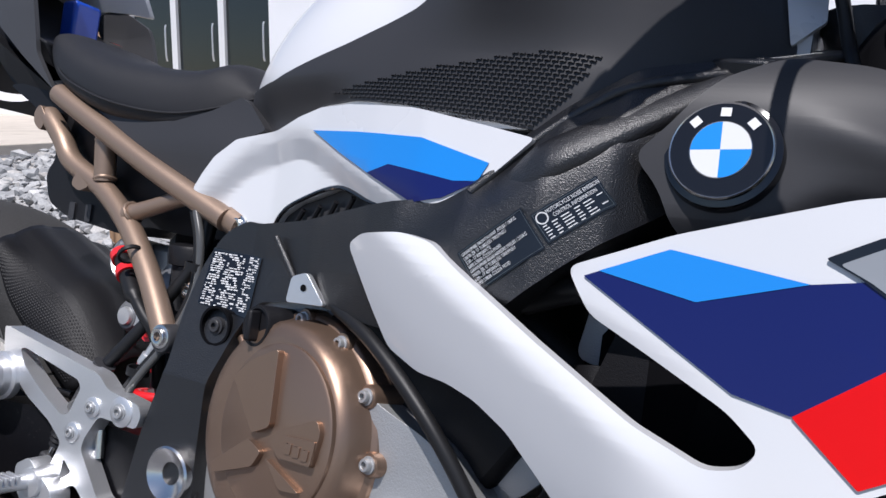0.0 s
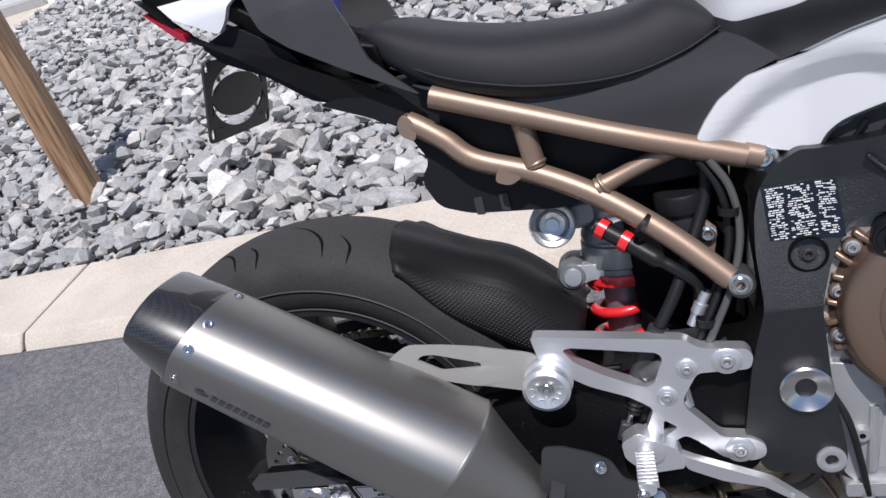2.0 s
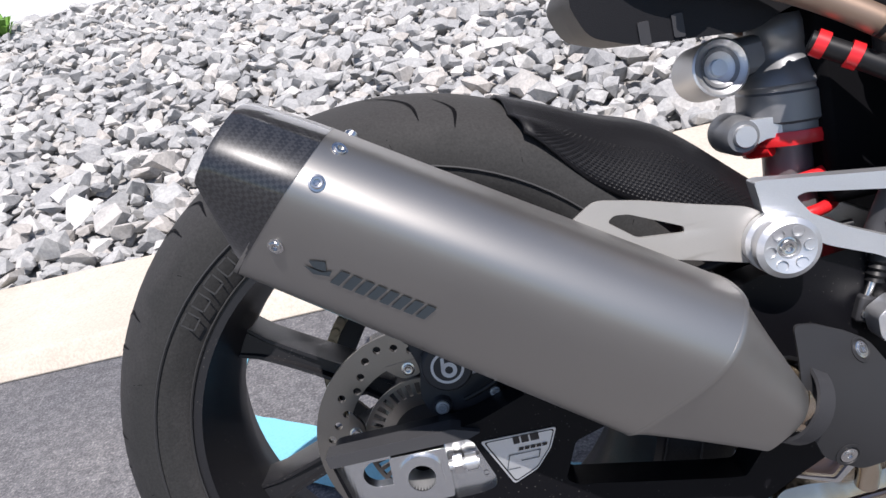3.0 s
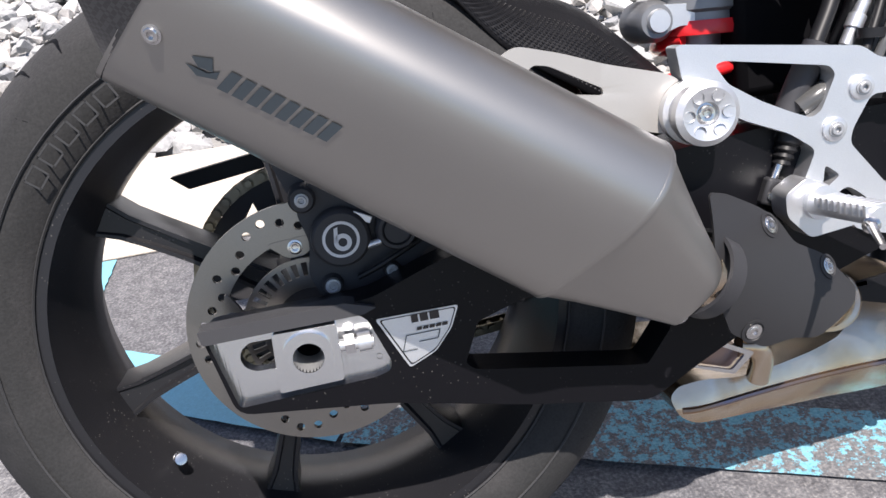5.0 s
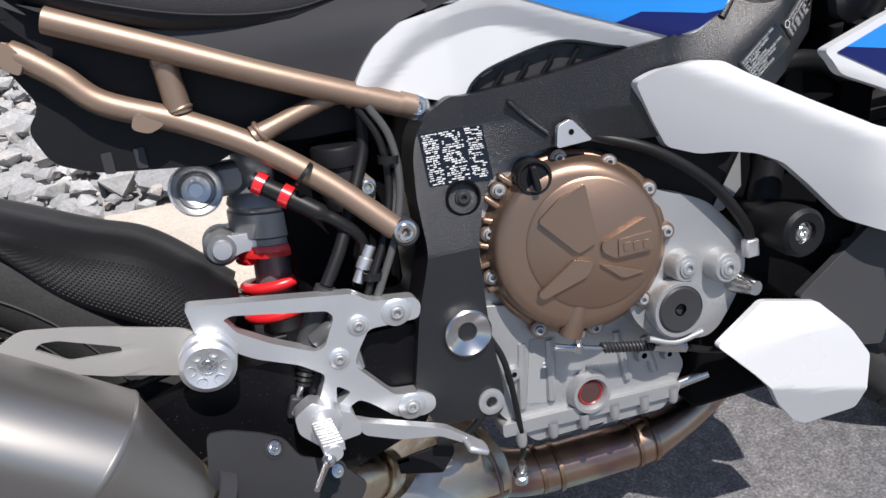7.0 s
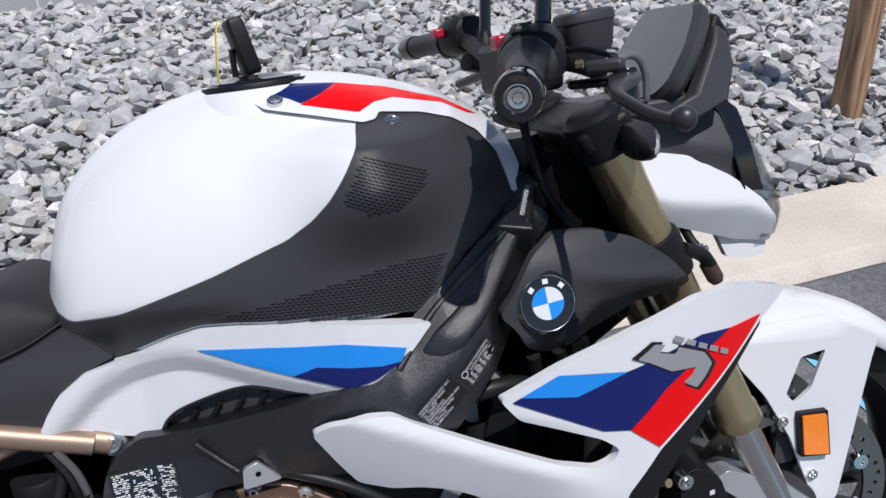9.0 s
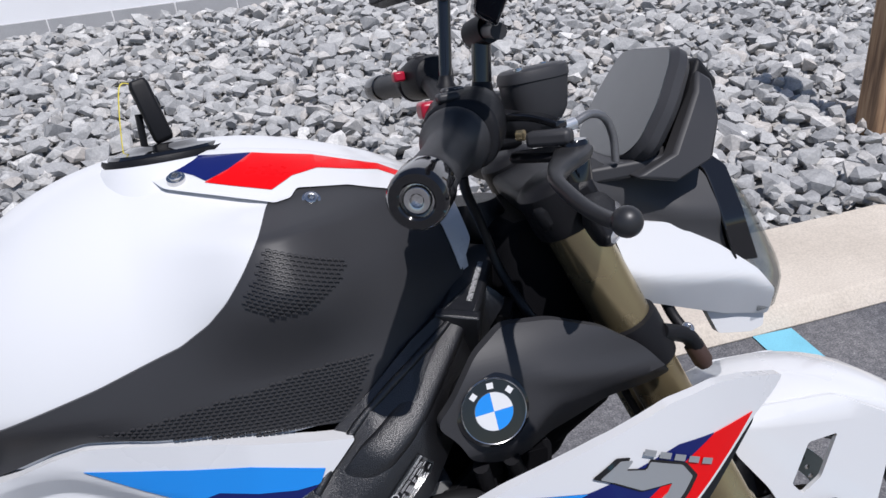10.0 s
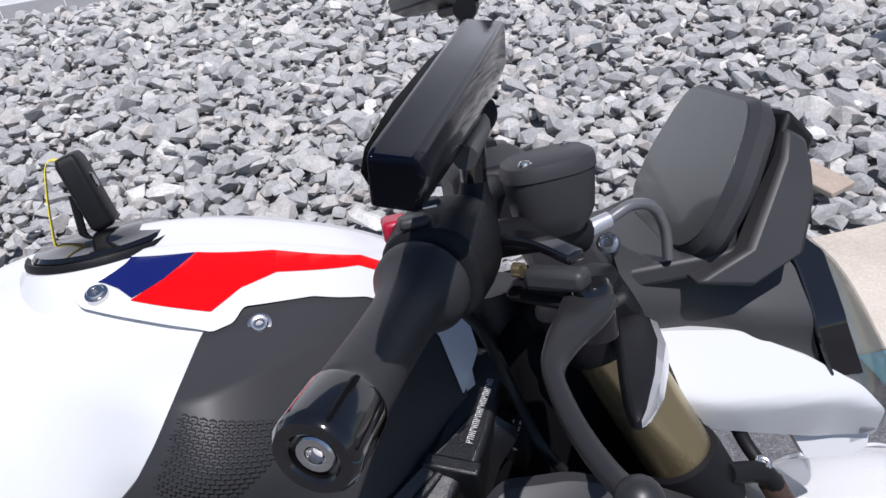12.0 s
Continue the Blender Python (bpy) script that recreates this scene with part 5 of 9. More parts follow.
# tyre-pressure and emissions labels on the spar
LD = Vector((0.769, 0.639)).normalized()
LN = Vector((-LD.y, LD.x))
for (o, L, H, nrow, first) in (((0.867, 0.6465), 0.054, 0.031, 6, 0), ((0.916, 0.6765), 0.047, 0.0215, 8, 1)):
    o = Vector(o)
    q = [o, o + LD * L, o + LD * L - LN * H, o - LN * H]
    lb = panel("frame_label", [tuple(p) for p in q], lambda x, z: frame_y(x, z) - 0.0012, 0.0008, BLACK_GLOSS, main_frame, "small black information label with white print", r=0.001, bevel=0, cut=0.012)
    def on_label(u, v, o=o):
        p = o + LD * u - LN * v
        return (p.x, frame_y(p.x, p.y) - 0.0014, p.y), (0, -1, 0)
    up = lambda u, v, f=on_label, h=H: f(u, h - v)
    if first:
        text_bars([(u, u + w, H - 0.0114 - 0.0021 * i, H - 0.0107 - 0.0021 * i) for i in range(5) for u, w in [(0.003 + 0.0052 * k + 0.0011 * ((i * 3 + k) % 3), 0.0028 + 0.0006 * ((i + 2 * k) % 3)) for k in range(8 - (i % 3))]], up, SMALLINK, lb, "small_print", out=0.0003)
        lettering([("MOTORCYCLE NOISE EMISSION", 0.0095, H - 0.0050, 0.037, 0.0026), ("CONTROL INFORMATION", 0.0125, H - 0.0090, 0.030, 0.0026)], up, SMALLINK, lb, "heading", out=0.0003)
        part("round_mark", sheet(ringpts(0.0040, 24), [ringpts(0.0032, 24)], lambda u, v, f=up, h=H: f(u + 0.0055, v + h - 0.0058)[0], lambda u, v: (0, 0.0002, 0), 0), SMALLINK, lb)
    else:
        text = (("GAWR/PNBE FRONT/AVANT 397LBS / 180KG", 0.92), ("120/70 ZR 17 TUBELESS TIRE/PNEU", 0.72), ("3.50 - 17 RIM/JANTE", 0.42), ("36PSI 2.5BAR COLD/A FROID", 0.56), ("GAWR/PNBE REAR/ARRIERE 595LBS / 270KG", 0.95), ("190/55 ZR 17 TUBELESS TIRE/PNEU", 0.72), ("6.00 - 17 RIM/JANTE", 0.42), ("42PSI 2.9BAR COLD/A FROID", 0.56))
        lettering([(t, 0.0025, H - 0.0048 - i * (H - 0.005) / 8, (L - 0.005) * w, 0.0024) for i, (t, w) in enumerate(text)], up, SMALLINK, lb, "small_print", out=0.0003)
    part("label_edge", sheet([Vector((*(o + LD * u - LN * v), 0)) for u, v in ((0.001, 0.001), (L - 0.001, 0.001), (L - 0.001, H - 0.001), (0.001, H - 0.001))], [[Vector((*(o + LD * u - LN * v), 0)) for u, v in ((0.0013, 0.0013), (L - 0.0013, 0.0013), (L - 0.0013, H - 0.0013), (0.0013, H - 0.0013))]],
         lambda x, z: (x, frame_y(x, z) - 0.0017, z), lambda x, z: (0, 0.0002, 0), 0.012), GREYINK, lb)

# ---- subframe ----
sub = new("subframe")
sub.parent = bike
tagged(sub, "bronze powder-coated tubular subframe")
for s in (1, -1):
    tube("upper_tube", [(0.246, -0.1085 * s, 0.7735), (0.337, -0.116 * s, 0.736), (0.435, -0.121 * s, 0.695), (0.550, -0.121 * s, 0.650)], 0.0122, BRONZE, sub, seg=20)
    tube("lower_tube", [(0.209, -0.093 * s, 0.750), (0.222, -0.095 * s, 0.742), (0.247, -0.097 * s, 0.722), (0.275, -0.099 * s, 0.695), (0.338, -0.102 * s, 0.668), (0.401, -0.115 * s, 0.634), (0.463, -0.132 * s, 0.587), (0.519, -0.150 * s, 0.533)], 0.0122, BRONZE, sub, seg=20)
    tube("strut", [(0.336, -0.106 * s, 0.728), (0.340, -0.103 * s, 0.676)], lambda u: 0.0080 + 0.004 * abs(2 * u - 1) ** 4, BRONZE, sub, seg=16, n=1)
    tube("brace", [(0.402, -0.115 * s, 0.642), (0.44, -0.113 * s, 0.655), (0.484, -0.114 * s, 0.668), (0.505, -0.114 * s, 0.667)], lambda u: 0.0088 + 0.003 * abs(2 * u - 1) ** 4, BRONZE, sub, seg=16)
# rippled weld beads round the tube joints
for c, ax, r in (((0.340, -0.103, 0.680), (0.08, 0.05, -1), 0.0105), ((0.3365, -0.1055, 0.7235), (0.08, 0.05, -1), 0.0100), ((0.409, -0.1148, 0.6445), (0.92, 0.05, 0.38), 0.0108), ((0.500, -0.114, 0.6672), (0.98, 0.0, -0.1), 0.0104)):
    o = frame_of(Vector(ax).normalized())
    loop = [Vector(c) + o @ Vector(((r + 0.0006 * (k % 2)) * math.cos(2 * math.pi * k / 28), (r + 0.0006 * (k % 2)) * math.sin(2 * math.pi * k / 28), 0.0012 * math.cos(4 * math.pi * k / 28))) for k in range(29)]
    part("weld", tube_bm(loop, 0.0024, 8, 1), BRONZE, sub)
panel("tube_lug", [(0.294, 0.668), (0.300, 0.682), (0.318, 0.680), (0.326, 0.668), (0.310, 0.661)], -0.112, 0.02, BRONZE, sub, r=0.006, bevel=0.003)
panel("tube_lug", [(0.198, 0.752), (0.208, 0.762), (0.222, 0.745), (0.215, 0.728), (0.200, 0.738)], -0.106, 0.02, BRONZE, sub, r=0.006, bevel=0.003)
lathe("end_boss", [(0, 0.012), (0.013, 0.012), (0.0145, 0.010), (0.0145, -0.02), (0, -0.02)], (0.5665, -0.109, 0.645), (0, -1, 0), ALU, sub, "bare aluminium end boss", seg=32)
tube("end_sleeve", [(0.548, -0.1145, 0.652), (0.566, -0.115, 0.645)], 0.0138, BRONZE, sub, seg=20)
bolt((0.5665, -0.122, 0.645), 0.0085, sub)
tube("end_sleeve", [(0.512, -0.148, 0.540), (0.527, -0.152, 0.527)], 0.0115, BRONZE, sub, seg=18)
lathe("end_boss", [(0, 0.010), (0.0125, 0.010), (0.014, 0.008), (0.014, -0.02)], (0.527, -0.152, 0.529), (0, -1, 0), BLACK_SATIN, sub, seg=28)
sub.matrix_local = Matrix.Translation((0.003, 0.010, 0.0))

# ---- black side tray under the seat ----
panel("undertray", [(0.105, 0.79), (0.16, 0.765), (0.199, 0.744), (0.222, 0.70), (0.205, 0.680), (0.219, 0.645), (0.256, 0.630), (0.363, 0.618), (0.395, 0.632), (0.46, 0.628), (0.54, 0.63), (0.56, 0.67), (0.50, 0.71), (0.26, 0.80)], -0.072, 0.144, BLACK, bike, "matt black plastic undertray", r=0.012, bevel=0.006)
for z in (0.0, 0.03):
    panel("tray_clip", [(0.262 + z, 0.628), (0.262 + z, 0.648), (0.272 + z, 0.648), (0.272 + z, 0.627)], -0.0745, 0.004, BLACK_SATIN, bike, r=0.002, bevel=0.001)

# ---- seat ----
s_top = smooth_fn([(0.160, 0.856), (0.20, 0.863), (0.26, 0.843), (0.33, 0.825), (0.40, 0.816), (0.44, 0.8135), (0.47, 0.816), (0.500, 0.8235), (0.520, 0.815), (0.552, 0.783)])
s_bot = smooth_fn([(0.160, 0.846), (0.20, 0.818), (0.241, 0.789), (0.325, 0.757), (0.40, 0.743), (0.46, 0.739), (0.51, 0.747), (0.552, 0.763)])
s_w = smooth_fn([(0.160, 0.040), (0.19, 0.078), (0.25, 0.104), (0.33, 0.118), (0.42, 0.116), (0.50, 0.106), (0.552, 0.088)])
rings = []
for x in np.linspace(0.160, 0.552, 30):
    t, bo, w = s_top(x), s_bot(x), s_w(x)
    ring = []
    for k in range(28):
        a = 2 * math.pi * k / 28
        c, s = math.cos(a), math.sin(a)
        y = w * (abs(c) ** 0.5) * (1 if c >= 0 else -1)
        if s >= 0:
            z = bo + 0.018 + (t - bo - 0.018) * (abs(s) ** 0.72)
        else:
            z = bo + 0.018 - 0.026 * (abs(s) ** 0.7)
        ring.append((x, y, z))
    rings.append(ring)
seat = part("rider_seat", loft_bm(rings), SEAT, bike, "black grained vinyl rider seat")
sm = seat.modifiers.new("smooth", 'SUBSURF')
sm.levels = sm.render_levels = 1
tube("seat_piping", [(0.175, -0.060, 0.850), (0.25, -0.104, 0.800), (0.33, -0.1185, 0.771), (0.40, -0.1185, 0.757), (0.46, -0.1125, 0.754), (0.51, -0.1035, 0.763), (0.548, -0.089, 0.777)], 0.0013, SEAT, seat, seg=8)
text_bars([(0.20, 0.206, -0.008, 0.008), (0.208, 0.216, -0.008, 0.004)], lambda u, v: ((u, v, s_top(u) + 0.001), (0, 0, 1)), REDPL, seat, "seat_tag", "small red and white seat tag", out=0.002)

# ---- seat side cover ----
SC = smooth_fn([(0.23, -0.094), (0.40, -0.106), (0.50, -0.109), (0.56, -0.111), (0.60, -0.117)])
panel("side_cover", [(0.228, 0.790), (0.285, 0.772), (0.33, 0.758), (0.40, 0.745), (0.46, 0.746), (0.51, 0.758), (0.550, 0.773), (0.566, 0.764), (0.594, 0.740), (0.562, 0.729), (0.532, 0.710), (0.509, 0.674), (0.482, 0.685), (0.40, 0.716), (0.30, 0.757), (0.245, 0.781)], lambda x, z: SC(x) - 0.005 * math.exp(-((z - 0.72) / 0.03) ** 2), 0.03, BLACK_SATIN, bike, "dark grey plastic cover under the seat", r=0.004, bevel=0.002, cut=0.010, both=True)

# ---- tail ----
tail = new("tail_unit")
tail.parent = bike
tagged(tail, "white and black tail unit without pillion pad")
TY = interp([(-0.11, -0.055), (0.0, -0.075), (0.10, -0.092), (0.24, -0.100)])
for s in (1, -1):
    yy = (lambda s: lambda x, z: s * (TY(x) + 0.25 * max(0, z - 0.90)))(s)
    yb = (lambda s: lambda x, z: s * (TY(x) + 0.35 * max(0, 0.86 - z) - 0.002))(s)
    panel("tail_side", [(0.054, 0.927), (0.070, 0.885), (0.10, 0.860), (0.16, 0.822), (0.238, 0.778), (0.215, 0.80), (0.190, 0.826), (0.180, 0.856), (0.158, 0.915), (0.120, 0.935), (0.080, 0.938)], yy, s * 0.006, GREYPL, tail, "grey plastic tail side panel", r=0.005, bevel=0.0015, cut=0.02)
    panel("tail_lower", [(-0.094, 0.958), (-0.03, 0.894), (0.035, 0.872), (0.10, 0.838), (0.20, 0.783), (0.24, 0.772), (0.225, 0.752), (0.175, 0.752), (0.109, 0.800), (0.03, 0.862), (-0.03, 0.898)], yb, s * 0.02, BLACK, tail, "black lower tail", r=0.004, bevel=0.002, cut=0.02)
    panel("tail_fairing", [(-0.094, 0.962), (-0.048, 0.926), (0.017, 0.893), (0.030, 0.905), (0.040, 0.922), (0.075, 0.938), (0.12, 0.936), (0.162, 0.93), (0.165, 0.958), (0.10, 0.985), (0.0, 0.995), (-0.09, 0.975)], (lambda s: lambda x, z: s * (TY(x) - 0.004 + 0.75 * max(0, z - 0.92)))(s), s * 0.008, WHITE, tail, "glossy white tail fairing", r=0.006, bevel=0.002, cut=0.015)
    panel("rear_light", [(-0.087, 0.941), (-0.034, 0.905), (-0.031, 0.893), (-0.042, 0.899)], (lambda s: lambda x, z: s * (TY(x) - 0.004))(s), s * 0.02, mat("dark_red_lens", (0.34, 0.008, 0.02), 0.15, coat=0.4), tail, "red rear light lens", r=0.003, bevel=0.002)
panel("tail_inner", [(-0.02, 0.885), (0.028, 0.900), (0.088, 0.856), (0.110, 0.820), (0.136, 0.784), (0.10, 0.795), (0.05, 0.835), (0.0, 0.862)], -0.066, 0.132, BLACK, tail, "black inner tail panel", r=0.006, bevel=0.002)
part("tail_deck", loft_bm([[(x, y, z + 0.0) for y, z in ((-w, h), (w, h), (w * 0.8, h - 0.03), (-w * 0.8, h - 0.03))] for x, w, h in ((-0.09, 0.05, 0.962), (0.0, 0.066, 0.95), (0.06, 0.08, 0.905), (0.12, 0.088, 0.865), (0.20, 0.095, 0.84))]), BLACK, tail, bevel=0.004)
part("blue_pad", box_bm((0.098, -0.012, 0.868), (0.128, 0.03, 0.925)), mat("blue_plastic", (0.01, 0.06, 0.42), 0.3, coat=0.3, vary=0.1), tail, "small blue plastic block in the tail recess", bevel=0.005)
part("tail_cowl", loft_bm([[(x, w * c, h + k * sn) for c, sn in ((-1, 0), (-0.6, 0.8), (0, 1), (0.6, 0.8), (1, 0), (0.6, -0.3), (-0.6, -0.3))] for x, w, h, k in ((-0.098, 0.02, 0.962, 0.008), (-0.04, 0.05, 0.968, 0.028), (0.03, 0.062, 0.962, 0.036), (0.075, 0.060, 0.958, 0.034))]), WHITE, tail, "white tail cowl")
# licence bracket
PB = lambda u, v: (-0.030 + 0.23 * v, u * 1.1, 0.823 + v * 0.95)
lb = part("licence_bracket", sheet(round_poly([(-0.074, -0.052), (0.074, -0.052), (0.074, 0.048), (-0.074, 0.048)], 0.01), [[Vector((0.062 * math.cos(a), 0.040 * math.sin(a) * s + 0.0, 0)) for a in np.linspace(0.18, math.pi - 0.18, 14)] + [Vector((0.058 * math.cos(a), s * (0.027 * math.sin(a)), 0)) for a in np.linspace(math.pi - 0.2, 0.2, 14)] for s in (1, -1)] + [round_poly([(sx * 0.066 - 0.004, sz * 0.041 - 0.006), (sx * 0.066 + 0.004, sz * 0.041 - 0.006), (sx * 0.066 + 0.004, sz * 0.041 + 0.006), (sx * 0.066 - 0.004, sz * 0.041 + 0.006)], 0.003) for sx in (1, -1) for sz in (1, -1)],
    PB, lambda u, v: (0.003, 0, 0), 0), BLACK_SATIN, tail, "black licence plate bracket with no plate", bevel=0.0008)
tube("bracket_arm", [(-0.02, 0, 0.868), (0.0, 0, 0.885), (0.05, 0, 0.875)], 0.012, BLACK, tail)

# ---- white side panel with decals ----
WP = interp([(0.50, -0.116), (0.61, -0.124), (0.65, -0.138), (0.676, -0.146), (0.72, -0.164), (0.762, -0.180), (0.815, -0.196), (0.87, -0.200), (0.91, -0.198)])
RIDGE = smooth_fn([(0.50, 0.650), (0.541, 0.688), (0.58, 0.717), (0.64, 0.733), (0.667, 0.730), (0.727, 0.706), (0.809, 0.677), (0.9, 0.66)])


def white_y(x, z):
    d = RIDGE(x) - z
    return WP(x) + (0.010 * min(1, d / 0.02) if d > 0 else -0.002 * min(1, -d / 0.01))


panel("side_panel", [(0.509, 0.677), (0.520, 0.694), (0.534, 0.711), (0.562, 0.729), (0.618, 0.739), (0.650, 0.750), (0.680, 0.757), (0.721, 0.757), (0.80, 0.750), (0.903, 0.730), (0.885, 0.712), (0.866, 0.694), (0.838, 0.680), (0.812, 0.674), (0.772, 0.675), (0.711, 0.689), (0.655, 0.674), (0.630, 0.661), (0.616, 0.641), (0.56, 0.658)], white_y, 0.02, WHITE, bike, "glossy white side panel", r=0.004, bevel=0.003, cut=0.006, both=True, seg=3)
DEC = lambda x, z: white_y(x, z) - 0.0011
panel("decal", [(0.674, 0.737), (0.74, 0.733), (0.814, 0.727), (0.873, 0.711), (0.866, 0.698), (0.846, 0.697), (0.783, 0.707), (0.759, 0.700), (0.72, 0.716)], DEC, 0.0008, BLUE, bike, "bright blue decal", r=0.001, bevel=0, cut=0.009)
panel("decal", [(0.759, 0.700), (0.783, 0.707), (0.846, 0.697), (0.866, 0.6975), (0.838, 0.684), (0.812, 0.679)], lambda x, z: white_y(x, z) - 0.0014, 0.0008, NAVY, bike, "navy blue decal", r=0.001, bevel=0, cut=0.009)
vent = panel("side_vent", [(0.617, 0.642), (0.630, 0.661), (0.654, 0.673), (0.711, 0.688), (0.760, 0.678), (0.785, 0.672), (0.70, 0.655)], lambda x, z: WP(x) + 0.018, 0.01, BLACK_SATIN, bike, "black louvred side vent", r=0.003, bevel=0.001, cut=0.02)
for k in range(4):
    x = 0.648 + 0.024 * k
    tube("louvre", [(x, WP(x) + 0.014, 0.652 + 0.004 * k), (x + 0.012, WP(x + 0.012) + 0.013, 0.668 + 0.0045 * k)], 0.0025, BLACK, vent, seg=8)
tube("vent_lip", [(0.617, WP(0.617) + 0.0085, 0.642), (0.630, WP(0.63) + 0.0085, 0.662), (0.654, WP(0.654) + 0.0085, 0.675), (0.711, WP(0.711) + 0.0085, 0.689), (0.76, WP(0.76) + 0.0085, 0.678), (0.80, WP(0.80) + 0.0085, 0.675)], 0.002, BLACK_GLOSS, vent, seg=8)

# ---- rearset ----
RSY = -0.172
rearset = panel("footrest_hanger", [(0.310, 0.504), (0.315, 0.505), (0.383, 0.494), (0.458, 0.482), (0.473, 0.470), (0.515, 0.464), (0.520, 0.455), (0.516, 0.441), (0.503, 0.441), (0.466, 0.442), (0.450, 0.416), (0.448, 0.405), (0.480, 0.364), (0.508, 0.360), (0.520, 0.351), (0.519, 0.337), (0.506, 0.332), (0.479, 0.339), (0.457, 0.361), (0.445, 0.370), (0.431, 0.361), (0.418, 0.365), (0.407, 0.377), (0.419, 0.405), (0.397, 0.422), (0.360, 0.439), (0.343, 0.451), (0.339, 0.466), (0.314, 0.476)],
                RSY, 0.018, ALU, bike, "cast aluminium footrest hanger", r=0.006, bevel=0.0068, seg=4,
                holes=[[(0.3393, 0.4856), (0.3476, 0.4875), (0.4311, 0.4706), (0.4363, 0.4633), (0.424, 0.4357), (0.4158, 0.4313), (0.399, 0.439), (0.3758, 0.4513), (0.3495, 0.4692)], [(0.4265, 0.3907), (0.4395, 0.380), (0.4235, 0.3685)]], hr=0.004)
for x, z in ((0.495, 0.453), (0.495, 0.347)):
    lathe("boss", [(0.0145, -0.01), (0.0145, 0.001), (0.012, 0.0025), (0, 0.0025)], (x, RSY, z), (0, -1, 0), ALU, rearset, seg=28)
    bolt((x, RSY - 0.0025, z), 0.0060, rearset, material=CAST)
for x, z in ((0.457, 0.449), (0.434, 0.419)):
    lathe("boss", [(0.010, -0.01), (0.010, 0.002), (0.008, 0.003), (0, 0.003)], (x, RSY, z), (0, -1, 0), ALU, rearset, seg=24)
    bolt((x, RSY - 0.0035, z), 0.0046, rearset, material=CAST)
lathe("bobbin", [(0, 0.004), (0.008, 0.004), (0.009, 0.010), (0.020, 0.013), (0.0245, 0.010), (0.025, 0.003), (0.022, -0.001), (0.022, -0.008), (0.0255, -0.010), (0.0255, -0.018)], (0.320, RSY - 0.015, 0.453), (0, -1, 0), ALU, rearset, "scalloped aluminium bobbin", seg=48)
for k in range(6):
    a = 2 * math.pi * k / 6
    lathe("bobbin_pocket", [(0.0045, 0.0002), (0.0045, -0.004), (0, -0.004)], (0.320 + 0.0148 * math.cos(a), RSY - 0.0275, 0.453 + 0.0148 * math.sin(a)), (0, -1, 0), CAST, rearset, seg=14)
bolt((0.320, RSY - 0.021, 0.453), 0.0065, rearset)
# footpeg
peg = tube("footpeg", [(0.404, -0.180, 0.364), (0.4045, -0.205, 0.366), (0.408, -0.262, 0.369)], lambda u: 0.0085 - 0.0015 * u, ALU, rearset, "toothed aluminium footpeg", seg=14, n=3)
for k in range(9):
    c = Vector((0.4045, -0.207, 0.3665)).lerp(Vector((0.408, -0.258, 0.369)), k / 8)
    part("peg_tooth", box_bm((-0.0095, -0.0018, 0.0), (0.0095, 0.0018, 0.0095), None, Matrix.Translation(c)), ALU, peg, bevel=0.0008)
tube("peg_feeler", [(0.405, -0.256, 0.364), (0.398, -0.268, 0.364), (0.386, -0.295, 0.3595)], lambda u: 0.0062 if u < 0.35 else 0.0046 - 0.0022 * u, STEEL, peg, "steel feeler stud", seg=12)
lathe("peg_clevis", [(0, -0.02), (0.014, -0.02), (0.016, 0), (0.014, 0.016), (0, 0.018)], (0.410, -0.178, 0.366), (0, -1, 0), ALU, rearset, seg=24)
# brake pedal
panel("brake_pedal", [(0.433, 0.356), (0.451, 0.349), (0.520, 0.331), (0.556, 0.303), (0.539, 0.309), (0.512, 0.324), (0.475, 0.326), (0.443, 0.336)], lambda x, z: -0.182 - 0.30 * max(0, x - 0.43), 0.012, ALU, rearset, "aluminium brake pedal", r=0.004, bevel=0.003, cut=0.02)
panel("peg_block", [(0.382, 0.377), (0.400, 0.388), (0.437, 0.364), (0.441, 0.341), (0.402, 0.337), (0.383, 0.358)], -0.190, 0.022, ALU, rearset, "aluminium footpeg mount", r=0.005, bevel=0.004)
part("toe_pad", box_bm((-0.011, -0.013, -0.003), (0.011, 0.013, 0.004), None, Matrix.Translation((0.541, -0.222, 0.311)) @ Matrix.Rotation(0.5, 4, 'Y')), ALU, rearset, bevel=0.003)
tube("pushrod", [(0.3863, -0.159, 0.3755), (0.4053, -0.159, 0.4185)], 0.0036, STEEL, rearset, seg=10)
part("pushrod_boot", lathe_bm([(0.004, 0.0), (0.0075, 0.001), (0.0062, 0.004), (0.0085, 0.007), (0.0068, 0.010), (0.0095, 0.013), (0.0078, 0.016), (0.0105, 0.019), (0.0105, 0.030), (0.0, 0.030)], (0.3968, -0.159, 0.3945), (0.33, 0, 0.94), 20), HOSE, rearset, "black ribbed rubber boot")
part("clevis", box_bm((-0.0065, -0.007, -0.012), (0.0065, 0.007, 0.011), None, Matrix.Translation((0.3855, -0.159, 0.3745)) @ Matrix.Rotation(0.36, 4, 'Y')), BLACK_SATIN, rearset, "dark clevis", bevel=0.0025)
lathe("clevis_pin", [(0, 0.0088), (0.0035, 0.0085), (0.004, -0.0088), (0, -0.009)], (0.3838, -0.159, 0.371), (0, -1, 0), STEEL, rearset, seg=12)
tube("hose_elbow", [(0.415, -0.157, 0.438), (0.428, -0.160, 0.446), (0.440, -0.157, 0.452)], 0.0085, CLEAR_HOSE, rearset, "cloudy plastic hose elbow", seg=12)
tube("return_spring", [(0.452, -0.155, 0.424), (0.455, -0.155, 0.396)], 0.005, STEEL, rearset, seg=10)
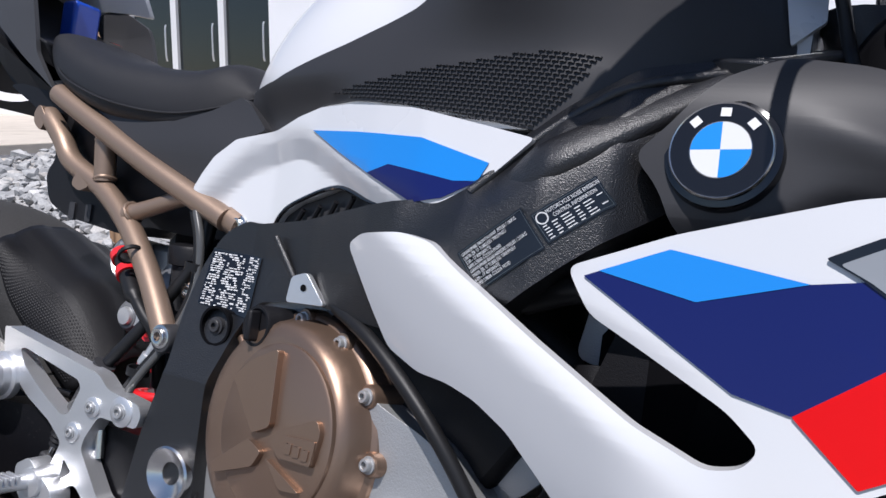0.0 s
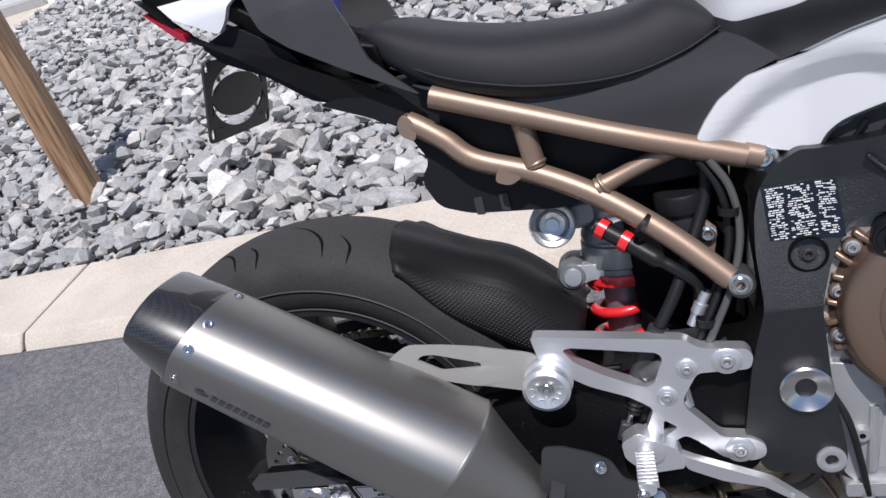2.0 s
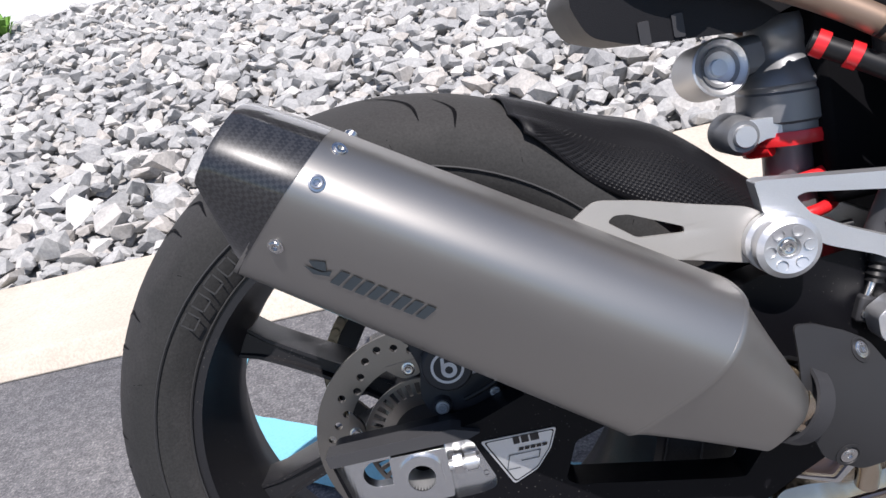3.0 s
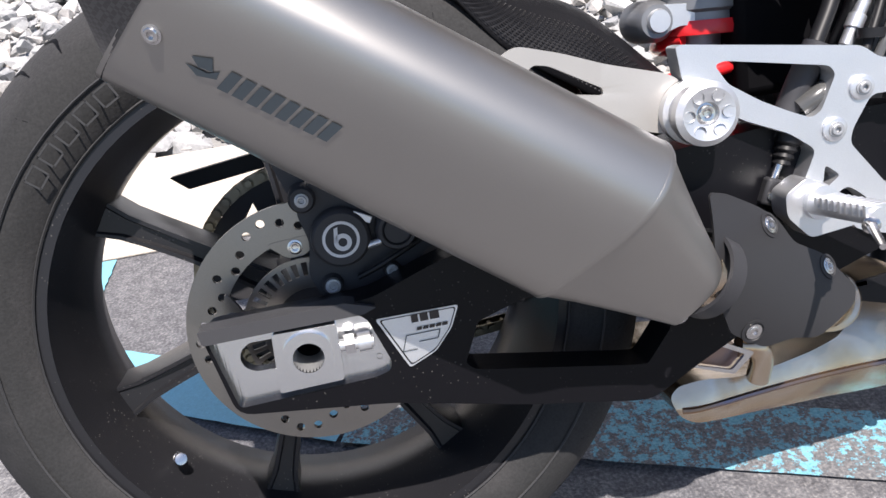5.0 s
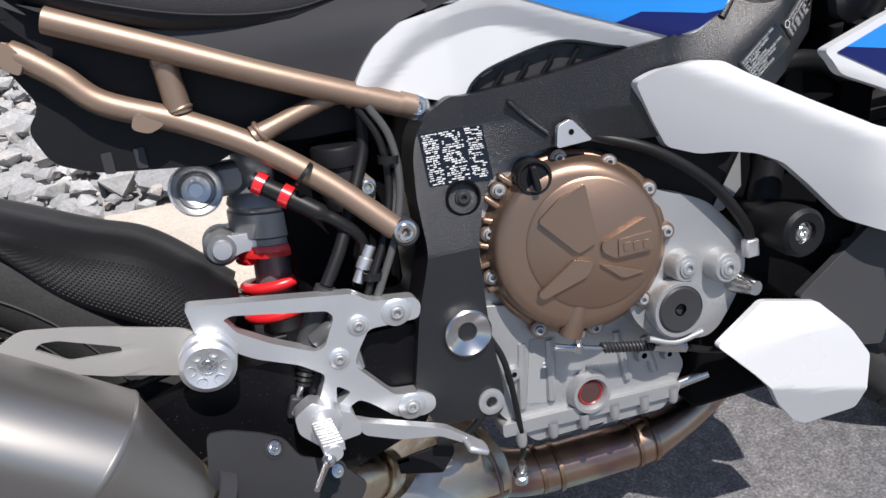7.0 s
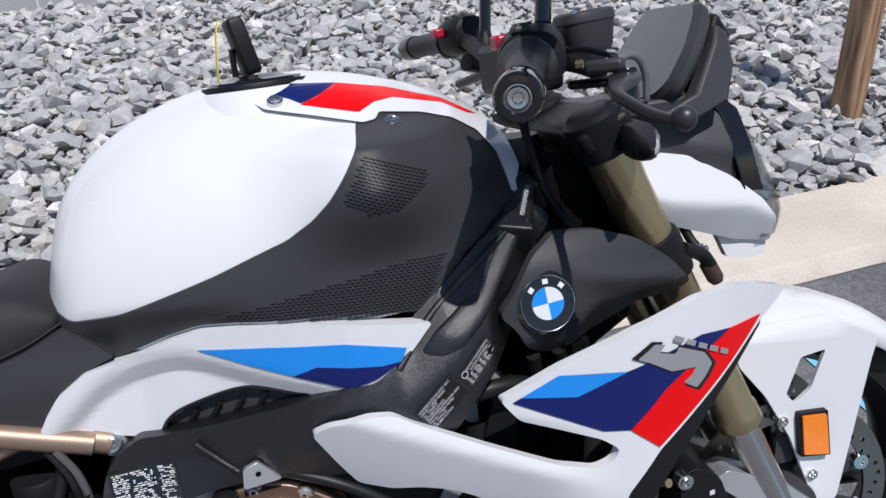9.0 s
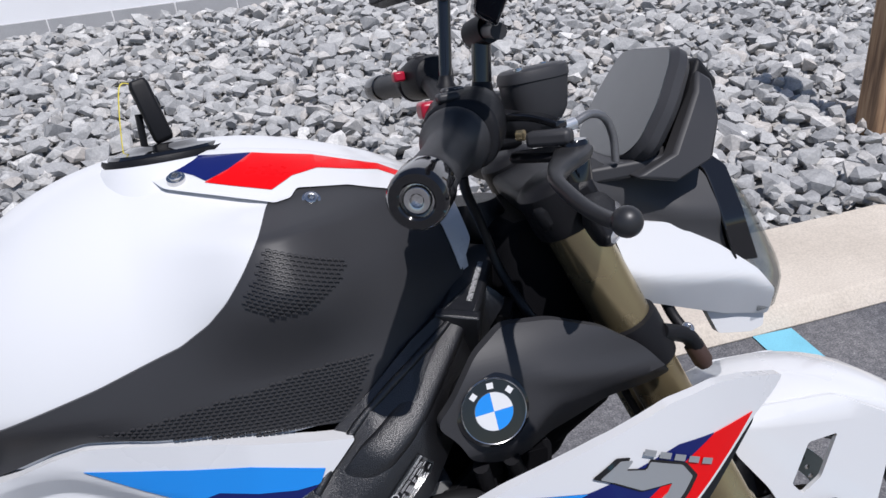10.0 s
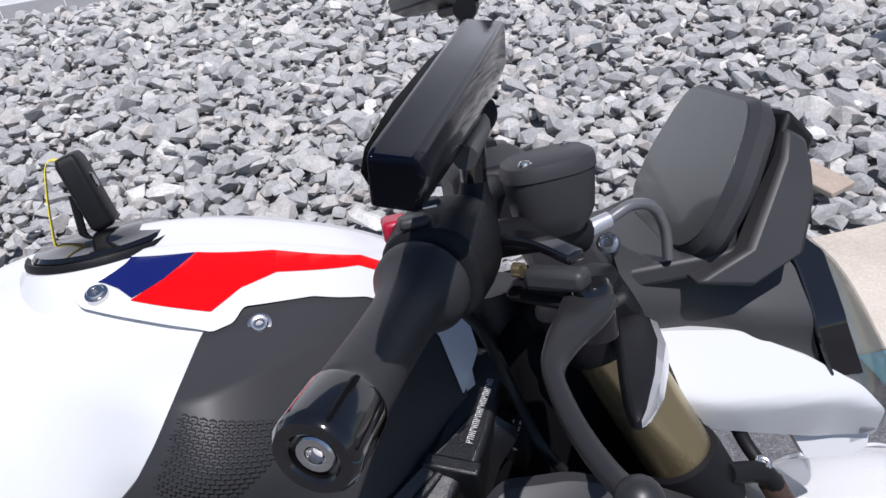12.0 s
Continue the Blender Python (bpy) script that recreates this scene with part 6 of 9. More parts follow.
tube("master_cylinder", [(0.40, -0.148, 0.415), (0.42, -0.148, 0.455), (0.437, -0.148, 0.487)], 0.011, BLACK_SATIN, rearset, "black rear brake master cylinder", seg=18)
tube("brake_hose", [(0.437, -0.145, 0.487), (0.458, -0.135, 0.52), (0.478, -0.120, 0.560), (0.500, -0.105, 0.610), (0.505, -0.10, 0.655)], 0.0065, HOSE, rearset, seg=12)
lathe("hose_ferrule", [(0.0055, -0.020), (0.0055, -0.006), (0.0072, -0.005), (0.0072, 0.006), (0.0055, 0.007), (0.0055, 0.020)], (0.478, -0.135, 0.498), (0.45, 0.05, 0.85), ALU, rearset, seg=14)
rearset.matrix_local = Matrix.Translation((-0.0176, 0.009, 0.0015)) @ Matrix.Diagonal((1.055, 1, 1, 1))

# ---- shock absorber and linkage ----
shock = new("shock_absorber")
shock.parent = bike
tagged(shock, "grey shock absorber with red spring")
SA, SBt = Vector((0.412, -0.03, 0.625)), Vector((0.398, -0.03, 0.40))
SD = (SBt - SA).normalized()
SHG = mat("grey_anodised", (0.21, 0.215, 0.225), 0.42, 0.55, 0.05, 1200, 0.06, 20)
at_s = lambda d: SA + SD * d
part("damper_body", lathe_bm([(0, 0.0), (0.028, 0.0), (0.033, 0.008), (0.033, 0.026), (0.0315, 0.028), (0.0315, 0.040), (0.036, 0.046), (0.043, 0.058), (0.0445, 0.064), (0.043, 0.066), (0.043, 0.070), (0.0455, 0.072), (0.0455, 0.098), (0.041, 0.101), (0.041, 0.108), (0.025, 0.109), (0.025, 0.23), (0, 0.23)], SA, SD, 36), SHG, shock, "grey damper body")
coil = []
for k in range(0, 3 * 20 + 1):
    a = 2 * math.pi * k / 20
    o = frame_of(SD)
    coil.append(at_s(0.124 + 0.105 * k / 60) + o @ Vector((0.038 * math.cos(a), 0.038 * math.sin(a), 0)))
part("spring", tube_bm(coil, 0.0065, 10, 1), REDPL, shock, "red coil spring")
lathe("spring_collar", [(0.027, 0.108), (0.044, 0.108), (0.0455, 0.114), (0.0445, 0.121), (0.027, 0.121)], SA, SD, REDPL, shock, seg=36, closed=True)
lathe("reservoir", [(0, -0.05), (0.024, -0.05), (0.027, -0.045), (0.027, 0.004), (0.0275, 0.006), (0.0275, 0.009), (0.0255, 0.010), (0.021, 0.006), (0.008, 0.003), (0.0075, 0.006), (0, 0.006)], (0.337, -0.058, 0.590), (0.1, -1, 0.12), ALU, shock, "silver shock reservoir cap", seg=40)
lathe("reservoir_groove", [(0.0150, 0.0062), (0.0185, 0.0080)], (0.337, -0.058, 0.590), (0.1, -1, 0.12), SHG, shock, seg=36)
part("reservoir_bridge", box_bm((0.345, -0.05, 0.575), (0.40, -0.02, 0.612)), SHG, shock, bevel=0.008)
panel("damping_lever", [(0.336, 0.531), (0.345, 0.538), (0.405, 0.532), (0.41, 0.520), (0.39, 0.514), (0.372, 0.516), (0.352, 0.510), (0.338, 0.516)], -0.066, 0.012, ALU, shock, "aluminium lever on the shock", r=0.004, bevel=0.002)
lathe("lever_knob", [(0, 0.006), (0.010, 0.006), (0.011, 0.003), (0.011, -0.02)], (0.350, -0.066, 0.523), (0, -1, 0), ALU, shock, seg=24)
lathe("piggyback", [(0, 0.012), (0.015, 0.012), (0.019, 0.007), (0.020, -0.03)], (0.349, -0.055, 0.523), (0, -1, 0), SHG, shock, seg=30)
part("piggyback_bridge", box_bm((0.350, -0.05, 0.508), (0.40, -0.01, 0.540)), SHG, shock, bevel=0.008)
shock.matrix_local = Matrix.Translation((0.001, 0.024, 0.0))
# preload hose with red rings
preload = new("preload_adjuster")
preload.parent = bike
tube("preload_hose", [(0.395, -0.100, 0.600), (0.425, -0.112, 0.580), (0.450, -0.122, 0.562), (0.472, -0.126, 0.545), (0.490, -0.120, 0.520), (0.480, -0.10, 0.47)], lambda u: 0.0095 if u < 0.45 else 0.0065, HOSE, preload, "black hose with red rings", seg=16)
for c in ((0.402, -0.103, 0.596), (0.424, -0.112, 0.581)):
    lathe("red_ring", [(0.0095, -0.005), (0.0118, -0.005), (0.0118, 0.005), (0.0095, 0.005)], c, (0.78, -0.3, -0.55), REDPL, preload, seg=24, closed=True)
lathe("cable_tie", [(0.0105, -0.002), (0.013, -0.002), (0.013, 0.002), (0.0105, 0.002)], (0.444, -0.128, 0.602), (0.62, -0.18, -0.6), HOSE, preload, seg=20, closed=True)

# brake fluid reservoir and hoses by the frame
resv = new("fluid_reservoir")
resv.parent = bike
lathe("reservoir_cap", [(0, 0.020), (0.026, 0.020), (0.028, 0.017), (0.028, 0.0), (0.024, -0.002)], (0.486, -0.078, 0.600), (0, -0.1, 1), BLACK, resv, "black screw cap", seg=36)
lathe("reservoir_body", [(0.024, 0.0), (0.024, -0.03), (0.018, -0.05), (0, -0.052)], (0.486, -0.078, 0.600), (0, -0.1, 1), BLACK_SATIN, resv, seg=32)
bolt((0.507, -0.103, 0.572), 0.007, resv)
panel("reservoir_bracket", [(0.495, 0.582), (0.505, 0.59), (0.518, 0.575), (0.51, 0.545), (0.50, 0.55)], -0.100, 0.004, BRONZE, resv, r=0.004, bevel=0.001)
for k, (dx, dy) in enumerate(((0, 0), (0.010, -0.006))):
    tube("clear_hose", [(0.508 + dx, -0.112 + dy, 0.655), (0.524 + dx, -0.116 + dy, 0.622), (0.527 + dx, -0.118 + dy, 0.575), (0.512 + dx, -0.128 + dy, 0.525), (0.488 + dx, -0.140 + dy, 0.482), (0.470 + dx, -0.145, 0.450)], 0.0042, CLEAR_HOSE if k else HOSE, resv, seg=10)
for c in ((0.530, -0.120, 0.600), (0.492, -0.139, 0.49)):
    lathe("hose_clip", [(0.010, -0.004), (0.0112, -0.004), (0.0112, 0.004), (0.010, 0.004)], c, (0.1, 0, 1), HOSE, resv, seg=20, closed=True)

# ---- hugger ----
H_RIDGE = smooth_fn([(0.131, 0.600), (0.165, 0.585), (0.22, 0.558), (0.28, 0.532), (0.355, 0.462)])
H_LOW = smooth_fn([(0.138, 0.586), (0.155, 0.572), (0.195, 0.523), (0.25, 0.483), (0.33, 0.43)])


def hugger_point(s, v):
    """s along the guard from its rear tip; v from the right lower edge (0) over ridge (0.4) and crown (0.5) to the far edge (1)."""
    xr, xl = 0.137 + 0.218 * s, 0.146 + 0.184 * s
    ridge, low = Vector((xr, -0.058, H_RIDGE(xr))), Vector((xl, -0.089 - 0.004 * math.sin(3.1 * s), H_LOW(xl)))
    f = v if v <= 0.5 else 1 - v
    if f <= 0.4:
        u = f / 0.4
        p = low.lerp(ridge, u) + Vector((0.004, -0.006, 0.003)) * math.sin(math.pi * u)
    else:
        u = (f - 0.4) / 0.1
        p = ridge.lerp(Vector((xr - 0.010 * (1 - s), 0.0, ridge.z + 0.014)), u) + Vector((0.003, 0, 0.007)) * math.sin(math.pi * u)
    return p if v <= 0.5 else Vector((p.x, -p.y, p.z))


bm = bmesh.new()
vs = [0, 0.08, 0.16, 0.24, 0.32, 0.38, 0.4, 0.42, 0.44, 0.47, 0.5]
vs = vs + [1 - v for v in reversed(vs[:-1])]
grid = [[bm.verts.new(hugger_point(i / 24, v)) for v in vs] for i in range(25)]
for r0, r1 in zip(grid, grid[1:]):
    for k in range(len(r0) - 1):
        bm.faces.new([r0[k], r0[k + 1], r1[k + 1], r1[k]])
hugger = part("hugger", bm, BLACK, bike, "matt black rear hugger with textured side")
so = hugger.modifiers.new("thick", 'SOLIDIFY')
so.thickness = 0.003
so.offset = -1
bm = bmesh.new()
for i in range(46):
    for j in range(17):
        s, v = 0.05 + 0.90 * (i + (0.5 if j % 2 else 0)) / 46, 0.03 + 0.31 * j / 17
        quad = []
        for ds, dv, k in ((0.009, 0.0, 0), (0, 0.011, 0), (-0.009, 0.0, 0), (0, -0.011, 0)):
            p = hugger_point(s + ds * 0.9, v + dv * 0.8)
            quad.append(bm.verts.new(p + Vector((0.0, -0.0004, 0))))
        tip = bm.verts.new(hugger_point(s, v) + Vector((-0.0002, -0.0010, 0.0)))
        for k in range(4):
            bm.faces.new([quad[k], quad[(k + 1) % 4], tip])
tagged(part("texture_pad", bm, BLACK, hugger, "moulded diamond texture", smooth=False), kind="stuff")

# ---- engine ----
engine = new("engine")
engine.parent = bike
tagged(engine, "cast aluminium engine with bronze clutch cover")
panel("crankcase", [(0.55, 0.42), (0.57, 0.54), (0.62, 0.585), (0.74, 0.60), (0.80, 0.565), (0.90, 0.47), (0.88, 0.36), (0.80, 0.30), (0.60, 0.30)], -0.135, 0.27, CAST, engine, r=0.01, bevel=0.008)
part("cylinder_block", loft_bm([[(x, y, z) for y in (1,) for x, y, z in ((0.70, s * -0.15, 0.56), (0.88, s * -0.15, 0.47), (0.95, s * -0.15, 0.58), (0.80, s * -0.15, 0.68))] for s in (1, -1)]), BLACK, engine, bevel=0.01)
CC, CN = Vector((0.707, -0.1515, 0.4815)), Vector((-0.214, -0.974, 0.078)).normalized()
CU = (Vector((0, 0, 1)) - CN * CN.z).normalized()
CV = CU.cross(CN)
if CV.x < 0:
    CV = -CV


def on_cover(x, z, d):
    """A point at side-view x, z, d metres out along the cover's axis."""
    v = Vector((x - CC.x - CN.x * d, 0, z - CC.z - CN.z * d))
    return CC + CV * (v.x / CV.x if abs(CV.x) > 0.1 else v.x) + CU * v.z + CN * d


cover = lathe("clutch_cover", [(0, 0.038), (0.05, 0.038), (0.075, 0.037), (0.082, 0.0355), (0.086, 0.033), (0.0895, 0.027), (0.0925, 0.015), (0.0945, 0.010), (0.0985, 0.008), (0.100, 0.006), (0.100, -0.03), (0, -0.03)], CC, CN, BRONZE_COVER, engine, "bronze clutch cover", seg=72)
lathe("cover_step", [(0, 0.0405), (0.066, 0.0405), (0.0685, 0.039), (0.0695, 0.030), (0, 0.03)], CC + CV * 0.013 + CU * 0.004, CN, BRONZE_COVER, cover, seg=64)
COVER_BOLTS = [(0.697, 0.575), (0.747, 0.563), (0.785, 0.529), (0.800, 0.481), (0.769, 0.411), (0.716, 0.388), (0.657, 0.395), (0.615, 0.461), (0.618, 0.507), (0.633, 0.551)]
for x, z in COVER_BOLTS:
    p = on_cover(x, z, 0.0135) - CN * 0.0135
    lathe("bolt_boss", [(0, 0.013), (0.0088, 0.013), (0.0098, 0.011), (0.0105, -0.02)], p, CN, BRONZE_COVER, cover, seg=20)
    bolt(p + CN * 0.0135, 0.0050, cover, axis=CN, head=1.1, material=CAST)


# notched lugs that frame the rear bolts
for x, z in COVER_BOLTS[-3:]:
    p = on_cover(x, z, 0.004)
    ax = (p - CC - CN * 0.004).normalized()
    m4 = Matrix((ax, CN.cross(ax), CN)).transposed().to_4x4()
    for q in (-0.0135, 0.0135):
        part("cover_lug", box_bm((-0.020, q - 0.0035, -0.02), (0.008, q + 0.0035, 0.012), None, Matrix.Translation(p) @ m4), BRONZE_COVER, cover, bevel=0.0025)


def cover_piece(pts, d0, d1, name, r=0.004, bev=0.002):
    bm = sheet(round_poly(pts, r), [], lambda x, z: on_cover(x, z, d1), lambda x, z: -CN * (d1 - d0), 0)
    return part(name, bm, BRONZE_COVER, cover, bevel=bev)


cover_piece([(0.706, 0.553), (0.713, 0.492), (0.693, 0.482), (0.656, 0.521), (0.678, 0.540)], 0.036, 0.0465, "cover_wedge")
cover_piece([(0.717, 0.489), (0.764, 0.510), (0.770, 0.501), (0.766, 0.474), (0.730, 0.471), (0.717, 0.480)], 0.036, 0.0455, "cover_wedge")
cover_piece([(0.733, 0.491), (0.768, 0.495), (0.767, 0.476), (0.732, 0.473)], 0.045, 0.0475, "name_plate", 0.002, 0.001)
cover_piece([(0.689, 0.477), (0.708, 0.471), (0.700, 0.457), (0.653, 0.439), (0.648, 0.446)], 0.036, 0.0455, "cover_wedge")
cover_piece([(0.713, 0.468), (0.759, 0.453), (0.736, 0.449)], 0.036, 0.0445, "cover_wedge")
for k in range(3):
    x = 0.7375 + 0.0098 * k
    cover_piece([(x, 0.4865), (x + 0.0068, 0.4875), (x + 0.0066, 0.479), (x - 0.0002, 0.478)], 0.047, 0.0485, "name_bar", 0.001, 0.0005)
tube("cover_bulge", [(0.699, -0.172, 0.440), (0.6964, -0.180, 0.4298), (0.689, -0.181, 0.409), (0.6814, -0.180, 0.389)], 0.0125, BRONZE_COVER, cover, seg=18)
lathe("oil_cap", [(0, 0.003), (0.014, 0.003), (0.015, 0.006), (0.0172, 0.006), (0.0185, 0.003), (0.0185, -0.03)], Vector((0.664, -0.168, 0.563)), CN, BLACK, cover, "black oil filler cap", seg=32)
part("oil_cap_grip", box_bm((-0.013, -0.0035, -0.002), (0.013, 0.0035, 0.010), None, Matrix.Translation(Vector((0.664, -0.168, 0.563)) + CN * 0.005) @ frame_of(CN).to_4x4() @ Matrix.Rotation(0.9, 4, 'Z')), BLACK, cover, bevel=0.002)

# front case with plugs
case = panel("side_case", [(0.775, 0.535), (0.809, 0.520), (0.835, 0.512), (0.859, 0.499), (0.888, 0.468), (0.902, 0.453), (0.904, 0.412), (0.888, 0.380), (0.865, 0.352), (0.85, 0.344), (0.79, 0.350), (0.76, 0.385), (0.74, 0.45)], lambda x, z: -0.178 + 0.05 * max(0, x - 0.86), 0.08, CAST, engine, "cast aluminium side case", r=0.012, bevel=0.005, cut=0.03)
lathe("case_ring", [(0.026, -0.01), (0.031, -0.01), (0.033, 0.008), (0.031, 0.012), (0.027, 0.012)], (0.805, -0.186, 0.394), (0, -1, 0), CAST, case, seg=40, closed=True)
lathe("black_plug", [(0, 0.006), (0.006, 0.006), (0.007, 0.010), (0.024, 0.011), (0.0265, 0.009), (0.0265, -0.005)], (0.805, -0.188, 0.394), (0, -1, 0), BLACK_SATIN, case, "black screw plug", seg=40)
lathe("plug_socket", [(0.0065, 0.0105), (0.0065, 0.003), (0, 0.003)], (0.805, -0.1885, 0.394), (0, -1, 0), DARK, case, seg=6)
for x, z, r in ((0.816, 0.439, 0.0125), (0.866, 0.428, 0.0135)):
    lathe("screw_boss", [(0, 0.012), (r * 1.15, 0.012), (r * 1.35, 0.008), (r * 1.45, -0.02)], (x, -0.186, z), (0, -1, 0), CAST, case, seg=30)
    bolt((x, -0.199, z), r * 0.6, case, head=0.35, material=CAST)
lathe("banjo_bolt", [(0, 0.028), (0.008, 0.028), (0.009, 0.024), (0.011, 0.012), (0.013, 0.0), (0.013, -0.02)], (0.888, -0.182, 0.402), (0.15, -1, 0), STEEL, case, seg=24)
tube("case_weld", [(0.77, -0.188, 0.365), (0.80, -0.192, 0.355), (0.835, -0.190, 0.358)], 0.0035, CAST, case)

# sump
sump = panel("sump", [(0.60, 0.43), (0.74, 0.40), (0.80, 0.36), (0.825, 0.335), (0.842, 0.297), (0.812, 0.245), (0.645, 0.250), (0.603, 0.30)], -0.142, 0.27, CAST, engine, "cast aluminium sump", r=0.01, bevel=0.008)
panel("sump_flange", [(0.604, 0.272), (0.825, 0.262), (0.832, 0.278), (0.604, 0.288)], -0.150, 0.03, CAST, sump, r=0.004, bevel=0.003)
for k in range(6):
    x = 0.625 + 0.039 * k
    lathe("sump_boss", [(0, 0.005), (0.0055, 0.005), (0.0065, 0.0), (0.0065, -0.012)], (x, -0.148, 0.262), (0, 0, -1), CAST, sump, seg=14)
    bolt((x, -0.148, 0.256), 0.0038, sump, axis=(0, 0, -1))
for x0, z0, x1, z1 in ((0.640, 0.375, 0.632, 0.30), (0.672, 0.372, 0.668, 0.30), (0.755, 0.36, 0.765, 0.30), (0.79, 0.345, 0.80, 0.30)):
    tube("sump_rib", [(x0, -0.140, z0), (x1, -0.144, z1)], 0.0055, CAST, sump, seg=8)
lathe("sight_glass_ring", [(0.014, 0.003), (0.019, 0.012), (0.023, 0.012), (0.025, 0.006), (0.028, -0.01), (0.014, -0.01)], (0.713, -0.144, 0.298), (0, -1, 0), CAST, sump, seg=36, closed=True)
SG = mat("oil_sight_glass", (0.07, 0.032, 0.03), 0.10, coat=0.8, vary=0.2, vscale=60)
lathe("sight_glass", [(0, 0.005), (0.013, 0.004), (0.015, 0.0)], (0.713, -0.146, 0.298), (0, -1, 0), SG, sump, "dark red oil sight glass", seg=28)
lathe("sight_ring", [(0.0125, 0.0045), (0.0138, 0.0058), (0.015, 0.0045)], (0.713, -0.146, 0.298), (0, -1, 0), mat("red_seal", (0.30, 0.02, 0.02), 0.35), sump, "red seal ring", seg=32)
sk = panel("sump_sticker", [(0.650, 0.378), (0.681, 0.373), (0.673, 0.294), (0.638, 0.302)], -0.1428, 0.001, mat("grey_sticker", (0.34, 0.35, 0.355), 0.32, 0.2, vary=0.06), sump, "pale grey sticker with worn print", r=0.003, bevel=0)
text_bars([(0.662, 0.668, 0.345, 0.3475), (0.662, 0.669, 0.340, 0.3425)], lambda u, v: ((u, -0.1430, v), (0, -1, 0)), LABEL, sk, "small_print")
for x, z, r in ((0.785, 0.325, 0.008), (0.818, 0.318, 0.007), (0.625, 0.345, 0.007), (0.745, 0.39, 0.006)):
    lathe("casting_boss", [(r * 0.45, 0.007), (r, 0.007), (r * 1.3, 0.0), (r * 1.3, -0.02)], (x, -0.143, z), (0, -1, 0), CAST, sump, seg=18)
    lathe("casting_bore", [(r * 0.45, 0.0068), (0, 0.001)], (x, -0.143, z), (0, -1, 0), DARK, sump, seg=12)
# clutch cable
tube("clutch_cable", [(0.664, -0.178, 0.381), (0.690, -0.178, 0.3725), (0.719, -0.178, 0.364)], 0.0026, STEEL, engine, seg=8)
tube("clutch_cable", [(0.815, -0.172, 0.338), (0.869, -0.165, 0.316), (0.92, -0.14, 0.298), (0.95, -0.11, 0.29)], 0.0042, HOSE, engine, seg=8)
coil = []
for k in range(0, 14 * 10 + 1):
    a = 2 * math.pi * k / 10
    c = Vector((0.719, -0.178, 0.364)).lerp(Vector((0.781, -0.175, 0.349)), k / 140)
    coil.append(c + Vector((0.0, 0.0046 * math.cos(a), 0.0046 * math.sin(a))))
part("cable_boot", tube_bm(coil, 0.0019, 6, 1), BLACK_SATIN, engine, "black ribbed cable boot")
tube("cable_adjuster", [(0.781, -0.175, 0.349), (0.800, -0.1735, 0.3425), (0.824, -0.172, 0.335)], 0.0066, STEEL, engine, seg=6)
lathe("clutch_pin", [(0, -0.022), (0.0058, -0.022), (0.0062, -0.014), (0.0045, -0.012), (0.0045, -0.004), (0.0082, -0.003), (0.0082, 0.004)], (0.693, -0.178, 0.389), (0.15, 0.0, 1), STEEL, engine, "bright clutch release pin", seg=20)
part("release_arm", box_bm((-0.018, -0.004, -0.0022), (0.010, 0.004, 0.0022), None, Matrix.Translation((0.680, -0.178, 0.3735)) @ Matrix.Rotation(0.28, 4, 'Y')), STEEL, engine, bevel=0.0012)
# black hoses round the cylinder and the lambda cable
tube("engine_hose", [(0.735, -0.165, 0.592), (0.79, -0.185, 0.570), (0.85, -0.195, 0.525), (0.895, -0.190, 0.468), (0.902, -0.185, 0.44)], 0.006, HOSE, engine, seg=12)
part("hose_clip", box_bm((-0.008, -0.006, -0.01), (0.008, 0.006, 0.01), None, Matrix.Translation((0.900, -0.190, 0.442))), ALU, engine, bevel=0.002)
tube("sensor_cable", [(0.600, -0.150, 0.40), (0.612, -0.158, 0.37), (0.620, -0.155, 0.32), (0.628, -0.142, 0.25), (0.629, -0.124, 0.222)], 0.0036, HOSE, engine, seg=8)
tube("loose_cable", [(0.600, -0.150, 0.345), (0.585, -0.155, 0.315), (0.56, -0.15, 0.29), (0.53, -0.14, 0.285)], 0.0045, HOSE, engine, seg=8)
lathe("lambda_sensor", [(0, 0.024), (0.004, 0.024), (0.0045, 0.012), (0.0075, 0.012), (0.0075, 0.003), (0.010, 0.002), (0.010, -0.01)], (0.632, -0.110, 0.192), (0.0, -0.45, 1), STEEL, engine, "steel lambda sensor", seg=14)
panel("cylinder_head", [(0.80, 0.575), (0.86, 0.60), (0.95, 0.585), (0.97, 0.54), (0.90, 0.47), (0.86, 0.50)], -0.14, 0.28, CAST, engine, r=0.01, bevel=0.006)
# crash bobbin
bob = new("crash_bobbin")
bob.parent = bike
lathe("bobbin_body", [(0.011, 0.026), (0.013, 0.034), (0.022, 0.035), (0.0265, 0.031), (0.028, 0.02), (0.026, -0.02), (0.02, -0.08)], (0.935, -0.200, 0.461), (0.0, -1, 0), BLACK, bob, "black crash bobbin", seg=40)
lathe("bobbin_sleeve", [(0.0, 0.024), (0.010, 0.025), (0.0118, 0.029), (0.0118, 0.02)], (0.935, -0.200, 0.461), (0, -1, 0), STEEL, bob, seg=28)
bolt((0.935, -0.226, 0.461), 0.0075, bob)
tube("bobbin_arm", [(0.935, -0.16, 0.461), (0.955, -0.15, 0.52), (0.95, -0.14, 0.58)], 0.018, BLACK, bob, seg=14)

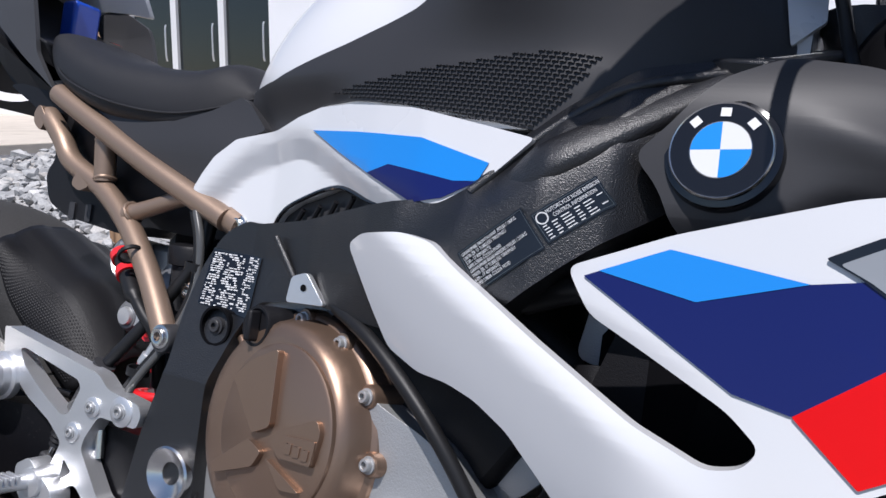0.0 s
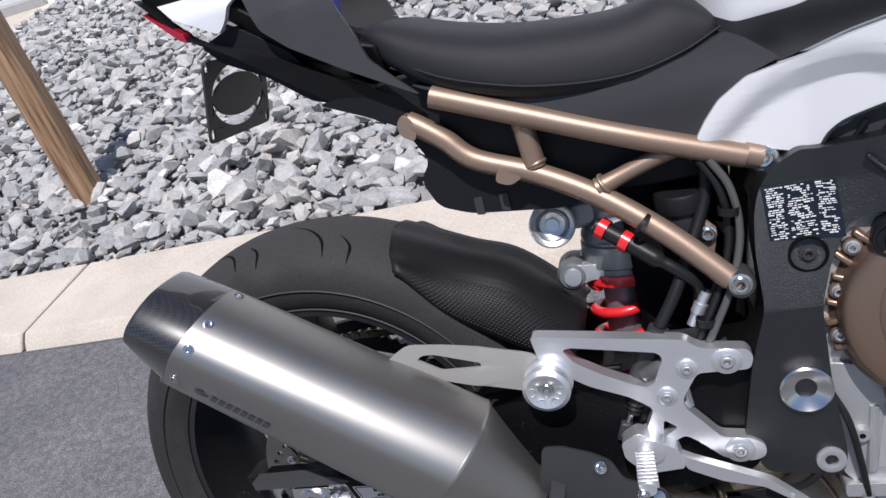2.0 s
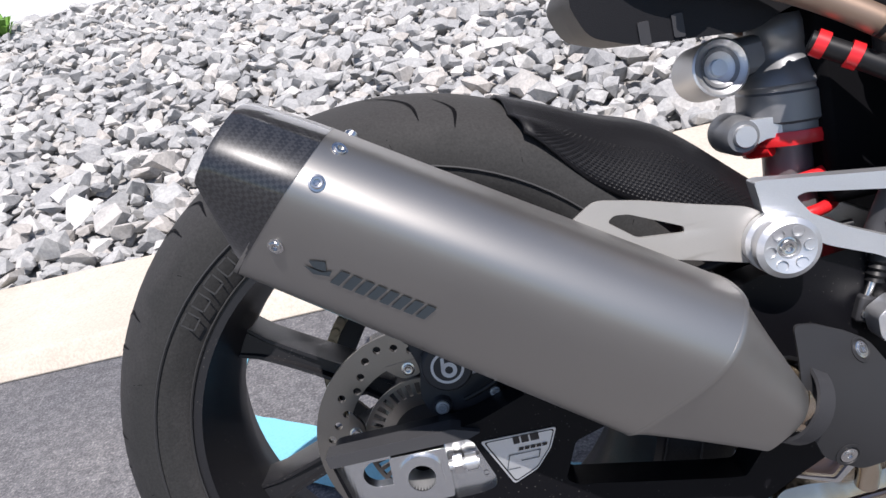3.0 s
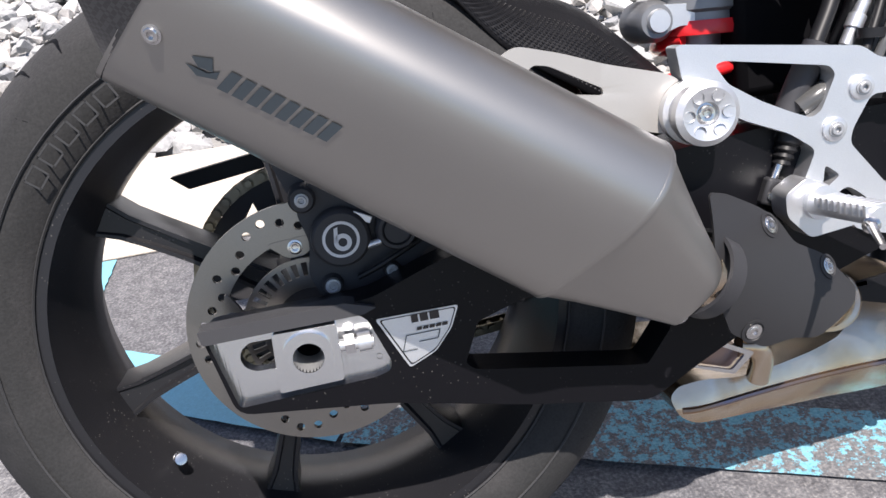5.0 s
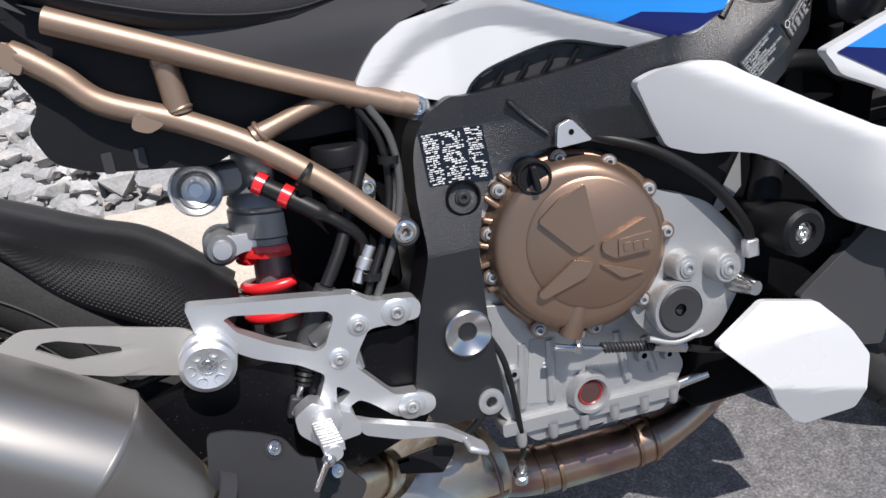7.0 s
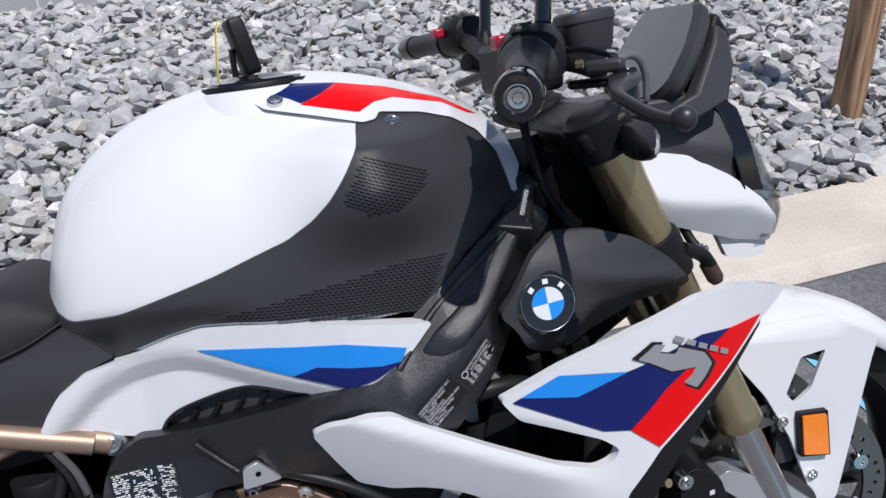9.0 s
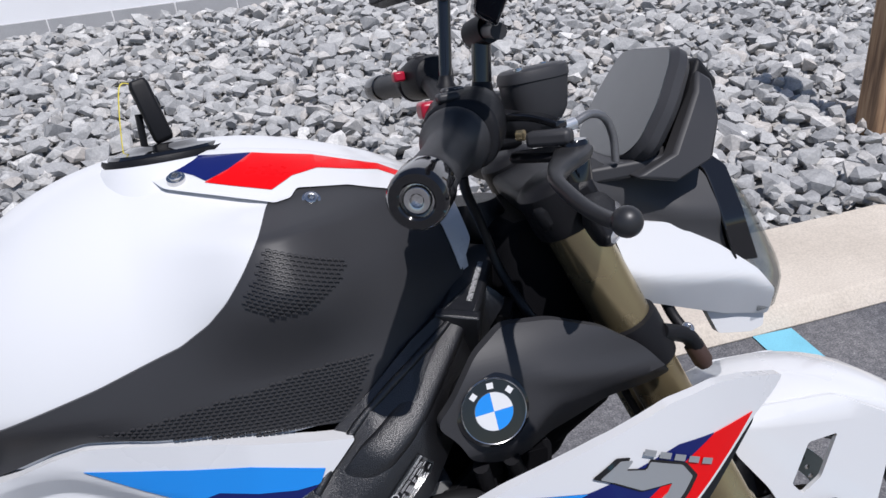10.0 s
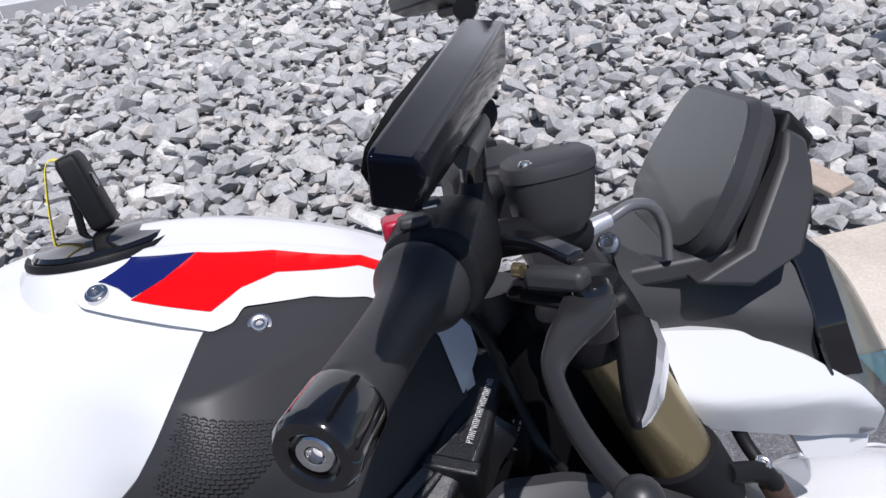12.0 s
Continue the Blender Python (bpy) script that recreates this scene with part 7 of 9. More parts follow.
# ---- exhaust collector and headers ----
COPPER = tinted_steel("copper_tinted_steel", [(0.30, (0.24, 0.15, 0.15)), (0.45, (0.40, 0.27, 0.20)), (0.6, (0.46, 0.36, 0.28)), (0.75, (0.30, 0.22, 0.25))], 0.3)
exhaust = new("exhaust_collector")
exhaust.parent = bike
tagged(exhaust, "heat-tinted stainless exhaust collector")
CY = interp([(0.31, -0.118), (0.60, -0.082), (0.64, -0.078)])
SEAM = interp([(0.316, 0.174), (0.388, 0.1745), (0.486, 0.172), (0.609, 0.158)])
COLL_Y = lambda x, z: CY(x) - 0.012 + 0.22 * max(0, z - SEAM(x)) + 5.0 * max(0, z - SEAM(x)) ** 2 + 0.35 * max(0, SEAM(x) - z) + 6.0 * max(0, SEAM(x) - z) ** 2 + 6.0 * max(0, 0.345 - x) ** 2 + 5.0 * max(0, x - 0.595) ** 2
panel("collector_box", [(0.303, 0.186), (0.312, 0.196), (0.335, 0.199), (0.375, 0.192), (0.414, 0.193), (0.455, 0.196), (0.492, 0.202), (0.520, 0.222), (0.546, 0.236), (0.58, 0.239), (0.609, 0.232), (0.628, 0.199), (0.628, 0.166), (0.622, 0.146), (0.598, 0.121), (0.53, 0.125), (0.46, 0.1345), (0.39, 0.145), (0.326, 0.1545), (0.309, 0.168)], COLL_Y, 0.16, HEAT, exhaust, "heat-tinted steel collector box", r=0.012, bevel=0.007, cut=0.007, seg=3)
tube("collector_seam", [(x, COLL_Y(x, SEAM(x)), SEAM(x)) for x in (0.312, 0.33, 0.39, 0.45, 0.52, 0.58, 0.605, 0.620)], 0.0030, WELD, exhaust, seg=8)
tube("weld_bead", [(x, COLL_Y(x, z), z) for x, z in ((0.592, 0.232), (0.603, 0.215), (0.610, 0.195), (0.612, 0.175), (0.611, 0.160))], 0.0032, WELD, exhaust, seg=8)
panel("collector_hanger", [(0.3096, 0.231), (0.339, 0.249), (0.371, 0.232), (0.351, 0.215)], -0.150, 0.003, STEEL, exhaust, "polished hanger plate", r=0.003, bevel=0.0008, holes=[[(0.3155, 0.231), (0.339, 0.2445), (0.362, 0.232), (0.349, 0.2195)]], hr=0.003)
panel("hanger_web", [(0.313, 0.231), (0.339, 0.2465), (0.366, 0.232), (0.351, 0.2175)], -0.140, 0.03, WELD, exhaust, r=0.003, bevel=0.001)
tube("collector_elbow", [(0.362, -0.138, 0.236), (0.376, -0.140, 0.232), (0.384, -0.138, 0.220), (0.384, -0.130, 0.195)], 0.0105, HEAT, exhaust, seg=16)
tube("front_pipe", [(0.60, -0.05, 0.172), (0.65, -0.048, 0.152), (0.70, -0.045, 0.143), (0.78, -0.045, 0.142), (0.86, -0.045, 0.146), (0.95, -0.045, 0.19), (1.02, -0.045, 0.28), (1.05, -0.05, 0.38), (1.02, -0.05, 0.50)], lambda u: 0.031 if u < 0.46 else 0.031 - 0.010 * min(1, (u - 0.46) / 0.12), COPPER, exhaust, "heat-tinted front pipe", seg=22)
for x, z, r in ((0.675, 0.147, 0.0315), (0.700, 0.143, 0.0315), (0.815, 0.1425, 0.0315), (0.84, 0.1445, 0.0315)):
    lathe("pipe_ring", [(r - 0.004, -0.004), (r + 0.0015, -0.003), (r + 0.0015, 0.003), (r - 0.004, 0.004)], (x, -0.046, z), (1, 0, 0.05), WELD, exhaust, seg=30, closed=True)
for y in (0.0, 0.045):
    tube("header_pipe", [(0.80, y, 0.175), (0.93, y, 0.205), (1.01, y, 0.28), (1.04, y, 0.38), (1.0, y, 0.50)], 0.019, HEAT, exhaust, seg=16)
# added near-black blocks: shade behind the open parts, put into the colour
part("shade_filler_mid", loft_bm([[(x, s * y, z) for x, y, z in ((0.56, 0.09, 0.56), (0.62, 0.10, 0.72), (0.90, 0.12, 0.74), (0.86, 0.10, 0.60))] for s in (1, -1)]), DARK, bike, bevel=0.01)
part("shade_filler_rear", box_bm((0.42, -0.055, 0.44), (0.54, 0.07, 0.66)), DARK, bike, bevel=0.01)

# Added near-black block that closes the gap between frame and fork with shade.
part("shade_filler_front", loft_bm([[(x, -w, z0), (x, w, z0), (x, w * 0.8, z1), (x, -w * 0.8, z1)] for x, w, z0, z1 in ((0.95, 0.13, 0.58, 0.77), (1.03, 0.13, 0.57, 0.79), (1.12, 0.10, 0.60, 0.76), (1.17, 0.06, 0.62, 0.72))]), DARK, bike, bevel=0.01)

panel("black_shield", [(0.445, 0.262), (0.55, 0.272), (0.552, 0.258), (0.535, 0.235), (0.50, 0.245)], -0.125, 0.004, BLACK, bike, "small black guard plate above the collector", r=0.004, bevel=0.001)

# Two added blocks, near-black for the shade behind cowl and belly pan.
part("shade_filler_cowl", loft_bm([[(x, -w, z0), (x, w, z0), (x, w, z1), (x, -w, z1)] for x, w, z0, z1 in ((0.915, 0.135, 0.40, 0.60), (0.99, 0.165, 0.33, 0.63), (1.05, 0.17, 0.30, 0.60))]), DARK, bike, "near-black filler block standing for the shade behind the cowl", bevel=0.01)
part("shade_filler_low", loft_bm([[(x, -w, z0), (x, w, z0), (x, w, z1), (x, -w, z1)] for x, w, z0, z1 in ((0.88, 0.10, 0.20, 0.42), (1.03, 0.15, 0.235, 0.42))]), DARK, bike, bevel=0.01)

# ---- fuel tank ----
T_TOP = smooth_fn([(0.528, 0.80), (0.545, 0.855), (0.56, 0.888), (0.59, 0.922), (0.638, 0.954), (0.69, 0.975), (0.745, 0.986), (0.81, 0.990), (0.87, 0.984), (0.93, 0.968), (0.99, 0.945), (1.04, 0.915), (1.07, 0.89)])
T_W = smooth_fn([(0.528, 0.06), (0.56, 0.105), (0.62, 0.138), (0.71, 0.162), (0.82, 0.179), (0.90, 0.176), (0.95, 0.161), (0.98, 0.145), (1.01, 0.120), (1.043, 0.094), (1.06, 0.086)])
T_P = interp([(0.55, 2.2), (0.75, 2.4), (0.88, 3.2), (1.04, 3.0)])
T_BOT = 0.74


def tank_half(x, z):
    u = max(0.0, min(1.0, (z - T_BOT) / (T_TOP(x) - T_BOT)))
    shoulder = 0.045 * math.exp(-((x - 0.868) / (0.062 if x < 0.868 else 0.085)) ** 2) * step(z - 0.79, 0.085) * step(0.935 - z, 0.026)
    tuck = 0.022 * step(0.790 - z, 0.045) * step(0.75 - x, 0.08) * step(x - 0.54, 0.05)
    return T_W(x) * (1 - u ** T_P(x)) ** 0.69 + shoulder - tuck


tank = new("fuel_tank")
tank.parent = bike
tagged(tank, "white fuel tank with black knee panels")
rings = []
for x in [0.528, 0.533, 0.539] + list(np.linspace(0.546, 1.055, 64)):
    half = []
    for k in range(41):
        u = math.sin(math.pi / 2 * k / 40) ** 0.9
        z = T_BOT + (T_TOP(x) - T_BOT) * u
        half.append((x, -tank_half(x, z) if k < 40 else 0.0, z))
    rings.append(half + [(px, -py, pz) for px, py, pz in reversed(half[:-1])])
part("tank_shell", loft_bm(rings), WHITE, tank, "glossy white tank shell")


def tank_y(off):
    return lambda x, z: -tank_half(x, z) - off


KNEE = [(0.538, 0.790), (0.560, 0.779), (0.6092, 0.7841), (0.706, 0.810), (0.779, 0.834), (0.805, 0.850), (0.823, 0.867), (0.841, 0.889), (0.856, 0.910), (0.872, 0.932), (0.888, 0.9365), (0.93, 0.937), (0.985, 0.922), (1.022, 0.896), (1.042, 0.852), (1.0478, 0.8193), (0.9797, 0.7766), (0.906, 0.737), (0.8, 0.754), (0.721, 0.761), (0.68, 0.761), (0.65, 0.754), (0.618, 0.743), (0.590, 0.734), (0.566, 0.742)]
knee_y = lambda x, z: -tank_half(x, z) - 0.0040 - 0.006 * math.exp(-(((x - 0.93) / 0.05) ** 2 + ((z - 0.78) / 0.05) ** 2))
knee = panel("knee_panel", KNEE, knee_y, 0.006, BLACK_SATIN, tank, "satin black knee panel", r=0.006, bevel=0.0015, cut=0.0042, both=True)


def grip_patch(outline, turn, name):
    """Staggered wedge-shaped pads over a polygon of the knee panel."""
    du, dv = Vector((math.cos(turn), math.sin(turn))), Vector((-math.sin(turn), math.cos(turn)))
    poly = [Vector(p) for p in outline]
    mid = sum(poly, Vector((0, 0))) / len(poly)

    def inside(p):
        odd = False
        for a, b in zip(poly, poly[1:] + poly[:1]):
            if (a.y > p.y) != (b.y > p.y) and p.x < a.x + (b.x - a.x) * (p.y - a.y) / (b.y - a.y):
                odd = not odd
        return odd

    bm = bmesh.new()
    pu, pv = 0.0056, 0.0031
    for j in range(-40, 41):
        for i in range(-36, 37):
            p = mid + du * (pu * (i + 0.5 * (j % 2))) + dv * (pv * j)
            if not inside(p):
                continue
            base, top = [], []
            for a, b, q in ((-0.47, -0.30, 0.75), (0.0, -0.06, 0.5), (0.47, -0.30, 0.75), (0.47, 0.16, 0.8), (0.0, 0.44, 0.6), (-0.47, 0.16, 0.8)):
                for ring, f, h in ((base, 1.0, -0.0008), (top, q, 0.0020)):
                    e = p + du * (pu * a * f) + dv * (pv * b * f)
                    ring.append(bm.verts.new((e.x, knee_y(e.x, e.y) - h, e.y)))
            bm.faces.new(top)
            for k in range(6):
                bm.faces.new([base[k], base[(k + 1) % 6], top[(k + 1) % 6], top[k]])
    bmesh.ops.recalc_face_normals(bm, faces=bm.faces)
    return tagged(part(name, bm, BLACK_SATIN, knee, "moulded grip pattern", smooth=False), kind="stuff")


grip_patch([(0.862, 0.906), (0.926, 0.881), (0.917, 0.868), (0.889, 0.852), (0.860, 0.852), (0.833, 0.864)], radians(-22), "grip_pattern")
grip_patch([(0.693, 0.768), (0.846, 0.743), (0.893, 0.742), (0.914, 0.761), (0.934, 0.793), (0.90, 0.797), (0.80, 0.784)], radians(-4), "grip_pattern")
bolt((0.910, -0.121, 0.927), 0.0062, tank, axis=(0.1, -0.7, 0.75))

# upper trim with decals
TRIM = [(0.756, 0.984), (0.766, 0.971), (0.786, 0.956), (0.832, 0.944), (0.878, 0.931), (0.893, 0.932), (0.9, 0.938), (0.948, 0.93), (0.985, 0.918), (1.015, 0.899), (1.034, 0.872), (1.043, 0.824), (1.063, 0.849), (1.060, 0.885), (1.044, 0.909), (1.005, 0.932), (0.96, 0.95), (0.91, 0.966), (0.862, 0.976), (0.809, 0.982)]
trim = panel("tank_trim", TRIM, tank_y(0.008), 0.006, WHITE, tank, "glossy white tank trim", r=0.003, bevel=0.0015, cut=0.007, both=True)
tr_y = tank_y(0.0092)
panel("decal", [(0.767, 0.9815), (0.809, 0.9785), (0.867, 0.972), (0.845, 0.963), (0.823, 0.957), (0.813, 0.963), (0.802, 0.967), (0.764, 0.974)], tr_y, 0.0008, NAVY, trim, "navy decal", r=0.001, bevel=0, cut=0.007, both=True)
panel("decal", [(0.867, 0.972), (0.922, 0.96), (0.987, 0.938), (1.03, 0.913), (1.015, 0.917), (0.984, 0.934), (0.924, 0.949), (0.899, 0.948), (0.878, 0.941), (0.822, 0.956), (0.845, 0.963)], tr_y, 0.0008, RED, trim, "red decal", r=0.001, bevel=0, cut=0.007, both=True)
bolt((0.798, -tank_half(0.798, 0.961) - 0.010, 0.963), 0.0062, tank, axis=(0, -0.5, 0.85))
cap = lathe("filler_cap", [(0, 0.012), (0.030, 0.012), (0.034, 0.009), (0.052, 0.007), (0.055, 0.004), (0.055, -0.003)], (0.787, 0.0, 0.9790), (0.0, 0, 1), BLACK_GLOSS, tank, "gloss black filler cap", seg=48)
lathe("cap_ring", [(0.056, 0.003), (0.060, 0.004), (0.0615, 0.001), (0.0615, -0.003), (0.056, -0.003)], (0.787, 0.0, 0.9790), (0.0, 0, 1), BLACK, cap, seg=48, closed=True)

lathe("filler_collar", [(0.054, -0.002), (0.0635, -0.002), (0.067, -0.005), (0.074, -0.014), (0.084, -0.030), (0.054, -0.03)], (0.787, 0.0, 0.9790), (0.0, 0, 1), WHITE, tank, "white raised filler collar", seg=64)
# key fob standing on the cap
fob = new("key_fob")
fob.matrix_world = bike.matrix_world @ pose(0.787, 0.018, 0.9900, 0, -12, 8)
tagged(fob, "black key fob with yellow strap standing on the filler cap", "key fob")
part("fob_body", loft_bm([[(x * w, y * d, z) for x, y in ((-1, -0.8), (-0.8, -1), (0.8, -1), (1, -0.8), (1, 0.8), (0.8, 1), (-0.8, 1), (-1, 0.8))] for z, w, d in ((0.002, 0.0075, 0.016), (0.006, 0.0095, 0.019), (0.06, 0.0095, 0.019), (0.066, 0.0075, 0.016))]), BLACK, fob, bevel=0.0015)
lathe("fob_button", [(0, 0.0015), (0.006, 0.0015), (0.007, 0)], (0.0095, -0.004, 0.04), (1, 0, 0), BLACK_GLOSS, fob, seg=20)
tube("key_blade", [(-0.012, 0, 0.035), (-0.020, 0.0, 0.004)], 0.0035, BLACK, fob, seg=8)
part("strap", loft_bm([[p + Vector((t, -0.004, 0)), p + Vector((t, 0.004, 0.001)), p + Vector((t + 0.0009, 0.004, 0.001)), p + Vector((t + 0.0009, -0.004, 0))] for t, p in [(0.0, q) for q in path_points([(-0.004, 0.0, 0.062), (-0.016, -0.003, 0.066), (-0.027, -0.006, 0.045), (-0.038, -0.008, 0.016), (-0.043, -0.008, 0.000)], 5)]]), YELLOW, fob, "flat yellow strap")

# ---- radiator side cowl ----
WG = smooth_fn([(0.74, -0.200), (0.80, -0.213), (0.90, -0.232), (1.07, -0.258), (1.116, -0.260), (1.20, -0.243), (1.28, -0.212), (1.345, -0.183)])


def cowl_y(x, z):
    """The arm has a narrow upper facet leaning back, and a lower edge that turns in."""
    k = step(1.075 - x, 0.10) * (1 - step(z - 0.600 + 0.44 * (x - 0.968), 0.03) * step(x - 0.93, 0.03))
    d = -((x - 0.847) * 0.456 + (z - 0.652) * 0.89)
    return WG(x) + k * (0.75 * soft(0.017 - d, 0.0025) + 0.40 * (d - 0.036) + 0.10 * soft(d - 0.060, 0.010)) + (1 - k) * 0.30 * soft(0.50 - z, 0.008)


COWL = [(0.765, 0.643), (0.783, 0.652), (0.822, 0.656), (0.847, 0.652), (0.872, 0.636), (0.937, 0.600), (1.004, 0.565), (1.044, 0.551), (1.062, 0.556), (1.070, 0.568), (1.052, 0.583), (1.007, 0.604), (0.969, 0.621), (0.951, 0.647), (1.014, 0.672), (1.099, 0.697), (1.175, 0.710), (1.233, 0.707), (1.281, 0.693), (1.335, 0.672), (1.318, 0.662), (1.285, 0.651), (1.257, 0.636), (1.174, 0.590), (1.115, 0.555), (1.075, 0.512), (1.070, 0.485), (1.084, 0.426), (1.042, 0.440), (0.999, 0.460), (0.951, 0.508), (0.919, 0.538), (0.892, 0.552), (0.866, 0.558), (0.836, 0.559), (0.804, 0.571), (0.787, 0.600)]
cowl = panel("radiator_cowl", COWL, cowl_y, 0.012, WHITE, bike, "glossy white radiator cowl with decals", r=0.007, bevel=0.0045, cut=0.006, both=True, seg=3)
cd = lambda k: (lambda x, z: cowl_y(x, z) - k)
panel("decal", [(0.963, 0.643), (1.012, 0.6635), (1.083, 0.6535), (1.13, 0.662), (1.179, 0.668), (1.223, 0.661), (1.175, 0.646), (1.125, 0.622), (1.082, 0.588), (1.053, 0.593)], cd(0.0012), 0.0008, NAVY, cowl, "navy decal", r=0.001, bevel=0, cut=0.012)
panel("decal", [(0.972, 0.647), (1.012, 0.6635), (1.083, 0.6535), (1.029, 0.637)], cd(0.0016), 0.0008, BLUE, cowl, "bright blue decal", r=0.001, bevel=0, cut=0.012)
panel("decal", [(1.082, 0.588), (1.125, 0.622), (1.175, 0.646), (1.223, 0.661), (1.280, 0.657), (1.255, 0.641), (1.172, 0.594), (1.114, 0.560)], cd(0.0016), 0.0008, RED, cowl, "red decal", r=0.001, bevel=0, cut=0.012)
GREYDEC = mat("silver_grey_decal", (0.33, 0.34, 0.35), 0.3, 0.3, coat=0.3)
emblem = [(1.088, 0.667), (1.112, 0.680), (1.126, 0.676), (1.117, 0.668), (1.140, 0.660), (1.146, 0.667), (1.185, 0.648), (1.197, 0.630), (1.185, 0.617), (1.170, 0.607), (1.150, 0.620), (1.163, 0.625), (1.170, 0.634), (1.133, 0.640), (1.104, 0.659)]
panel("emblem_edge", emblem, cd(0.0020), 0.0008, BLACK_GLOSS, cowl, r=0.002, bevel=0, cut=0.012)
panel("emblem", [tuple(Vector((1.143, 0.648)) + (Vector(p) - Vector((1.143, 0.648))) * 0.88) for p in emblem], cd(0.0025), 0.0008, GREYDEC, cowl, "plain silver-grey emblem shape", r=0.002, bevel=0, cut=0.012)
bm = bmesh.new()
for q in [[(1.138 + 0.0160 * k, 0.6745 - 0.0086 * k), (1.150 + 0.0160 * k, 0.6683 - 0.0086 * k), (1.1525 + 0.0160 * k, 0.6735 - 0.0086 * k), (1.1405 + 0.0160 * k, 0.6797 - 0.0086 * k)] for k in range(5)]:
    bm.faces.new([bm.verts.new((x, cowl_y(x, z) - 0.0034, z)) for x, z in q])
part("lettering", bm, GREYDEC, cowl, "grey bars of lettering", smooth=False)
# black edge of the cowl and inner screens
BK = [(1.086, 0.426), (1.072, 0.485), (1.077, 0.512), (1.117, 0.553), (1.176, 0.588), (1.259, 0.634), (1.290, 0.652), (1.287, 0.640), (1.205, 0.585), (1.145, 0.535), (1.098, 0.488), (1.098, 0.425)]
panel("cowl_edge", BK, lambda x, z: WG(x) + 0.006, 0.05, BLACK, bike, "black inner edge of the cowl", r=0.004, bevel=0.002, cut=0.02, both=True)
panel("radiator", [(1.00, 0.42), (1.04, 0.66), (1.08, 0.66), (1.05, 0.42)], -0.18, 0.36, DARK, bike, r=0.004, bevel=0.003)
panel("inner_screen", [(0.94, 0.53), (0.97, 0.62), (1.02, 0.66), (1.09, 0.66), (1.08, 0.56), (1.06, 0.50)], -0.165, 0.01, BLACK, bike, r=0.01, bevel=0.004)
tube("coolant_hose", [(0.90, -0.17, 0.62), (0.95, -0.185, 0.635), (1.0, -0.18, 0.628), (1.05, -0.17, 0.60)], 0.010, HOSE, bike, seg=14)
panel("intake_duct", [(0.935, 0.585), (0.945, 0.640), (0.99, 0.636), (0.985, 0.575)], -0.150, 0.05, CAST, bike, "grey duct behind the frame", r=0.01, bevel=0.006)

# ---- belly pan ----
BY = lambda x, z: -0.214 + 0.45 * max(0, 0.278 - 0.293 * (x - 0.906) - z) + 0.22 * max(0, z - 0.335) + 0.04 * max(0, x - 0.98)
panel("belly_pan", [(0.839, 0.347), (0.904, 0.382), (0.974, 0.366), (1.018, 0.322), (1.046, 0.283), (1.043, 0.240), (1.040, 0.207), (0.974, 0.199), (0.955, 0.212), (0.924, 0.248), (0.906, 0.278), (0.886, 0.300)], BY, 0.008, WHITE, bike, "white belly pan side", r=0.006, bevel=0.003, cut=0.010, both=True)
panel("belly_side", [(0.955, 0.372), (1.055, 0.440), (1.095, 0.425), (1.100, 0.38), (1.075, 0.285), (1.045, 0.290), (0.995, 0.346)], -0.200, 0.01, GREYPL, bike, "dark grey panel above the belly pan", r=0.006, bevel=0.002, both=True)
tube("side_stand_spring", [(0.90, -0.10, 0.25), (0.86, -0.09, 0.24)], 0.008, STEEL, bike, seg=10)

# ---- black intake cover with the round emblem ----


def intake_y(x, z):
    y = -0.206 + 0.9 * soft(z - 0.766, 0.010) + 1.2 * soft(z - 0.795, 0.006) + 0.30 * soft(x - 1.08, 0.02) + 0.75 * soft(0.686 + 0.026 * step(x - 1.045, 0.05) - 0.06 * max(0, x - 1.09) - z, 0.0025)
    r = (z - (0.742 - 0.28 * (x - 1.08))) / 0.014
    return y - 0.007 * math.exp(-r * r) / (1 + math.exp(-(x - 1.075) / 0.012))


intake = panel("intake_cover", [(0.972, 0.722), (0.990, 0.740), (1.003, 0.757), (1.018, 0.774), (1.052, 0.791), (1.10, 0.785), (1.15, 0.765), (1.195, 0.731), (1.226, 0.692), (1.21, 0.683), (1.15, 0.690), (1.08, 0.665), (1.03, 0.662), (1.002, 0.676), (0.990, 0.702)], intake_y, 0.012, BLACK_SATIN, bike, "matt black intake cover", r=0.01, bevel=0.003, cut=0.007, both=True)
RC, RN = Vector((1.0245, -0.208, 0.726)), Vector((-0.05, -1, 0.16)).normalized()
emb = lathe("round_emblem", [(0, 0.004), (0.0290, 0.004), (0.0298, 0.003), (0.0298, 0.0), (0.0335, -0.001), (0.0350, -0.006), (0.0350, -0.03)], RC, RN, BLACK_GLOSS, intake, "round black emblem with blue and white quarters", seg=64)
RU = (Vector((0, 0, 1)) - RN * RN.z).normalized()
RX = RU.cross(RN)
if RX.x < 0:
    RX = -RX
lathe("emblem_ring", [(0.0287, 0.0042), (0.0294, 0.0047), (0.0301, 0.0036)], RC, RN, STEEL, emb, seg=64)
lathe("emblem_ring", [(0.0170, 0.0044), (0.0174, 0.0048), (0.0178, 0.0044)], RC, RN, STEEL, emb, seg=48)
for k in range(4):
    bm = bmesh.new()
    ps = [RC + RN * 0.0046] + [RC + RN * 0.0046 + RX * 0.0172 * math.cos(a) + RU * 0.0172 * math.sin(a) for a in np.linspace(math.pi / 2 * k + 0.06, math.pi / 2 * (k + 1) + 0.06, 10)]
    bm.faces.new([bm.verts.new(p) for p in ps])
    part("quarter", bm, WHITE if k % 2 == 0 else BLUE, emb, smooth=False)
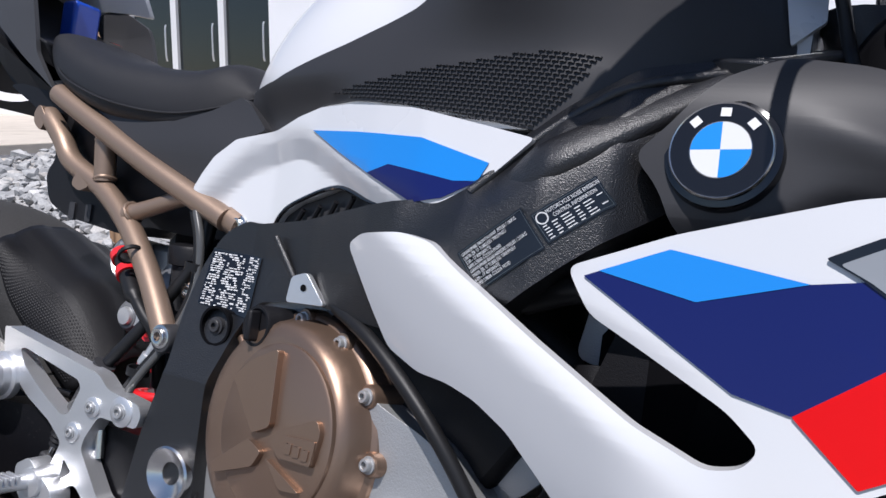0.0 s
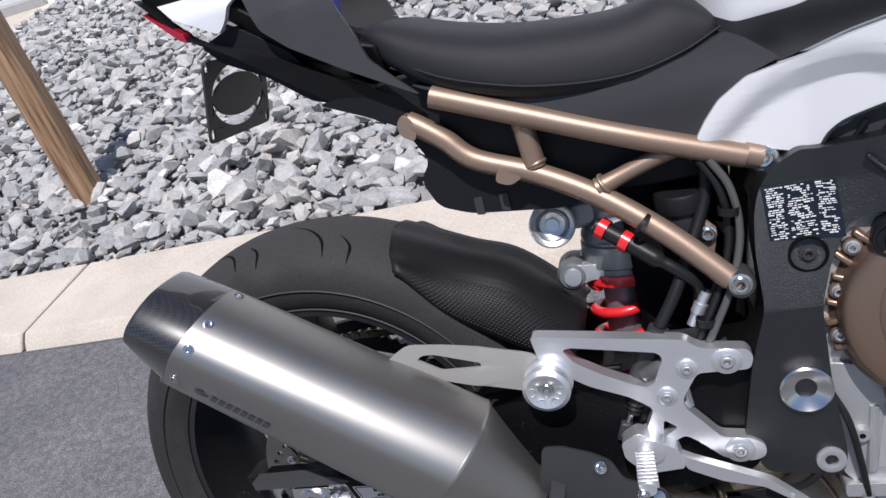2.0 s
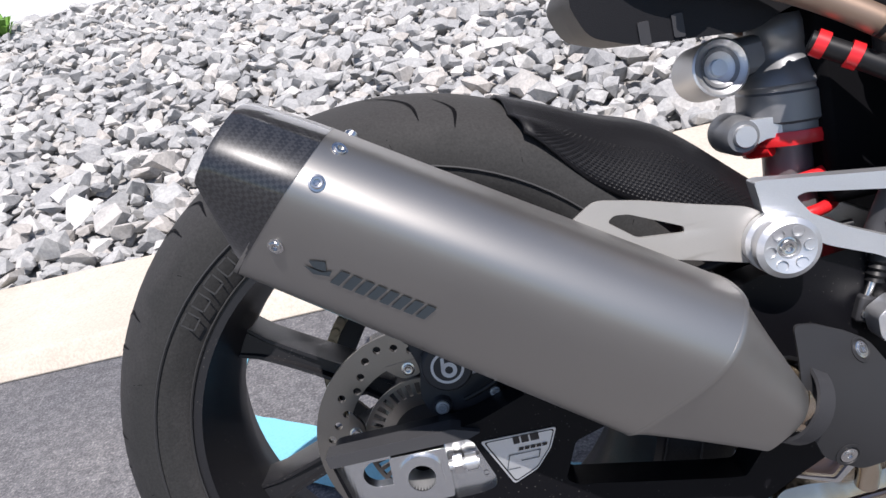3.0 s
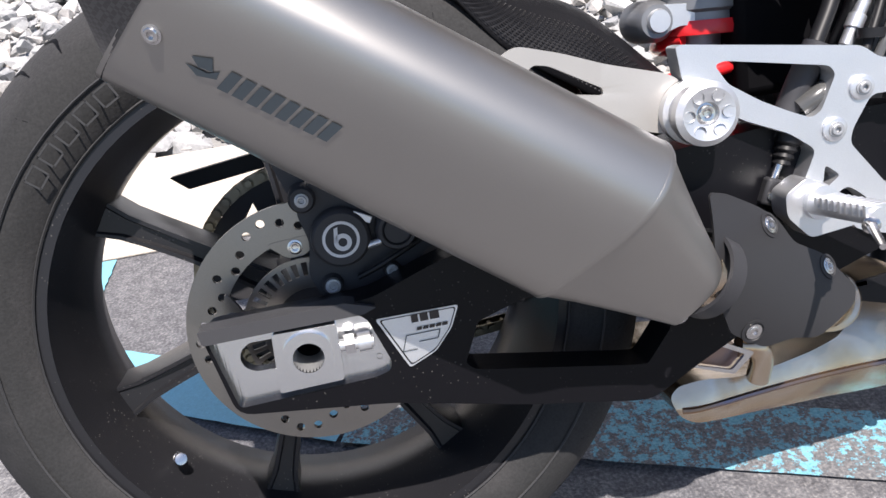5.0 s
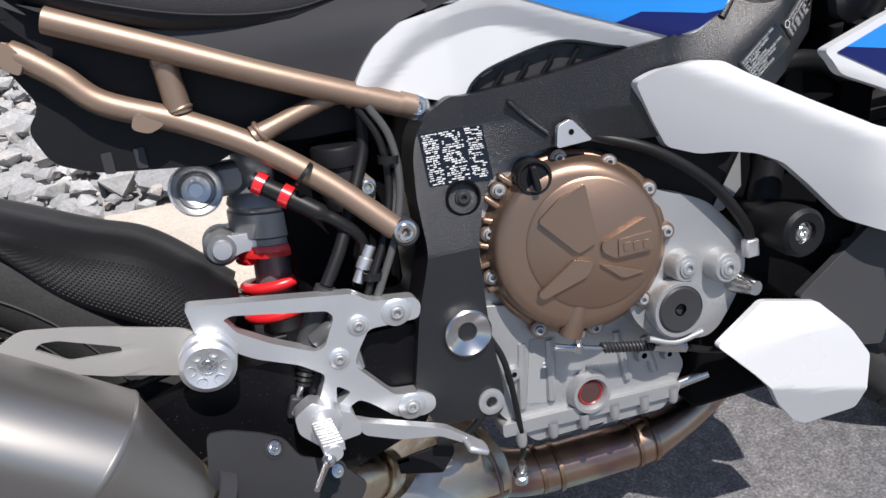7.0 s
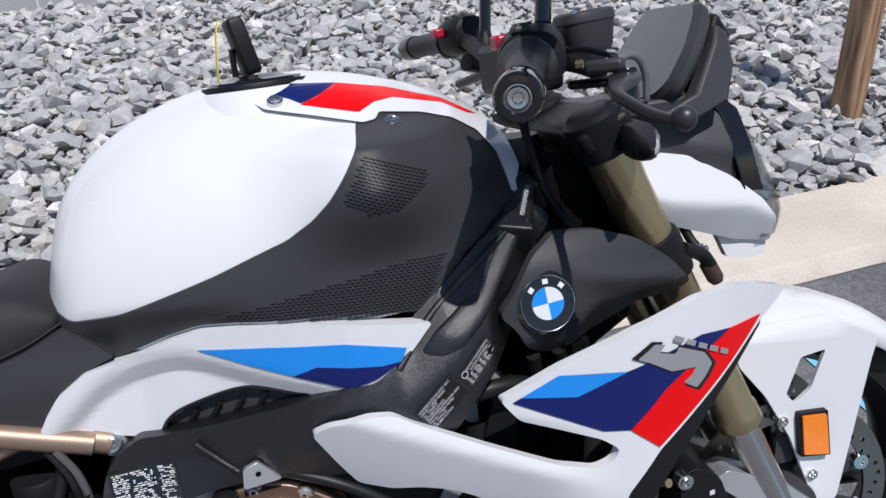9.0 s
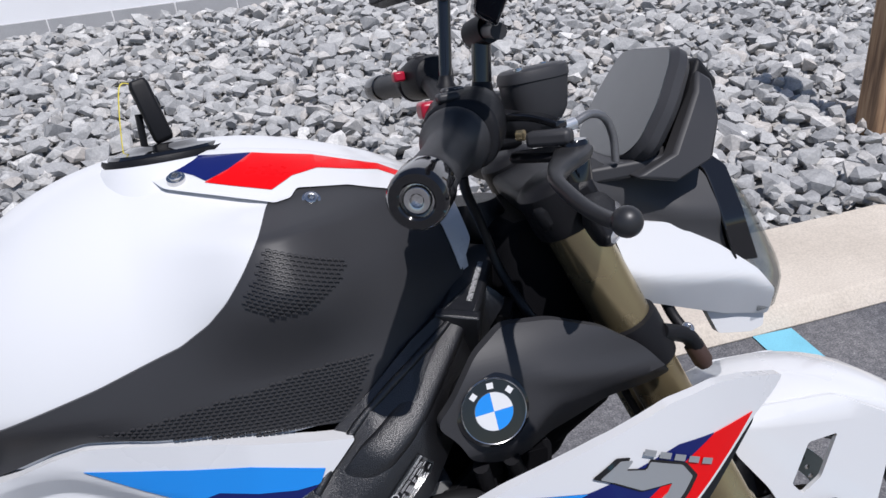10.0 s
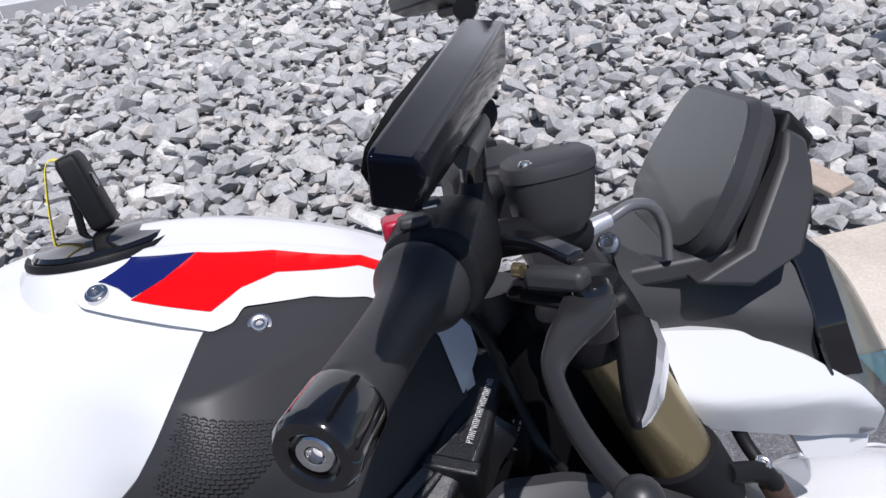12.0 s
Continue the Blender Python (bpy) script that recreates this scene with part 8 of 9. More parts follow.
for a in (2.35, 1.57, 0.78):
    bm = bmesh.new()
    o = RC + RN * 0.0048 + RX * 0.0232 * math.cos(a) + RU * 0.0232 * math.sin(a)
    t, n2 = RX * -math.sin(a) + RU * math.cos(a), RX * math.cos(a) + RU * math.sin(a)
    bm.faces.new([bm.verts.new(o + t * s * 0.0030 + n2 * q * 0.0027) for s, q in ((-1, -1), (1, -1), (1, 1), (-1, 1))])
    part("letter_bar", bm, LABEL, emb, smooth=False)
tube("intake_brace", [(1.01, -0.19, 0.665), (1.02, -0.17, 0.62)], 0.008, BLACK, intake, seg=10)
tube("intake_brace", [(1.04, -0.19, 0.665), (1.055, -0.17, 0.625)], 0.008, BLACK, intake, seg=10)
# head of the frame with stamped number bars and a small label
part("steering_head", loft_bm([[(1.088 + dx + r * math.cos(a), r * math.sin(a), z) for a in np.linspace(0, 2 * math.pi, 21)[:-1]] for dx, z, r in ((0.055, 0.735, 0.036), (0.05, 0.745, 0.036), (0.0, 0.865, 0.034), (-0.004, 0.875, 0.034))]), FRAME, bike)
VA, VB = Vector((1.037, -0.132, 0.803)), Vector((1.066, -0.083, 0.822))
VD = (VB - VA).normalized()
VW = Vector((-0.9, 0.41, 0.15))
VW = (VW - VD * VW.dot(VD)).normalized()
VN = VD.cross(VW)
if VN.z < 0:
    VN = -VN
beam = part("head_beam", loft_bm([[VA + VD * u + VW * (w0 + dw) - VN * d for w0, d in ((-0.011, 0.0), (0.026, 0.0), (0.030, 0.012), (0.026, 0.05), (-0.011, 0.05))] for u, dw in ((-0.024, 0.002), (0.0, 0.0), (0.07, 0.0), (0.10, 0.002))]), FRAME, bike, "black frame head beam", bevel=0.004)
part("beam_collar", loft_bm([[VA + VD * u + VW * w0 - VN * d for w0, d in ((-0.014, -0.002), (0.029, -0.002), (0.032, 0.012), (0.028, 0.05), (-0.014, 0.05))] for u in (-0.026, -0.020, -0.014)]), FRAME, beam, bevel=0.002)
nb = []
for k in range(18):
    u = 0.0036 * k
    nb += [(u, u + 0.0006, -0.0026, 0.0026), (u + 0.0019, u + 0.0025, -0.0026 if k % 3 else 0.0, 0.0026)]
    nb.append((u + 0.0006, u + 0.0019, 0.0020, 0.0026) if k % 2 else (u + 0.0006, u + 0.0019, -0.0003, 0.0003))
text_bars(nb, lambda u, v: (VA + VD * u + VW * v, VN), SMALLINK, beam, "stamped_number", "stamped number as plain bars", out=0.0016)
lp = Vector((1.078, -0.084, 0.778))
plate = part("label_plate", sheet([Vector((u, v, 0)) for u, v in ((-0.02, -0.016), (0.02, -0.016), (0.02, 0.016), (-0.02, 0.016))], [], lambda u, v: lp + VD * u + VW * v, lambda u, v: -VN * 0.02, 0), FRAME, beam, "black plate with a small white-printed label")
text_bars([(-0.010, -0.008, -0.006, 0.006), (-0.006, -0.0045, -0.006, 0.006), (-0.002, 0.003, -0.006, -0.0045), (-0.002, 0.003, -0.001, 0.0005), (0.005, 0.009, -0.006, -0.004), (0.005, 0.009, 0.0, 0.002)], lambda u, v: (lp + VD * u + VW * v, VN), SMALLINK, beam, "small_print", "small white-printed label", out=0.001)
# Added near-black block for the shade between steering head and fork.
part("shade_filler_steering", loft_bm([[(x, -w, z0), (x, w, z0), (x, w, z1), (x, -w, z1)] for x, w, z0, z1 in ((1.060, 0.050, 0.70, 0.80), (1.10, 0.085, 0.68, 0.855), (1.165, 0.085, 0.66, 0.86), (1.20, 0.07, 0.68, 0.84))]), DARK, bike, bevel=0.01)
tube("control_cable", [(1.040, -0.165, 0.930), (1.052, -0.125, 0.905), (1.068, -0.100, 0.870), (1.081, -0.098, 0.820), (1.091, -0.128, 0.786), (1.105, -0.130, 0.760)], 0.0048, HOSE, bike, "black control cable", seg=10)

# ---- front end: fork, wheel, brakes, turned a little to the right ----
STEER = radians(-8)
AX = Vector((-math.sin(STEER), math.cos(STEER), 0))
FD = Vector((0.42, 0.0, -1)).normalized()
FA = Vector((1.147, -0.116, 0.873))
fork = new("front_fork")
fork.parent = bike
tagged(fork, "gold upside-down front fork with silver feet")
leg_at = lambda s, d: FA + AX * (0.212 if s else 0) + FD * d
for s in (0, 1):
    lathe("upper_tube", [(0, 0.0), (0.0285, 0.0), (0.029, 0.16), (0.0285, 0.17), (0.0285, 0.415), (0.031, 0.420), (0.031, 0.440), (0.024, 0.443)], leg_at(s, 0), FD, GOLD, fork, "gold anodised fork tube", seg=36)
    lathe("lower_tube", [(0.0215, 0.43), (0.0215, 0.62)], leg_at(s, 0), FD, STEEL, fork, "bright fork stanchion", seg=30)
    for d in (0.170,):
        lathe("fork_clamp", [(0.029, d - 0.030), (0.0335, d - 0.028), (0.0345, d - 0.020), (0.0345, d + 0.018), (0.0335, d + 0.026), (0.029, d + 0.028)], leg_at(s, 0), FD, BLACK, fork, seg=32, closed=True)
    lathe("top_clamp", [(0.0, -0.034), (0.024, -0.034), (0.030, -0.030), (0.0345, -0.026), (0.0355, 0.012), (0.034, 0.020), (0.029, 0.022)], leg_at(s, 0), FD, BLACK, fork, "black upper fork clamp", seg=32)
part("lower_yoke", loft_bm([[leg_at(0, 0.150 + 0.04 * k) + AX * 0.006 + FD.cross(AX) * u for u in (-0.03, 0.03)] + [leg_at(1, 0.150 + 0.04 * k) - AX * 0.006 + FD.cross(AX) * u for u in (0.03, -0.03)] for k in (0, 1)]), BLACK, fork, bevel=0.006)
part("upper_yoke", loft_bm([[leg_at(0, -0.02 + 0.03 * k) - AX * 0.03 + FD.cross(AX) * u for u in (-0.03, 0.035)] + [leg_at(1, -0.02 + 0.03 * k) + AX * 0.03 + FD.cross(AX) * u for u in (0.035, -0.03)] for k in (0, 1)]), BLACK, fork, bevel=0.008)
# clamp ear with damper ball
tube("clamp_ear", [leg_at(0, 0.17) + Vector((0.02, -0.02, 0.01)), (1.268, -0.122, 0.709), (1.281, -0.120, 0.692)], 0.009, BLACK, fork, seg=12)
lathe("ear_bolt", [(0, 0.018), (0.007, 0.017), (0.0105, 0.01), (0.0105, -0.012), (0, -0.012)], (1.283, -0.120, 0.684), (0.35, -0.2, -0.9), mat("brown_rubber", (0.06, 0.035, 0.028), 0.5, vary=0.1), fork, seg=18)
bolt((1.272, -0.121, 0.716), 0.005, fork, axis=(0, -0.6, 0.8))
FW = Vector((1.430, -0.010, 0.292))
front_wheel = wheel(bike, FW, 0.289, 0.059, 0.222, 7, "front_wheel", Matrix.Rotation(STEER, 4, 'Z'), rim_half=0.046)
tread(front_wheel, 0.289, 0.059, 0.222, 14, [([(0.10, 0.0), (0.35, 0.12), (0.60, 0.20), (0.85, 0.24)], 0.0026), ([(0.45, 0.30), (0.65, 0.34), (0.88, 0.36)], 0.002)])
FDY = -0.068
fdisc = brake_disc(front_wheel, FDY, 0.160, 0.126, 56, "brake_disc")
for k in range(10):
    a = 2 * math.pi * (k + 0.5) / 10
    lathe("disc_button", [(0, 0.004), (0.005, 0.004), (0.0055, 0.006), (0.0115, 0.006), (0.0115, -0.006)], (0.123 * math.cos(a), FDY, 0.123 * math.sin(a)), (0, -1, 0), STEEL, fdisc, seg=20)
    panel("disc_arm", [(0.06 * math.cos(a - 0.25), 0.06 * math.sin(a - 0.25)), (0.118 * math.cos(a - 0.07), 0.118 * math.sin(a - 0.07)), (0.118 * math.cos(a + 0.07), 0.118 * math.sin(a + 0.07)), (0.06 * math.cos(a + 0.25), 0.06 * math.sin(a + 0.25))], FDY + 0.002, 0.004, BLACK_SATIN, fdisc, r=0.004, bevel=0.0006)
brake_disc(front_wheel, 0.064, 0.160, 0.126, 56, "brake_disc")
part("rim_sticker", box_bm((-0.055, -0.0475, -0.222), (-0.035, -0.0465, -0.212)), LABEL, front_wheel, "white rim sticker")
FT = Matrix.Translation(FW) @ Matrix.Rotation(STEER, 4, 'Z')


def steered(name, outline, y, thick, material, parent, label="", r=0.006, bevel=0.003, holes=(), cut=0):
    """A side panel in the turned front end; outline in bike x and z."""
    yf = y if callable(y) else (lambda x, z: y)
    bm = sheet(round_poly(outline, r), [round_poly(h, 0.004) for h in holes], lambda x, z: FT @ Vector(((x - FW.x), yf(x, z), z - FW.z)), lambda x, z: FT.to_3x3() @ Vector((0, thick, 0)), cut)
    return part(name, bm, material, parent, label, bevel, seg=2)


foot = steered("fork_foot", [(1.295, 0.392), (1.315, 0.40), (1.345, 0.385), (1.382, 0.375), (1.395, 0.36), (1.432, 0.322), (1.462, 0.295), (1.460, 0.270), (1.435, 0.258), (1.370, 0.262), (1.272, 0.262), (1.270, 0.280), (1.370, 0.296), (1.385, 0.300), (1.305, 0.372), (1.292, 0.374)], -0.128, 0.04, ALU, fork, "cast silver fork foot")
lathe("axle_end", [(0.012, 0.012), (0.018, 0.014), (0.024, 0.010), (0.026, 0.0), (0.026, -0.03)], FT @ Vector((0, -0.128, -0.012)), FT.to_3x3() @ Vector((0, -1, 0)), ALU, foot, seg=32)
lathe("axle_bore", [(0.0125, 0.010), (0.0125, -0.01), (0, -0.01)], FT @ Vector((0, -0.128, -0.012)), FT.to_3x3() @ Vector((0, -1, 0)), DARK, foot, seg=6)
steered("foot_strut", [(1.268, 0.270), (1.280, 0.268), (1.300, 0.375), (1.288, 0.378)], -0.124, 0.02, ALU, foot)
fcal = steered("front_caliper", [(1.245, 0.405), (1.268, 0.415), (1.300, 0.395), (1.312, 0.35), (1.302, 0.30), (1.275, 0.258), (1.225, 0.265), (1.218, 0.285), (1.240, 0.33)], -0.130, 0.07, BLACK, fork, "black four-piston front brake caliper", r=0.012, bevel=0.006)
bm = bmesh.new()
for k in range(6):
    z = 0.300 + 0.014 * k
    x = 1.272 + 0.003 * k
    bm.faces.new([bm.verts.new(FT @ Vector((x + dx - FW.x, -0.1312, z + dz - FW.z))) for dx, dz in ((-0.0035, 0), (0.0035, 0.001), (0.0035, 0.008), (-0.0035, 0.007))])
part("lettering", bm, SMALLINK, fcal, "pale bars of lettering", smooth=False)
for x, z in ((1.250, 0.398), (1.232, 0.272)):
    bolt(FT @ Vector((x - FW.x, -0.132, z - FW.z)), 0.008, fcal, axis=FT.to_3x3() @ Vector((0, -1, 0)))
tube("brake_line", [FT @ Vector((-0.21, -0.10, 0.12)), FT @ Vector((-0.20, -0.11, 0.18)), (1.24, -0.11, 0.55), (1.20, -0.10, 0.66), (1.17, -0.10, 0.76)], 0.0045, HOSE, fork, seg=10)
lathe("banjo", [(0.0, 0.02), (0.006, 0.02), (0.007, -0.01)], FT @ Vector((-0.21, -0.115, 0.105)), (0.2, -1, 0.3), GOLD, fcal, seg=12)
# front mudguard
fender = new("front_mudguard")
fender.parent = bike
tagged(fender, "white front mudguard with slot and reflector")
steered("mudguard_side", [(1.355, 0.548), (1.390, 0.574), (1.488, 0.572), (1.565, 0.530), (1.555, 0.50), (1.500, 0.285), (1.465, 0.287), (1.456, 0.320), (1.430, 0.40), (1.395, 0.47), (1.355, 0.525)], lambda x, z: -0.083 + 0.5 * max(0, z - 0.555), 0.006, WHITE, fender, "white mudguard side", r=0.01, bevel=0.002, cut=0.02,
        holes=[[(1.448, 0.520), (1.485, 0.525), (1.462, 0.470), (1.438, 0.452), (1.425, 0.468)]])
steered("mudguard_side", [(1.355, 0.548), (1.390, 0.574), (1.488, 0.572), (1.565, 0.530), (1.555, 0.50), (1.500, 0.285), (1.465, 0.287), (1.395, 0.47), (1.355, 0.525)], lambda x, z: 0.083 - 0.5 * max(0, z - 0.555), -0.006, WHITE, fender, r=0.01, bevel=0.002, cut=0.02)
bm = bmesh.new()
grid = []
for i in range(15):
    a = radians(112 - 88 * i / 14)
    row = []
    for y, dr in ((-0.078, -0.03), (-0.068, -0.006), (-0.045, 0.006), (0, 0.010), (0.045, 0.006), (0.068, -0.006), (0.078, -0.03)):
        k = 1 - 0.35 * max(0, (i - 10) / 4)
        row.append(bm.verts.new(FT @ Vector(((0.289 + dr) * math.cos(a), y * k, (0.289 + dr) * math.sin(a)))))
    grid.append(row)
for r0, r1 in zip(grid, grid[1:]):
    for k in range(6):
        bm.faces.new([r0[k], r0[k + 1], r1[k + 1], r1[k]])
ob = part("mudguard_crown", bm, WHITE, fender, "white mudguard crown")
ob.modifiers.new("thick", 'SOLIDIFY').thickness = 0.004
rf = steered("reflector_mount", [(1.440, 0.372), (1.438, 0.440), (1.482, 0.437), (1.486, 0.366)], -0.092, 0.01, BLACK, fender, r=0.002)
steered("reflector", [(1.444, 0.376), (1.442, 0.436), (1.478, 0.433), (1.482, 0.370)], -0.0955, 0.006, ORANGE, fender, "amber side reflector", r=0.002, bevel=0.0015)
for x, z in ((1.418, 0.428), (1.462, 0.335)):
    bolt(FT @ Vector((x - FW.x, -0.0855, z - FW.z)), 0.006, fender, axis=FT.to_3x3() @ Vector((0, -1, 0)))

# Added near-black block that fills the gap under the intake cover with shade.
part("shade_filler_intake", loft_bm([[(x, -w, z0), (x, w, z0), (x, w, z1), (x, -w, z1)] for x, w, z0, z1 in ((1.05, 0.10, 0.56, 0.69), (1.12, 0.10, 0.61, 0.69), (1.20, 0.07, 0.63, 0.68))]), DARK, bike, bevel=0.008)

# ---- headlight cowl, winglets and display ----
head = new("headlight_unit")
head.parent = bike
head.matrix_local = Matrix.Translation((0.030, 0.006, -0.003))
tagged(head, "black headlight cowl with white winglets")
CWY = lambda x, z: -0.114 + 0.27 * (min(x, 1.20) - 1.15) - 0.012 * step(x - 1.20, 0.06) - 0.006 * math.exp(-((z - 0.872 + 0.35 * (x - 1.18)) / 0.018) ** 2) + 0.55 * soft(z - 0.842, 0.006) * step(x - 1.20, 0.06)
for s in (1, -1):
    hb = (lambda s: lambda x, z: (CWY(x, z) if s > 0 else -CWY(x, z) - 0.02))(s)
    panel("cowl_side", [(1.139, 0.932), (1.144, 0.900), (1.170, 0.842), (1.235, 0.828), (1.290, 0.790), (1.316, 0.745), (1.296, 0.820), (1.2945, 0.872), (1.281, 0.889), (1.205, 0.884), (1.165, 0.912)], hb, s * 0.008, GREYPL, head, "dark grey headlight side cowl", r=0.006, bevel=0.002, cut=0.006)
    gy = (lambda s: lambda x, z: s * (-0.119 + 0.55 * soft(z - 0.826, 0.003)) - (0.02 if s < 0 else 0))(s)
    band = panel("gloss_band", [(1.283, 0.892), (1.305, 0.895), (1.323, 0.876), (1.324, 0.822), (1.337, 0.774), (1.3105, 0.777), (1.299, 0.820), (1.2975, 0.874)], gy, s * 0.030, BLACK_GLOSS, head, "gloss black trim band", r=0.003, bevel=0.002, cut=0.008)
    tube("band_rim", [(x, gy(x, z) - s * 0.0008, z) for x, z in ((1.284, 0.890), (1.2955, 0.877), (1.2975, 0.850), (1.2980, 0.820), (1.3030, 0.800), (1.3090, 0.780))], 0.0016, BLACK_GLOSS, band, seg=8)
L_SIDE = interp([(0.708, 1.342), (0.722, 1.345), (0.782, 1.336), (0.850, 1.324), (0.882, 1.310)])
L_FRONT = smooth_fn([(0.708, 1.390), (0.735, 1.410), (0.78, 1.398), (0.84, 1.370), (0.882, 1.334)])
bm = bmesh.new()
grid = []
for i in range(15):
    z = 0.708 + 0.174 * i / 14
    row = []
    for k in range(21):
        q = -1 + 2 * k / 20
        y = -0.010 + (0.096 - 0.22 * (z - 0.71)) * math.sin(q * math.pi / 2)
        row.append(bm.verts.new((L_SIDE(z) + (L_FRONT(z) - L_SIDE(z)) * (1 - abs(q) ** 2.2) ** 0.8, y, z)))
    grid.append(row)
for r0, r1 in zip(grid, grid[1:]):
    for k in range(20):
        bm.faces.new([r0[k], r0[k + 1], r1[k + 1], r1[k]])
lens = part("headlight_lens", bm, LENS, head, "clear headlight lens")
lens.modifiers.new("thick", 'SOLIDIFY').thickness = 0.002
part("headlight_core", loft_bm([[(x, -0.010 + sg * w, z) for sg in (-1, 1)] + [(x - 0.06, -0.010 + sg * w * 0.9, z) for sg in (1, -1)] for x, w, z in ((1.305, 0.050, 0.86), (1.325, 0.066, 0.80), (1.338, 0.076, 0.725))]), BLACK, head, bevel=0.006)
for sg in (-1, 1):
    for z in (0.835, 0.785):
        lathe("projector", [(0, 0.012), (0.010, 0.011), (0.016, 0.006), (0.020, 0.0), (0.023, -0.004), (0.023, -0.02)], (1.340, -0.010 + sg * 0.040, z - 0.02), (1, 0, -0.1), ALU, head, "small headlight projector", seg=24)
for s in (1, -1):
    crease = smooth_fn([(1.16, 0.808), (1.196, 0.786), (1.25, 0.772), (1.318, 0.757), (1.36, 0.735)])
    wy = (lambda s: lambda x, z: s * (-0.128 + 0.14 * soft(x - 1.30, 0.006) + 0.30 * soft(z - crease(x), 0.003) + 0.55 * soft(crease(x) - z, 0.003)) - (0.02 if s < 0 else 0))(s)
    panel("winglet", [(1.168, 0.850), (1.200, 0.842), (1.237, 0.833), (1.291, 0.800), (1.336, 0.763), (1.357, 0.734), (1.359, 0.700), (1.306, 0.712), (1.205, 0.752), (1.181, 0.792)], wy, s * 0.02, WHITE, head, "glossy white winglet", r=0.006, bevel=0.003, cut=0.005, both=True)
    panel("winglet_fin", [(1.284, 0.722), (1.299, 0.688), (1.340, 0.680), (1.357, 0.684), (1.359, 0.702)], (lambda s: (-0.094 if s > 0 else 0.074))(s), s * 0.010, WHITE, head, "white winglet fin", r=0.004, bevel=0.002)
tube("winglet_stay", [(1.232, -0.095, 0.752), (1.238, -0.105, 0.728), (1.244, -0.118, 0.712)], 0.006, BLACK, head, seg=10)
# display
DN = Vector((0.817, -0.106, -0.567)).normalized()
DU = Vector((0.13, 0.99, 0)).normalized()
DU = (DU - DN * DU.dot(DN)).normalized()
DV = DU.cross(DN)
if DV.z < 0:
    DV = -DV
DC = Vector((1.2745, -0.020, 1.000))
hexo = [(0.070, 0.013), (-0.074, 0.013), (-0.092, -0.002), (-0.116, -0.050), (-0.120, -0.095), (-0.102, -0.113), (-0.07, -0.121), (0.04, -0.121), (0.082, -0.104), (0.092, -0.06), (0.084, -0.014)]
hexm = Vector((-0.012, -0.06))
shrunk = lambda f: [tuple(hexm + (Vector(p) - hexm) * f) for p in hexo]
DGL = mat("display_glass", (0.03, 0.034, 0.035), 0.3, coat=0.4, vary=0.06, vscale=30)
rr = []
for f, d in ((0.93, -0.001), (1.0, 0.005), (1.0, 0.014), (0.93, 0.022), (0.80, 0.026)):
    rr.append([DC + DU * p.x + DV * p.y + DN * d for p in round_poly(shrunk(f), 0.014)])
display = part("display", loft_bm(rr), BLACK_SATIN, head, "dark grey instrument display")
part("display_glass", sheet(round_poly(shrunk(0.925), 0.012), [], lambda u, v: DC + DU * u + DV * v - DN * 0.0022, lambda u, v: DN * 0.002, 0), DGL, display, "dark matt display glass", bevel=0.0006)
# arms that hold the display and the peak behind it
for s in (1, -1):
    y0 = -0.021 - s * 0.105
    rr = []
    for x, z, w, t in ((1.215, 0.885, 0.012, 0.022), (1.262, 0.900, 0.012, 0.022), (1.288, 0.935, 0.011, 0.018), (1.300, 0.955, 0.009, 0.012), (1.308, 0.975, 0.006, 0.008)):
        yy = y0 + s * (0.05 * (z - 0.885) / 0.1)
        rr.append([(x - t, yy - w, z + 0.006), (x + t, yy - w, z - 0.006), (x + t, yy + w, z - 0.006), (x - t, yy + w, z + 0.006)])
    part("display_arm", loft_bm(rr), BLACK_SATIN, head, "black display arm", bevel=0.004)
part("display_back", loft_bm([[(x, -0.021 + y * w, z) for x, y, z in ((x0, -1, z0), (x0, 1, z0), (x1, 0.9, z1), (x1, -0.9, z1))] for x0, z0, x1, z1, w in ((1.262, 0.905, 1.305, 0.995, 0.07), (1.300, 0.895, 1.335, 0.965, 0.055))]), BLACK, head, bevel=0.006)
part("peak", loft_bm([[(1.292, -0.021 - w, z - 0.02), (1.292, -0.021 + w, z - 0.02), (x1, -0.021 + 0.7 * w, z), (x1, -0.021 - 0.7 * w, z)] for z, w, x1 in ((0.893, 0.062, 1.326), (0.918, 0.058, 1.318), (0.940, 0.050, 1.306))]), BLACK_SATIN, head, "small black peak above the headlight", bevel=0.003)
part("display_shelf", loft_bm([[(1.15, -0.115, z), (1.15, 0.06, z), (1.28, 0.055, z + 0.0), (1.28, -0.122, z)] for z in (0.888, 0.905)]), BLACK_SATIN, head, bevel=0.004)
bolt((1.136, -0.121, 0.932), 0.006, head, axis=(-0.4, -0.8, 0.4))
part("lamp_nacelle", loft_bm([[(1.19, -0.08, z), (1.19, 0.04, z), (1.30, 0.045, z - 0.02), (1.30, -0.070, z - 0.02)] for z in (0.78, 0.89)]), BLACK, head, bevel=0.01)
